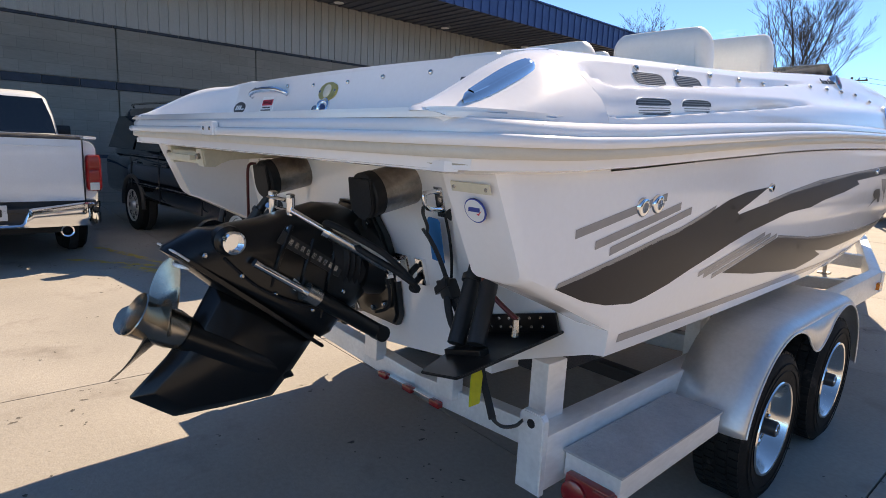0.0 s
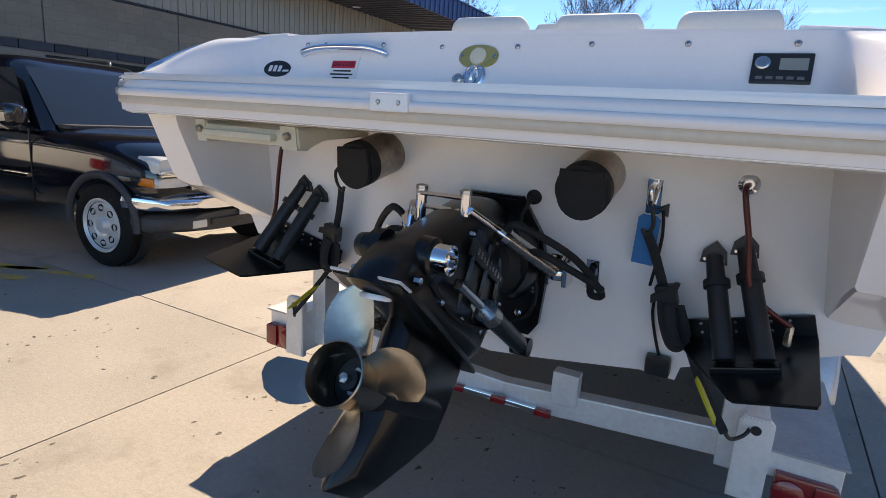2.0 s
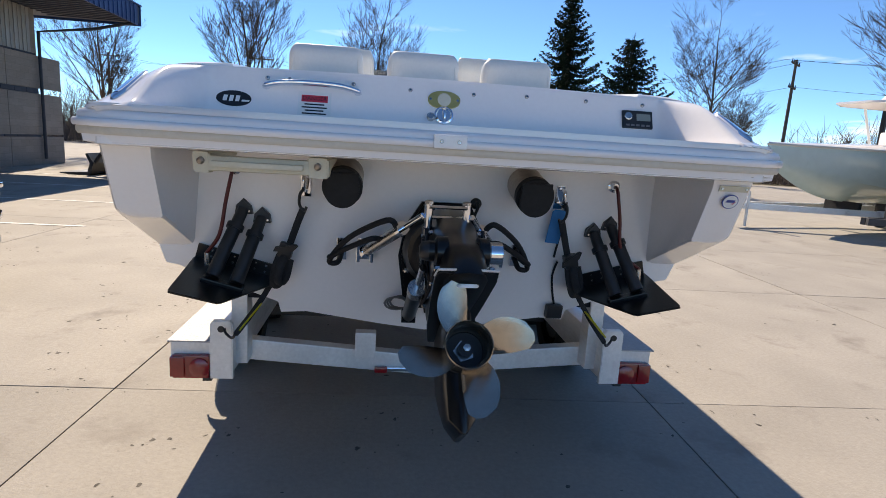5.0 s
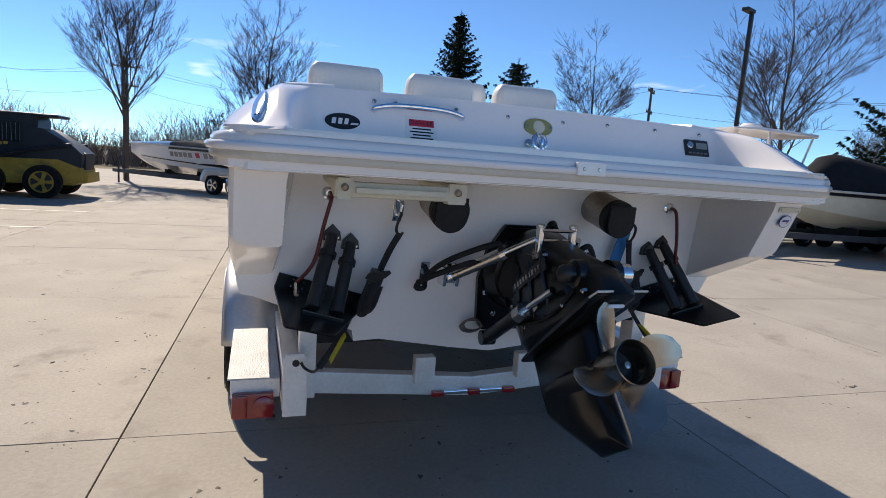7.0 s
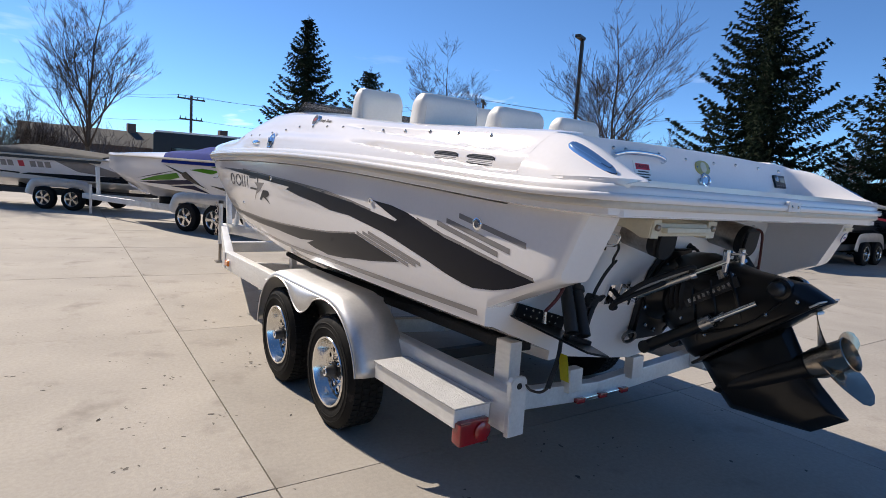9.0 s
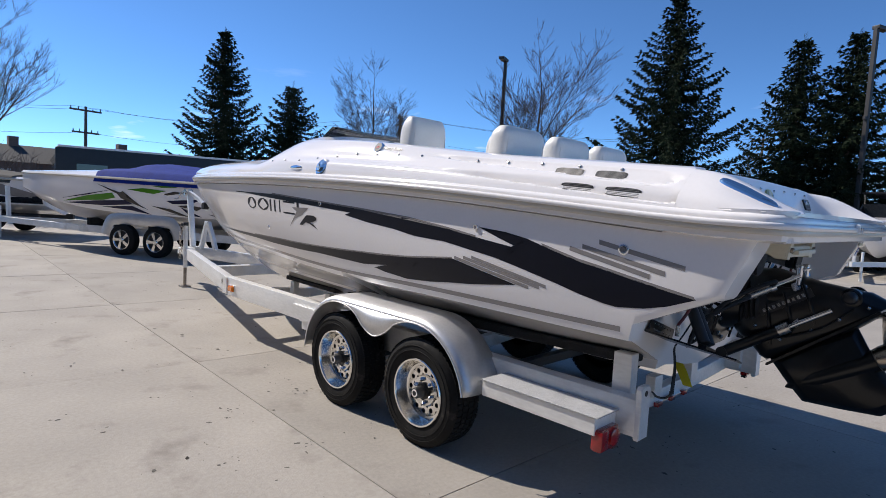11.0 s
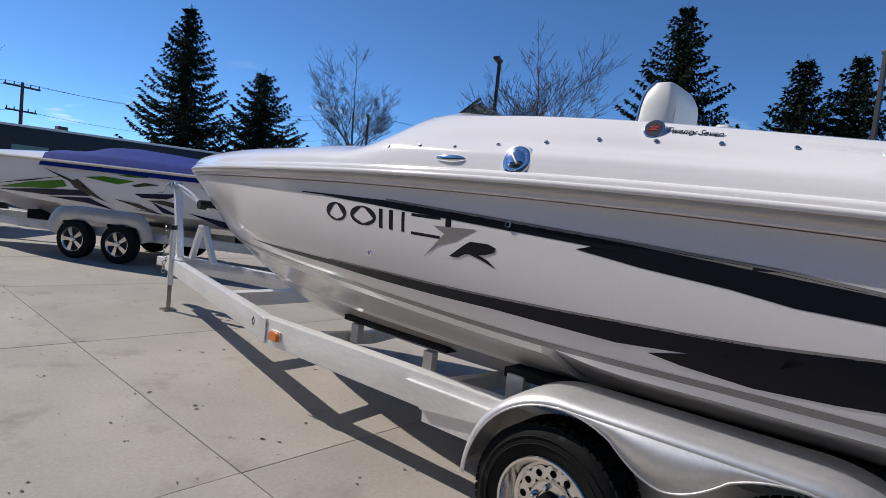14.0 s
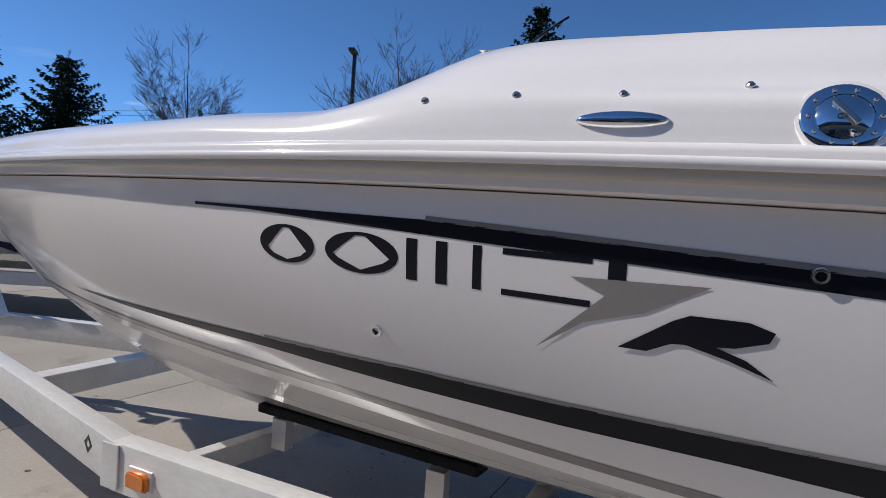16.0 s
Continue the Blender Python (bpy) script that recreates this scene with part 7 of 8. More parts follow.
def loader():
    DARKGREY = material("dark_machine_paint", (0.022, 0.026, 0.032), 0.45, vary=0.2)
    YEL = material("faded_yellow_paint", (0.46, 0.30, 0.04), 0.5, vary=0.2, stain=(0.2, 0.14, 0.05), stain_at=(0.55, 0.75))
    m = empty("skid_steer_loader", (-6.78, 15.6, 0), 0, "dark blue and yellow skid-steer loader parked on the apron", "loader")
    body = part("lower_body", prism(bmesh.new(), [(-1.25, 0.35), (1.25, 0.35), (1.45, 0.5), (1.42, 0.80), (0.9, 1.0), (-1.0, 0.95), (-1.35, 0.7)], at(0, 0.72, 0) @ Matrix(((1, 0, 0, 0), (0, 0, -1, 0), (0, 1, 0, 0), (0, 0, 0, 1))), 1.44, 0.03), YEL, m, "faded yellow lower body", 40)
    part("engine_cover", prism(bmesh.new(), [(0.15, 0.95), (1.40, 0.80), (1.45, 1.15), (1.25, 1.35), (0.6, 1.75), (0.15, 1.80)], at(0, 0.66, 0) @ Matrix(((1, 0, 0, 0), (0, 0, -1, 0), (0, 1, 0, 0), (0, 0, 0, 1))), 1.32, 0.03), DARKGREY, m, "dark engine cover", 40)
    cab = part("cab", prism(bmesh.new(), [(-0.95, 0.95), (0.35, 0.95), (0.45, 1.95), (0.40, 2.05), (-0.85, 2.05), (-1.0, 1.5)], at(0, 0.52, 0) @ Matrix(((1, 0, 0, 0), (0, 0, -1, 0), (0, 1, 0, 0), (0, 0, 0, 1))), 1.04, 0.02), DARKGREY, m, "dark cab", 40)
    part("side_screen", B(-0.72, 0.05, -0.535, -0.522, 1.38, 1.88, 0.004), CAR_GLASS, cab, "meshed cab window")
    for k in range(8):
        part("screen_bar", B(-0.70 + 0.095 * k, -0.69 + 0.095 * k, -0.542, -0.535, 1.4, 1.86), STEEL, cab)
    part("roof_pod", B(-0.8, 0.9, -0.5, 0.5, 2.05, 2.13, 0.03), DARKGREY, cab)
    for s in (-1, 1):
        part("lift_arm", sweep(bmesh.new(), [(1.25, s * 0.74, 1.40), (0.4, s * 0.74, 1.22), (-0.7, s * 0.74, 0.95), (-1.30, s * 0.74, 0.62), (-1.55, s * 0.74, 0.25)], 0.07, 0.05, 8, False), DARKGREY, m, "lift arm", 40)
        for x in (-0.62, 0.62):
            road_wheel(m, x, s * 0.98, 0.42, 0.28, s, 5, YEL)
    for k in range(7):
        part("name_bar", B(-0.95 + 0.12 * k, -0.86 + 0.12 * k, -0.752, -0.745, 1.20 + 0.018 * k, 1.27 + 0.018 * k), YEL, m)
    part("rear_grille", B(1.38, 1.47, -0.4, 0.4, 0.75, 1.2, 0.01), INK, m)
    part("rear_bumper", B(1.35, 1.55, -0.6, 0.6, 0.42, 0.7, 0.02), YEL, m, "yellow counterweight", 40)
    part("bucket", prism(bmesh.new(), [(-2.35, 0.03), (-1.55, 0.03), (-1.45, 0.35), (-1.6, 0.62), (-1.66, 0.60), (-1.55, 0.35), (-1.62, 0.10), (-2.35, 0.06)], at(0, 0.9, 0) @ Matrix(((1, 0, 0, 0), (0, 0, -1, 0), (0, 1, 0, 0), (0, 0, 0, 1))), 1.8), DARKGREY, m, "steel bucket")


loader()

# ---- other boats on their trailers ----
GREEN = material("green_graphic", (0.07, 0.24, 0.015), 0.25, coat=0.1, vary=0.08, bump=0)
NAVY = material("navy_graphic", (0.010, 0.011, 0.045), 0.25, coat=0.1, vary=0.1, bump=0)
GREY_G = material("grey_graphic", (0.24, 0.22, 0.21), 0.25, coat=0.6, vary=0.1, bump=0)
BLACK_GEL = material("black_gelcoat", (0.012, 0.012, 0.014), 0.12, coat=0.8, vary=0.1, bump=0)
SEAFOAM = material("pale_seafoam_gelcoat", (0.46, 0.58, 0.56), 0.2, coat=0.6, vary=0.04, bump=0)
BLUE_CANVAS = material("blue_canvas", (0.014, 0.036, 0.23), 0.85, vary=0.15, bump=0.3, bump_scale=30)
BLACK_CANVAS = material("black_canvas", (0.016, 0.016, 0.018), 0.75, vary=0.2, bump=0.4, bump_scale=12)
GREY_CANVAS = material("grey_canvas", (0.10, 0.095, 0.085), 0.85, vary=0.15, bump=0.3, bump_scale=20)
for m in (BLUE_CANVAS, BLACK_CANVAS, GREY_CANVAS, TYRE, GREEN, NAVY, BLACK_GEL):
    m.node_tree.nodes["Principled BSDF"].inputs["Specular IOR Level"].default_value = 0.12


def far_boat(label, place, turn, L, Bm, hull=GEL, lower=None, deck=GEL, cover=None, cover_span=(0.15, 0.6), cover_h=0.42, z0=0.62, depth=0.98, marks=(), wheels_at=0.34, metal=ALU):
    """A boat on a tandem trailer, bow along +x, with the middle of its length at the origin."""
    b = empty("trailered_boat", (*place, 0), turn, label, "boat", "boats parked round the lot")
    xs = [-L / 2 + L * k / 30 for k in range(31)]

    def sec(x):
        f = (x + L / 2) / L
        w = Bm / 2 * (1 - max(0.0, (f - 0.45) / 0.55) ** 2.2)
        zs = z0 + depth + 0.10 * f
        zk = z0 + 0.75 * depth * max(0.0, (f - 0.70) / 0.30) ** 2.0
        zc = z0 + 0.30 * depth + 0.45 * depth * max(0.0, (f - 0.5) / 0.5) ** 1.8
        return max(w, 0.015), zs, zc, min(zk, zc - 0.02)

    def deck_h(f):
        return 0.07 + 0.13 * math.sin(math.pi * min(f * 1.05, 1)) + 0.05 * max(0, 1 - abs(f - 0.45) / 0.30)

    def hx(x, z):
        w, zs, zc, zk = sec(x)
        u = min(max((z - zc) / (zs - zc), 0), 1)
        return w * (0.84 + 0.16 * (1 - (1 - u) ** 2))
    bm = bmesh.new()
    rows = []
    for x in xs:
        w, zs, zc, zk = sec(x)
        side = [(x, hx(x, zs + (zc - zs) * k / 6), zs + (zc - zs) * k / 6) for k in range(7)]
        half = side + [(x, w * 0.45, (zc + zk) / 2), (x, 0, zk)]
        rows.append(half + [(x, -y, z) for x, y, z in half[::-1][1:]])
    vs = grid_mesh(bm, rows)
    bm.faces.new(vs[0])
    hull_ob = part("hull", bm, hull, b, "", 35)
    bm = bmesh.new()
    rows = []
    for x in xs:
        w, zs, zc, zk = sec(x)
        f = (x + L / 2) / L
        h = deck_h(f)
        rows.append([(x, w * 1.02 * c, zs + h * math.sqrt(max(0, 1 - abs(c) ** 2.6))) for c in np.linspace(-1, 1, 13)])
    vs = grid_mesh(bm, rows)
    bm.faces.new(vs[0])
    part("deck", bm, deck, b, "", 40)
    for s in (-1, 1):
        part("rub_rail", sweep(bmesh.new(), [(x, s * sec(x)[0] * 1.015, sec(x)[1] + 0.01) for x in xs], 0.03, seg=6, soft=False), RUB, b, "", 50)
        for name, mat, outline in marks:
            bm = bmesh.new()
            bm.faces.new([bm.verts.new((x * L, 0, z0 + zf * depth)) for x, zf in outline])
            bmesh.ops.triangulate(bm, faces=bm.faces[:])
            x0 = min(p[0] for p in outline) * L
            x1 = max(p[0] for p in outline) * L
            for k in range(1, int((x1 - x0) / 0.2) + 1):
                bmesh.ops.bisect_plane(bm, geom=bm.verts[:] + bm.edges[:] + bm.faces[:], plane_co=(x0 + 0.2 * k, 0, 0), plane_no=(1, 0, 0))
            for k in range(1, 8):
                bmesh.ops.bisect_plane(bm, geom=bm.verts[:] + bm.edges[:] + bm.faces[:], plane_co=(0, 0, z0 + depth * k / 8), plane_no=(0, 0, 1))
            for v in bm.verts:
                v.co.y = s * (hx(v.co.x, v.co.z) + 0.008)
            part(name, bm, mat, hull_ob)
    if cover:
        bm = bmesh.new()
        rows = []
        n = 18
        for k in range(n + 1):
            f = cover_span[0] + (cover_span[1] - cover_span[0]) * k / n
            x = -L / 2 + L * f
            w, zs, zc, zk = sec(x)
            t = k / n
            peak = cover_h * (math.sin(math.pi * min(t * 1.25, 1)) ** 0.7 if t < 0.8 else 0.0)
            rise = min(t / 0.8, 1.0) if t < 0.8 else max(0.0, (1 - t) / 0.2)
            peak = 0.05 + cover_h * (0.35 + 0.65 * rise) * min(1.0, 6 * (1 - t))
            top = deck_h(f)
            rows.append([(x, w * 1.045 * c, max(zs + 0.02 + peak * (1 - abs(c) ** 1.7) + 0.02 * math.sin(9 * c + 5 * t), zs + 0.035 + top * math.sqrt(max(0, 1 - abs(c) ** 2.6))) if abs(c) < 0.95 else zs - 0.09) for c in np.linspace(-1, 1, 21)])
        grid_mesh(bm, rows)
        part("cover", bm, cover, b, "stretched canvas cover", 60)
    # trailer
    part("trailer_frame", beam((-L / 2 + 0.2, 0.85, 0.5), (L * 0.18, 0.85, 0.5), 0.09, 0.16), metal, b, "aluminium trailer rail")
    part("trailer_frame", beam((-L / 2 + 0.2, -0.85, 0.5), (L * 0.18, -0.85, 0.5), 0.09, 0.16), metal, b)
    for s in (-1, 1):
        part("trailer_tongue", beam((L * 0.18, s * 0.85, 0.5), (L * 0.62, s * 0.05, 0.5), 0.09, 0.14), metal, b)
    part("trailer_jack", C((L * 0.56, 0.2, 0.03), (L * 0.56, 0.2, 0.85), 0.035), metal, b)
    part("winch_post", beam((L * 0.555, 0, 0.55), (L * 0.56, 0, 1.35), 0.08, 0.08), metal, b)
    for x in (-L * 0.3, 0, L * 0.2):
        part("bunk_post", B(x - 0.04, x + 0.04, -0.5, 0.5, 0.42, 0.72), CARPET, b)
    for s in (-1, 1):
        for x in (-0.44, 0.44):
            road_wheel(b, -L / 2 + L * wheels_at + x, s * 1.12, 0.335, 0.2, s, 5, WHEEL)
        cx = -L / 2 + L * wheels_at
        pts = [(cx - 0.95, s * 1.03, 0.42), (cx - 0.85, s * 1.03, 0.68), (cx - 0.6, s * 1.03, 0.78), (cx + 0.6, s * 1.03, 0.78), (cx + 0.85, s * 1.03, 0.68), (cx + 0.95, s * 1.03, 0.42)]
        part("fender", sweep(bmesh.new(), pts, 0.125, 0.02, 8, True, up=(0, 1, 0)), ALU_BRIGHT, b, "aluminium fender", 50)
    return b


# white boat with dark quarter panel, broadside on beyond the loader
school = [("graphic", GREY_G, [(-0.32, 0.98), (-0.20, 0.98), (-0.30, 0.62), (-0.44, 0.50), (-0.49, 0.50), (-0.49, 0.60)]),
          ("graphic", BLACK_GEL, [(-0.495, 0.58), (-0.44, 0.52), (-0.10, 0.50), (-0.06, 0.45), (-0.36, 0.34), (-0.495, 0.34)]),
          ("graphic", BLACK_GEL, [(-0.06, 0.50), (0.36, 0.66), (0.36, 0.62), (-0.06, 0.45)])]
for k, x in enumerate((-0.180, -0.150, -0.120, -0.072, -0.028, 0.001, 0.030, 0.059, 0.088)):
    school.append(("lettering_bar", LABEL_RED if k == 3 else GREY_G, [(x - 0.013, 0.87), (x + 0.010, 0.87), (x + 0.006, 0.69), (x - 0.017, 0.69)]))
far_boat("white speedboat with dark quarter panels and grey cover", (-2.72, 20.55), 141, 7.6, 2.25, cover=GREY_CANVAS, cover_span=(0.1, 0.60), cover_h=0.30, marks=school, z0=0.58, depth=0.92, wheels_at=0.28, metal=GREY_TRIM)
# white boat with green and navy flames, blue canvas
flames = [("graphic", m, o) for m, o in (
    (GREEN, [(0.249, 0.482), (0.136, 0.648), (0.045, 0.743), (0.037, 0.638), (0.078, 0.572)]), (NAVY, [(0.263, 0.53), (0.039, 0.813), (0.136, 0.665)]),
    (NAVY, [(0.245, 0.448), (0.088, 0.556), (0.007, 0.594), (-0.017, 0.512), (0.087, 0.445)]), (BLACK_GEL, [(0.094, 0.93), (0.023, 0.765), (-0.058, 0.405), (-0.025, 0.519), (0.033, 0.741)]),
    (NAVY, [(0.093, 0.418), (-0.011, 0.477), (-0.064, 0.301), (0.0, 0.38)]), (GREEN, [(-0.006, 0.836), (-0.054, 0.88), (-0.121, 0.844), (-0.083, 0.764)]),
    (BLACK_GEL, [(0.029, 0.732), (0.009, 0.791), (0.002, 0.621), (-0.046, 0.439), (0.019, 0.629)]), (BLACK_GEL, [(-0.113, 0.774), (-0.143, 0.84), (-0.176, 0.822), (-0.122, 0.75)]),
    (NAVY, [(-0.117, 0.635), (-0.22, 0.707), (-0.189, 0.597), (-0.134, 0.575)]), (BLACK_GEL, [(-0.068, 0.509), (-0.124, 0.459), (-0.175, 0.308), (-0.136, 0.361)]),
    (BLACK_GEL, [(-0.103, 0.365), (-0.147, 0.349), (-0.169, 0.316)]), (BLACK_GEL, [(-0.145, 0.541), (-0.201, 0.458), (-0.221, 0.539), (-0.178, 0.567)]),
    (NAVY, [(-0.154, 0.526), (-0.21, 0.324), (-0.174, 0.35)]), (GREEN, [(-0.081, 0.93), (-0.141, 0.97), (-0.155, 0.93), (-0.109, 0.91)]),
    (GREEN, [(-0.26, 0.86), (-0.36, 0.80), (-0.40, 0.62), (-0.33, 0.70)]), (NAVY, [(-0.25, 0.62), (-0.36, 0.52), (-0.44, 0.30), (-0.36, 0.36)]),
    (BLACK_GEL, [(-0.30, 0.90), (-0.42, 0.78), (-0.47, 0.55), (-0.41, 0.66)]), (NAVY, [(-0.23, 0.40), (-0.32, 0.30), (-0.38, 0.16), (-0.30, 0.22)]))]
far_boat("white speedboat with green and navy flame graphics and a blue cover", (1.25, 13.05), 120.7, 8.6, 2.45, cover=BLUE_CANVAS, cover_span=(0.12, 0.60), cover_h=0.37, marks=flames, wheels_at=0.47)
# row of boats along the far side, bows towards the apron
far_boat("boat wrapped in a black canvas cover, on a trailer", (13.9, 7.9), 181, 7.4, 2.2, hull=CREAM, cover=BLACK_CANVAS, cover_span=(0.02, 0.97), cover_h=0.85, z0=0.66, depth=0.80, metal=GREY_TRIM)
far_boat("black, white and red bowrider on a trailer", (15.6, 5.4), 179, 7.0, 2.2, hull=BLACK_GEL, metal=GREY_TRIM, marks=[("graphic", GEL, [(-0.2, 0.95), (0.30, 0.95), (0.12, 0.68), (-0.05, 0.75)]), ("graphic", LABEL_RED, [(-0.4, 0.70), (0.34, 0.90), (0.34, 0.86), (-0.4, 0.62)])])
bim = far_boat("white and blue runabout with a black bimini top", (19.5, 1.6), 174, 6.8, 2.35, marks=[("graphic", NAVY, [(-0.49, 0.95), (0.38, 0.98), (0.2, 0.68), (-0.49, 0.6)])])
part("bimini_top", sweep(bmesh.new(), [(-2.2, 0, 2.60), (-1.2, 0, 2.74), (0.2, 0, 2.66)], 1.0, 0.03, 12, up=(0, 0, 1)), BLACK_CANVAS, bim, "black bimini top", 50)
for s in (-1, 1):
    for x0, x1 in ((-1.9, -1.0), (-0.2, -0.9)):
        part("bimini_pole", C((x0, s * 0.95, 2.62), (x1, s * 1.05, 1.75), 0.015, None, 8), STEEL, bim)
    part("windscreen", prism(bmesh.new(), [(0.2, 1.85), (0.9, 1.85), (0.35, 2.25)], at(0, s * 0.85, 0) @ Matrix(((1, 0, 0, 0), (0, 0, 1, 0), (0, 1, 0, 0), (0, 0, 0, 1))), 0.02), CAR_GLASS, bim)
part("windscreen_front", box(bmesh.new(), 0.3, 0.32, -0.85, 0.85, 1.85, 2.3, 0.004), CAR_GLASS, bim)
con = far_boat("pale seafoam centre console boat with a white hardtop", (12.6, 10.5), 183, 7.6, 2.4, hull=SEAFOAM, z0=0.7, depth=1.15)
top = part("hardtop", loft(bmesh.new(), [(-1.3, 0.6, 3.00, 3.06, 6), (-1.0, 0.85, 2.99, 3.09, 6), (1.3, 0.85, 3.01, 3.11, 6), (1.75, 0.5, 3.03, 3.08, 6)]), GEL, con, "white fibreglass hardtop", 40)
part("radar_dome", lathe(bmesh.new(), (0.6, 0, 3.10), (0, 0, 1), [(0, 0.28), (0.10, 0.29), (0.17, 0.23), (0.19, 0.02)], 24), GEL, top, "white radar dome", 40)
for s in (-1, 1):
    for x0, x1 in ((-1.0, -0.7), (0.7, 0.4)):
        part("top_pole", C((x0, s * 0.7, 3.02), (x1, s * 0.6, 1.95), 0.03, None, 8), LABEL_WHITE, top)
part("console", B(-0.7, 0.4, -0.45, 0.45, 1.9, 2.45, 0.06), GEL, con, "white console", 40)

# ---- trees, poles and the distance ----
NEEDLE = material("dark_spruce_needles", (0.013, 0.021, 0.010), 0.85, vary=0.35, scale=1.2, fine=9, bump=0, island=0.45)
BARK = material("grey_brown_bark", (0.115, 0.09, 0.07), 0.9, vary=0.25, bump=0.5, bump_scale=30)
TWIG = material("brown_winter_twigs", (0.085, 0.064, 0.052), 0.9, vary=0.2, bump=0, island=0.25)
BRUSH = material("winter_brush_twigs", (0.17, 0.14, 0.125), 0.95, vary=0.25, bump=0, island=0.35)
for m in (NEEDLE, BARK, TWIG, BRUSH):
    m.node_tree.nodes["Principled BSDF"].inputs["Specular IOR Level"].default_value = 0.1
POLE = material("dark_bronze_pole", (0.03, 0.027, 0.025), 0.5, metal=0.3, vary=0.1)
WOOD = material("weathered_pole_wood", (0.12, 0.095, 0.075), 0.9, vary=0.2, stretch=(6, 6, 0.5))


def tri(verts, faces, a, b, c):
    n = len(verts)
    verts += [a, b, c]
    faces.append((n, n + 1, n + 2))


def mesh_from(name, verts, faces, mat, parent, label=""):
    me = bpy.data.meshes.new(name)
    me.from_pydata([tuple(v) for v in verts], [], faces)
    me.materials.append(mat)
    ob = new(name, me)
    ob.parent = parent
    return tagged(ob, label)


def spruce_meshes(h, R, seed):
    """Trunk and needle mesh data of a spruce with drooping, upturned boughs."""
    rnd = random.Random(seed)
    v, f = [], []
    z = 0.35
    while z < h - 0.15:
        t = z / h
        n = max(4, int(8 * (1 - t) + 4))
        for k in range(n):
            a = 2 * math.pi * (k + rnd.random()) / n
            L = R * min(1.0, 0.78 + t * 2.0) * (1 - t) ** 0.9 * rnd.uniform(0.50, 1.12) + 0.12
            d = Vector((math.cos(a), math.sin(a), 0))
            w = Vector((-d.y, d.x, 0))
            steps = max(3, int(L / 0.13))
            for s in range(steps + 1):
                q = s / steps
                p = d * (L * q) + Vector((0, 0, z + 0.06 * L * q - 0.50 * L * q * (1 - q) - 0.12 * L * q + 0.30 * L * max(0, q - 0.62)))
                wide = 0.05 + 0.26 * L * q * (1.02 - q) + 0.16 * (1 - q)
                for m in range(10):
                    o = w * rnd.uniform(-1, 1) * wide
                    tip = (w * rnd.uniform(-0.7, 0.7) + d * rnd.uniform(0.1, 1.0) + Vector((0, 0, rnd.uniform(-0.9, 0.15)))).normalized() * rnd.uniform(0.12, 0.25)
                    r = Vector((rnd.uniform(-1, 1), rnd.uniform(-1, 1), rnd.uniform(-1, 1))) * 0.05
                    c = p + o - Vector((0, 0, abs(o.length) * 0.25))
                    tri(v, f, c + r, c - r + tip * 0.3, c + tip)
        z += rnd.uniform(0.20, 0.32) * (0.55 + 0.6 * (1 - t))
    for k in range(10):
        p = Vector((0, 0, h - 0.3 + 0.03 * k))
        sd = Vector((rnd.uniform(-1, 1), rnd.uniform(-1, 1), 1.2)).normalized() * 0.25
        tri(v, f, p, p + sd * 0.5 + Vector((0.03, 0.02, 0)), p + sd)
    return v, f


SPRUCE = {}


def spruce(x, y, h, R, seed, turn=0):
    key = seed
    tree = empty("spruce_tree", (x, y, 0), turn, "dark green spruce with drooping boughs", "tree", "spruces beyond the lot")
    if key not in SPRUCE:
        v, f = spruce_meshes(h, R, seed)
        tr = part("trunk", lathe(bmesh.new(), (0, 0, -0.05), (0, 0, 1), [(0, 0.02 * h), (0.1 * h, 0.016 * h), (h * 0.97, 0.006)], 8), BARK, tree)
        cr = mesh_from("crown", v, f, NEEDLE, tree)
        SPRUCE[key] = (tr, cr)
    else:
        for src in SPRUCE[key]:
            ob = new(src.name.split(".")[0], src.data)
            ob.parent = tree


def limb(v, f, p, q, r0, r1, n=3):
    d = (q - p)
    u, w = frame_of(d)
    b = len(v)
    for c, r in ((p, r0), (q, r1)):
        for k in range(n):
            a = 2 * math.pi * k / n
            v.append(c + (u * math.cos(a) + w * math.sin(a)) * r)
    for k in range(n):
        f.append((b + k, b + (k + 1) % n, b + n + (k + 1) % n, b + n + k))


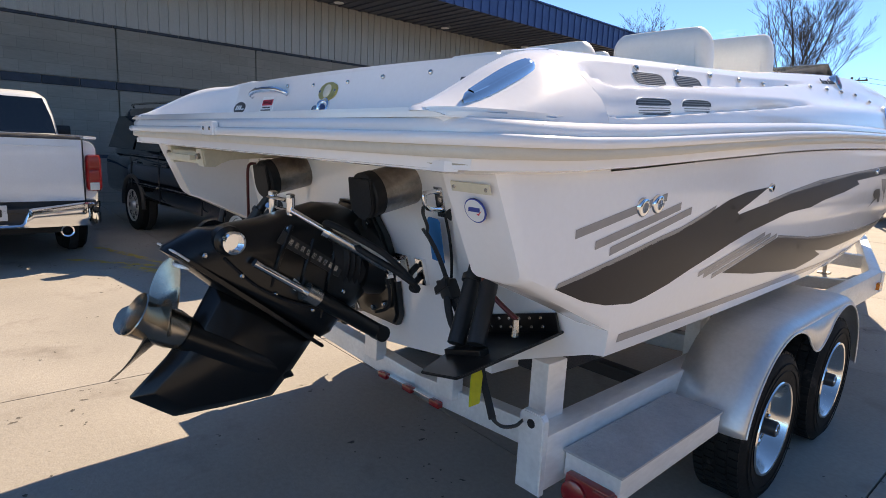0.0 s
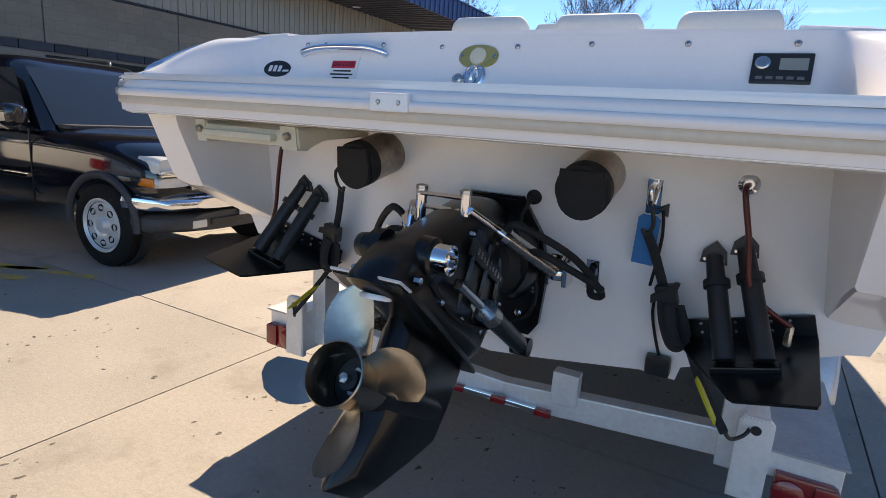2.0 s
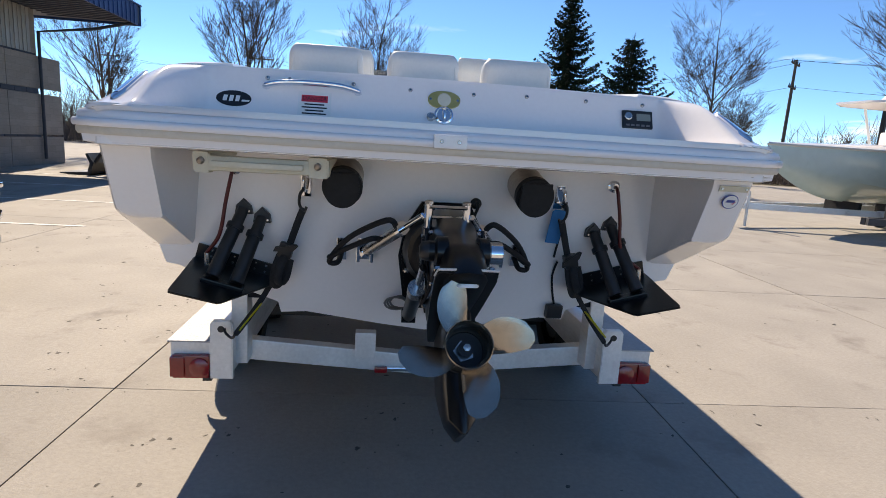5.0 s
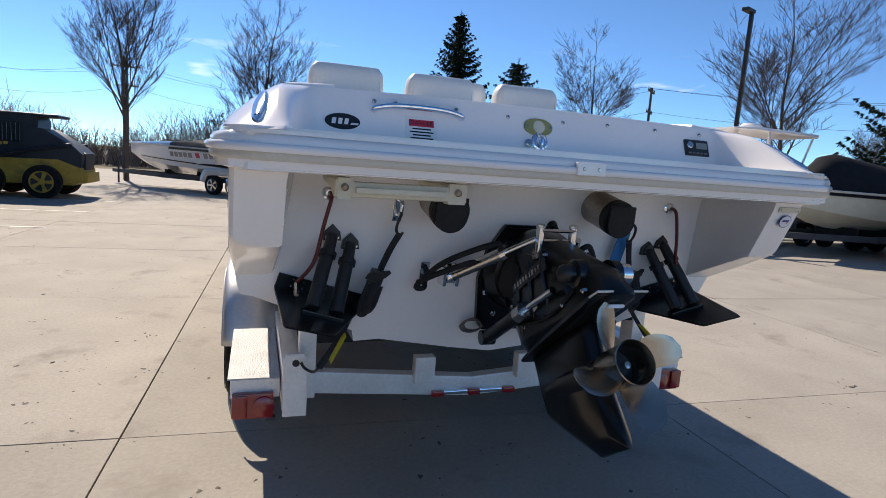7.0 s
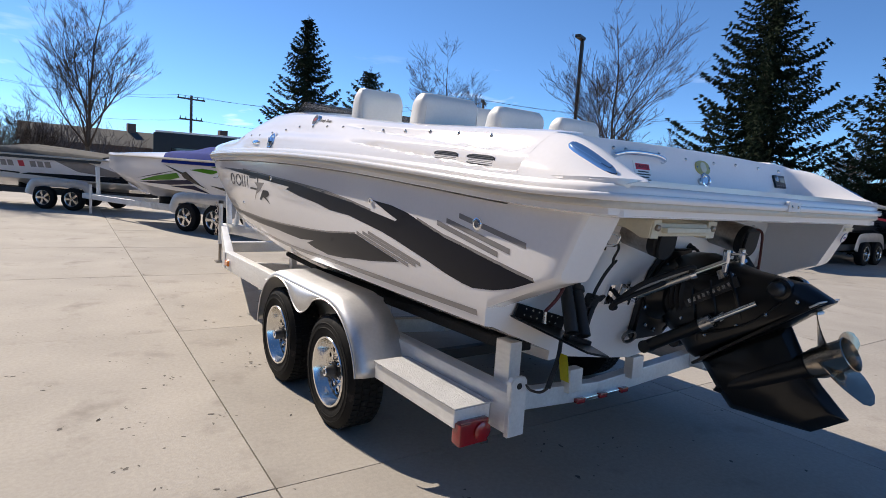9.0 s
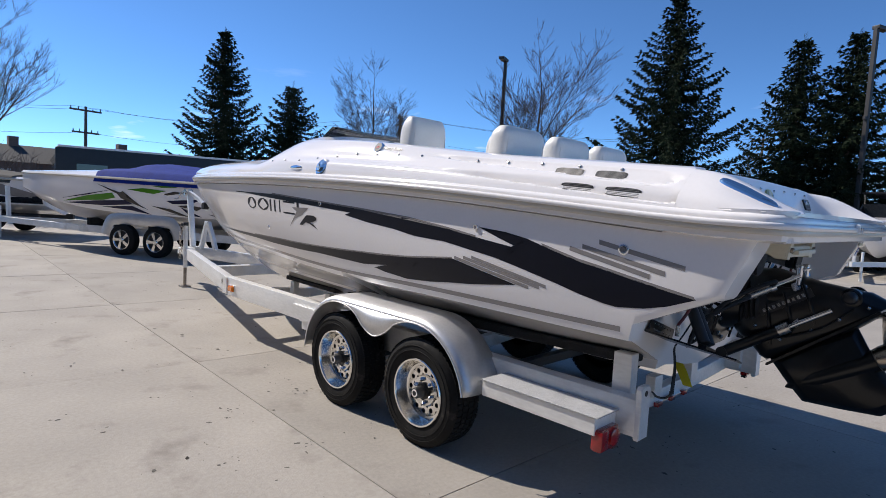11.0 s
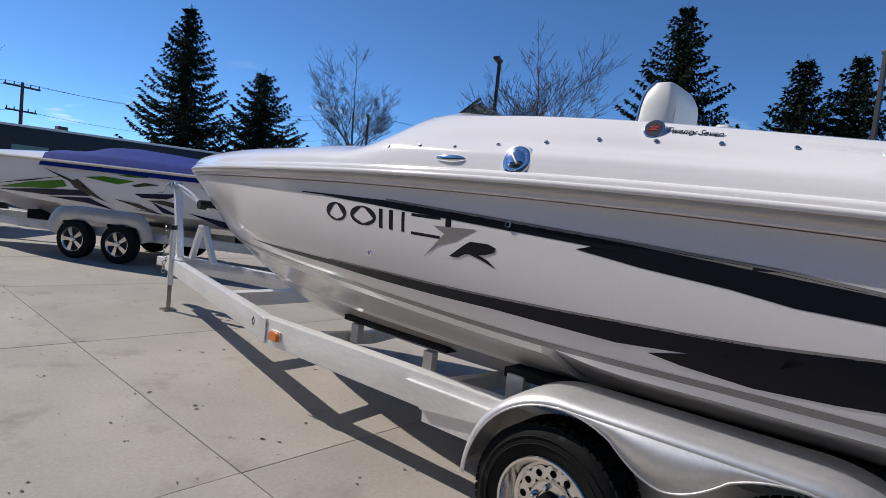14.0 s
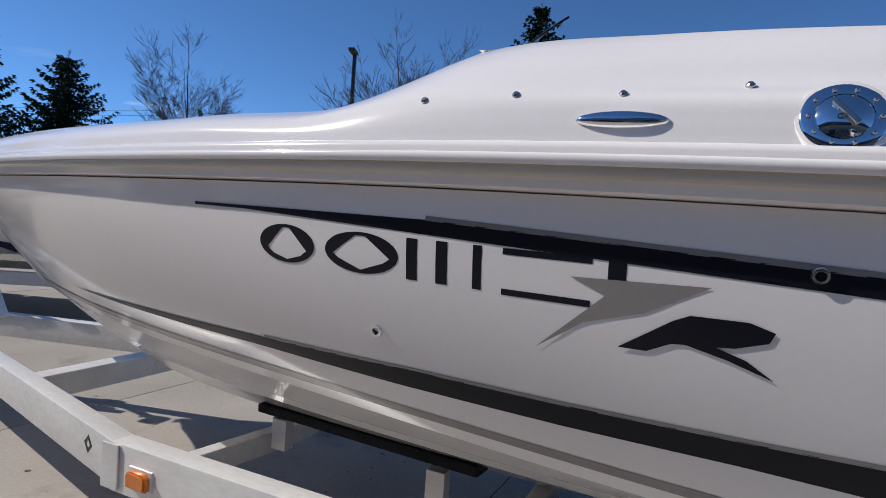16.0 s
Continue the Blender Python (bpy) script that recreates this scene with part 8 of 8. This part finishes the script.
def bare_tree(x, y, h, spread, seed, label="bare winter tree with upswept branches", fork=0.22):
    rnd = random.Random(seed)
    tree = empty("bare_tree", (x, y, 0), 0, label, "tree", "bare trees beyond the lot")
    tv, tf, cv, cf = [], [], [], []

    def grow(p, d, L, r, depth):
        pts = [p]
        n = 4 if depth < 3 else 3
        for k in range(n):
            d = (d + Vector((rnd.uniform(-1, 1), rnd.uniform(-1, 1), rnd.uniform(-0.2, 0.7))) * (0.09 + 0.012 * depth)).normalized()
            pts.append(pts[-1] + d * (L / n))
        for k in range(n):
            limb(cv if depth else tv, cf if depth else tf, pts[k], pts[k + 1], max(0.0050, r * (1 - 0.55 * k / n)), max(0.0042, r * (1 - 0.55 * (k + 1) / n)), 5 if depth < 2 else 3)
        if depth >= 5 or L < 0.18:
            return
        kids = (10, 6, 4, 4, 2)[depth]
        for k in range(kids):
            t = rnd.uniform(0.25 if depth else 0.30, 1.0)
            i = min(int(t * n), n - 1)
            base = pts[i].lerp(pts[i + 1], t * n - i)
            a = rnd.uniform(0, 2 * math.pi)
            out = Vector((math.cos(a), math.sin(a), 0)) * spread
            nd = (d * 0.75 + out * rnd.uniform(0.45, 0.95) + Vector((0, 0, 0.1))).normalized()
            grow(base, nd, L * rnd.uniform(0.40, 0.62), r * (1 - 0.5 * t) * rnd.uniform(0.45, 0.62), depth + 1)
        grow(pts[-1], d, L * 0.55, r * 0.45, depth + 1)
    grow(Vector((0, 0, -0.05)), Vector((rnd.uniform(-0.04, 0.04), rnd.uniform(-0.04, 0.04), 1)), h * 0.50, 0.0125 * h, 0)
    mesh_from("trunk", tv, tf, BARK, tree)
    mesh_from("crown", cv, cf, TWIG, tree, "fine bare branches")


spruce(10.3, 31.0, 10.6, 4.2, 11)
spruce(12.7, 27.6, 7.7, 5.0, 12)
spruce(19.7, 9.3, 10.6, 4.7, 13)
spruce(23.6, 5.7, 9.3, 4.2, 14)
spruce(24.0, 3.9, 9.3, 4.2, 15)
spruce(27.0, 1.0, 8.0, 2.5, 12, 120)
spruce(31.0, -3.0, 9.0, 2.5, 11, 60)
bare_tree(14.4, 22.4, 8.6, 1.0, 21)
bare_tree(17.5, 13.9, 9.2, 0.9, 22)
bare_tree(-0.9, 29.5, 9.8, 0.7, 23)
bare_tree(-6.3, 25.2, 9.8, 0.7, 24)
bare_tree(-13.5, 27.0, 8.4, 0.7, 25)
bare_tree(24.0, 36.0, 6.5, 0.9, 26)
bare_tree(29.0, 20.0, 6.0, 0.95, 27)
bare_tree(-2.8, 42.0, 5.5, 0.9, 28)
bare_tree(38.0, 12.0, 6.5, 0.9, 29)


def light_pole(x, y, h, turn):
    p = empty("light_pole", (x, y, 0), turn, "dark square light pole with a flat lamp head", "street lamp", "light poles")
    part("pole_shaft", box(bmesh.new(), -0.07, 0.07, -0.07, 0.07, 0, h, 0.01), POLE, p)
    part("pole_base", lathe(bmesh.new(), (0, 0, 0), (0, 0, 1), [(0, 0.28), (0.55, 0.28), (0.6, 0.24)], 20), BLOCK, p, "concrete pole base", 40)
    part("lamp_head", box(bmesh.new(), -0.62, 0.06, -0.13, 0.13, h - 0.10, h + 0.03, 0.02), POLE, p, "flat dark lamp head")
    part("pole_camera", B(-0.09, 0.16, -0.05, 0.05, h * 0.62, h * 0.62 + 0.14, 0.01), POLE, p)


light_pole(17.6, 16.6, 8.5, 20)
light_pole(21.9, 3.05, 8.75, 160)


def utility_pole(x, y, h, turn):
    p = empty("utility_pole", (x, y, 0), turn, "weathered wooden utility pole with crossarms", "utility pole", "utility poles")
    part("pole_shaft", C((0, 0, 0), (0, 0, h), 0.17, 0.11, 10), WOOD, p)
    for z, w in ((h - 0.35, 1.3), (h - 2.3, 1.1)):
        arm = part("crossarm", B(-w, w, -0.06, 0.06, z - 0.07, z + 0.07), WOOD, p)
        for q in (-0.92, -0.45, 0.45, 0.92):
            part("insulator", C((w * q, 0, z + 0.07), (w * q, 0, z + 0.30), 0.05, 0.03, 8), POLE, arm)


UP = [(9.5, 58.0, 8.4, 10), (34.6, 44.4, 10.4, 40), (-14.0, 66.0, 10.0, 0), (62.0, 18.0, 10.5, 65), (-34.0, 74.0, 10.0, 0)]
for u in UP:
    utility_pole(*u)
order = [UP[4], UP[2], UP[0], UP[1], UP[3]]
for a, b in zip(order, order[1:]):
    for off, z in ((-1.0, 0.0), (0.9, 0.0), (0.0, -2.2)):
        p, q = Vector((a[0] + off, a[1], a[2] + z - 0.05)), Vector((b[0] + off, b[1], b[2] + z - 0.05))
        pts = [p.lerp(q, t) - Vector((0, 0, 1.3 * 4 * t * (1 - t))) for t in np.linspace(0, 1, 13)]
        alone("power_line", sweep(bmesh.new(), pts, 0.012, seg=4, soft=False), POLE, "sagging dark power line between utility poles", "cable", "power lines")

# belts of bare brush closing the lot
rnd = random.Random(7)


def brush(name, x0, y0, x1, y1, count, h, label):
    v, f = [], []
    for k in range(count):
        t = rnd.random()
        c = Vector((x0 + (x1 - x0) * t + rnd.uniform(-2.5, 2.5), y0 + (y1 - y0) * t + rnd.uniform(-2.5, 2.5), 0))
        hh = h * rnd.uniform(0.45, 1.15) * (0.75 + 0.25 * math.sin(t * 23))
        p = c
        d = Vector((rnd.uniform(-0.5, 0.5), rnd.uniform(-0.5, 0.5), 1)).normalized()
        for s in range(3):
            q = p + d * hh / 3
            limb(v, f, p, q, 0.035 * (1 - s * 0.3), 0.035 * (0.7 - s * 0.3) + 0.004, 3)
            for m in range(3):
                dd = (d + Vector((rnd.uniform(-1, 1), rnd.uniform(-1, 1), rnd.uniform(-0.1, 0.8)))).normalized()
                e = p.lerp(q, rnd.random())
                limb(v, f, e, e + dd * hh * rnd.uniform(0.15, 0.34), 0.016, 0.006, 3)
            p, d = q, (d + Vector((rnd.uniform(-0.4, 0.4), rnd.uniform(-0.4, 0.4), 0.1))).normalized()
    ob = mesh_from(name, v, f, BRUSH, None, label)
    tagged(ob, label, "brush", kind="stuff")


brush("brush_belt", -60, 44, 4, 46, 3400, 4.2, "tangled belt of leafless brush along the lot")
brush("brush_belt", 4, 50, 40, 36, 1500, 2.8, "low leafless brush behind the spruces")
brush("brush_belt", 33, 40, 40, -30, 2200, 4.2, "leafless brush at the far side of the lot")

# far houses and sheds
BRICK = material("far_brick", (0.20, 0.12, 0.09), 0.9, vary=0.15)
ROOF = material("dark_shingle", (0.06, 0.055, 0.05), 0.9, vary=0.2)
GREY_WALL = material("far_grey_wall", (0.42, 0.41, 0.40), 0.8, vary=0.1)
TEAL = material("teal_container", (0.022, 0.030, 0.036), 0.6, vary=0.1)


def house(x, y, w, d, h, turn, wall, label):
    b = empty("far_house", (x, y, 0), turn, label, "house", "houses beyond the lot")
    part("wall", B(-w / 2, w / 2, -d / 2, d / 2, 0, h), wall, b)
    part("roof", prism(bmesh.new(), [(-d / 2 - 0.4, h), (d / 2 + 0.4, h), (0, h + d * 0.22)], at(-w / 2 - 0.3, 0, 0) @ SIDE, w + 0.6), ROOF, b)
    part("chimney", B(w * 0.2, w * 0.2 + 0.8, -0.4, 0.4, h, h + d * 0.22 + 0.8), BRICK, b)
    for k in range(4):
        xx = -w / 2 + w * (k + 0.7) / 4.4
        win = part("window", B(xx - 0.55, xx + 0.55, -d / 2 - 0.05, -d / 2 + 0.02, h * 0.35, h * 0.75), CAR_GLASS, b)
        part("window_frame", B(xx - 0.65, xx + 0.65, -d / 2 - 0.03, -d / 2 + 0.01, h * 0.75, h * 0.80), LABEL_WHITE, win)


house(2.6, 68, 13, 8, 3.2, 3, BRICK, "brown brick house with a dark roof beyond the brush")
house(11.8, 62, 6.5, 7, 3.3, 4, GREY_WALL, "pale grey house with a dark roof beyond the camper")
house(15.5, 52, 9, 7, 2.6, -8, TEAL, "low teal shed with a dark roof")
house(24, 60, 14, 8, 3.0, -10, BRICK, "low brick house beyond the spruces")
rv = empty("parked_camper", (7.6, 28.5, 0), -14, "dark long camper trailer parked beyond the boats", "camper")
part("camper_body", B(-5.6, 5.6, -1.2, 1.2, 0.7, 3.1, 0.12), TEAL, rv, "", 40)
part("camper_roof", B(-5.5, 5.5, -1.15, 1.15, 3.08, 3.18, 0.03), LABEL_WHITE, rv)
for x in (-4.2, -1.5, 2.0):
    part("camper_window", B(x - 0.6, x + 0.6, -1.215, -1.19, 1.7, 2.4, 0.01), CAR_GLASS, rv)
for x in (-0.6, 0.6):
    road_wheel(rv, x, -1.18, 0.38, 0.25, -1, 5, STEEL)
    road_wheel(rv, x, 1.18, 0.38, 0.25, 1, 5, STEEL)

# ---- the apron's slabs, oil pits and painted lines ----
apron = empty("pavement", (0, 0, 0), 0, "sunlit concrete apron with tooled joints and stains", "pavement", kind="structure")
TURNED = at(GX, GY, 0) @ pose(0, 0, 0, 0, 0, -2.1) @ at(-GX, -GY, 0)     # its joints run a little askew to the boat
apron.matrix_world = TURNED
bm = bmesh.new()
box(bm, -DX / 2 + 0.004, DX / 2 - 0.004, -DY / 2 + 0.004, DY / 2 - 0.004, -0.1, 0.0, 0.003)
first = None
rnd = random.Random(4)
for i in range(-6, 10):
    for j in range(-4, 11):
        x, y = GX + DX * (i + 0.5), GY + DY * (j + 0.5)
        if first is None:
            first = part("slab", bm, CONCRETE, apron)
            ob = first
        else:
            ob = new("slab", first.data)
            ob.parent = apron
        ob.location = (x, y, rnd.uniform(-0.0015, 0.0015))
far = bmesh.new()
for x0, x1, y0, y1 in ((-80, GX - 6 * DX, -60, 60), (GX + 10 * DX, 30.5, -60, 60), (GX - 6 * DX, GX + 10 * DX, GY + 11 * DY, 37), (GX - 6 * DX, GX + 10 * DX, -60, GY - 4 * DY)):
    box(far, x0, x1, y0, y1, -0.1, -0.004)
part("far_slab", far, CONCRETE, apron)
joint = bmesh.new()
box(joint, GX - 6 * DX, GX + 10 * DX, GY - 4 * DY, GY + 11 * DY, -0.028, -0.018)
part("joint_filler", joint, SOIL, apron)
# pits and chips scattered over the surface
pits = bmesh.new()
for k in range(1000):
    cx, cy = rnd.uniform(-7, 5), rnd.uniform(-4, 13)
    for q in range(rnd.choice((1, 1, 2, 3, 5, 7))):
        x, y = cx + rnd.gauss(0, 0.035) * q, cy + rnd.gauss(0, 0.03) * q
        r = rnd.choice((0.004, 0.005, 0.006, 0.008, 0.010, 0.013, 0.017)) * rnd.uniform(0.6, 1.2)
        turn, flat = rnd.uniform(0, 3.14), rnd.uniform(0.35, 0.9)
        ring = []
        for a in np.linspace(0, 2 * math.pi, 10)[:-1]:
            e = r * rnd.uniform(0.55, 1.35)
            u, v = e * math.cos(a), e * flat * math.sin(a)
            ring.append(pits.verts.new((x + u * math.cos(turn) - v * math.sin(turn), y + u * math.sin(turn) + v * math.cos(turn), 0.0025)))
        pits.faces.new(ring)
tagged(part("surface_pits", pits, PIT, apron), kind="stuff")


def line(x0, y0, x1, y1, w, mat, name):
    d = Vector((x1 - x0, y1 - y0, 0)).normalized()
    n = Vector((-d.y, d.x, 0)) * w / 2
    bm = bmesh.new()
    bm.faces.new([bm.verts.new(Vector(p) + q) for p, q in (((x0, y0, 0.004), n), ((x1, y1, 0.004), n), ((x1, y1, 0.004), -n), ((x0, y0, 0.004), -n))])
    bm.transform(TURNED.inverted())
    part(name, bm, mat, apron, "worn painted line")


for k in range(4):
    line(-10.0, 6.3 + 2.75 * k, -4.4, 6.3 + 2.75 * k, 0.09, LINE_WHITE, "white_line")
line(-6.2, 0.35, -3.8, 1.1, 0.10, LINE_YELLOW, "yellow_line")
line(-5.6, -0.1, -4.4, 1.0, 0.10, LINE_YELLOW, "yellow_line")
line(-4.9, 0.35, -4.2, 0.75, 0.14, LINE_YELLOW, "yellow_line")
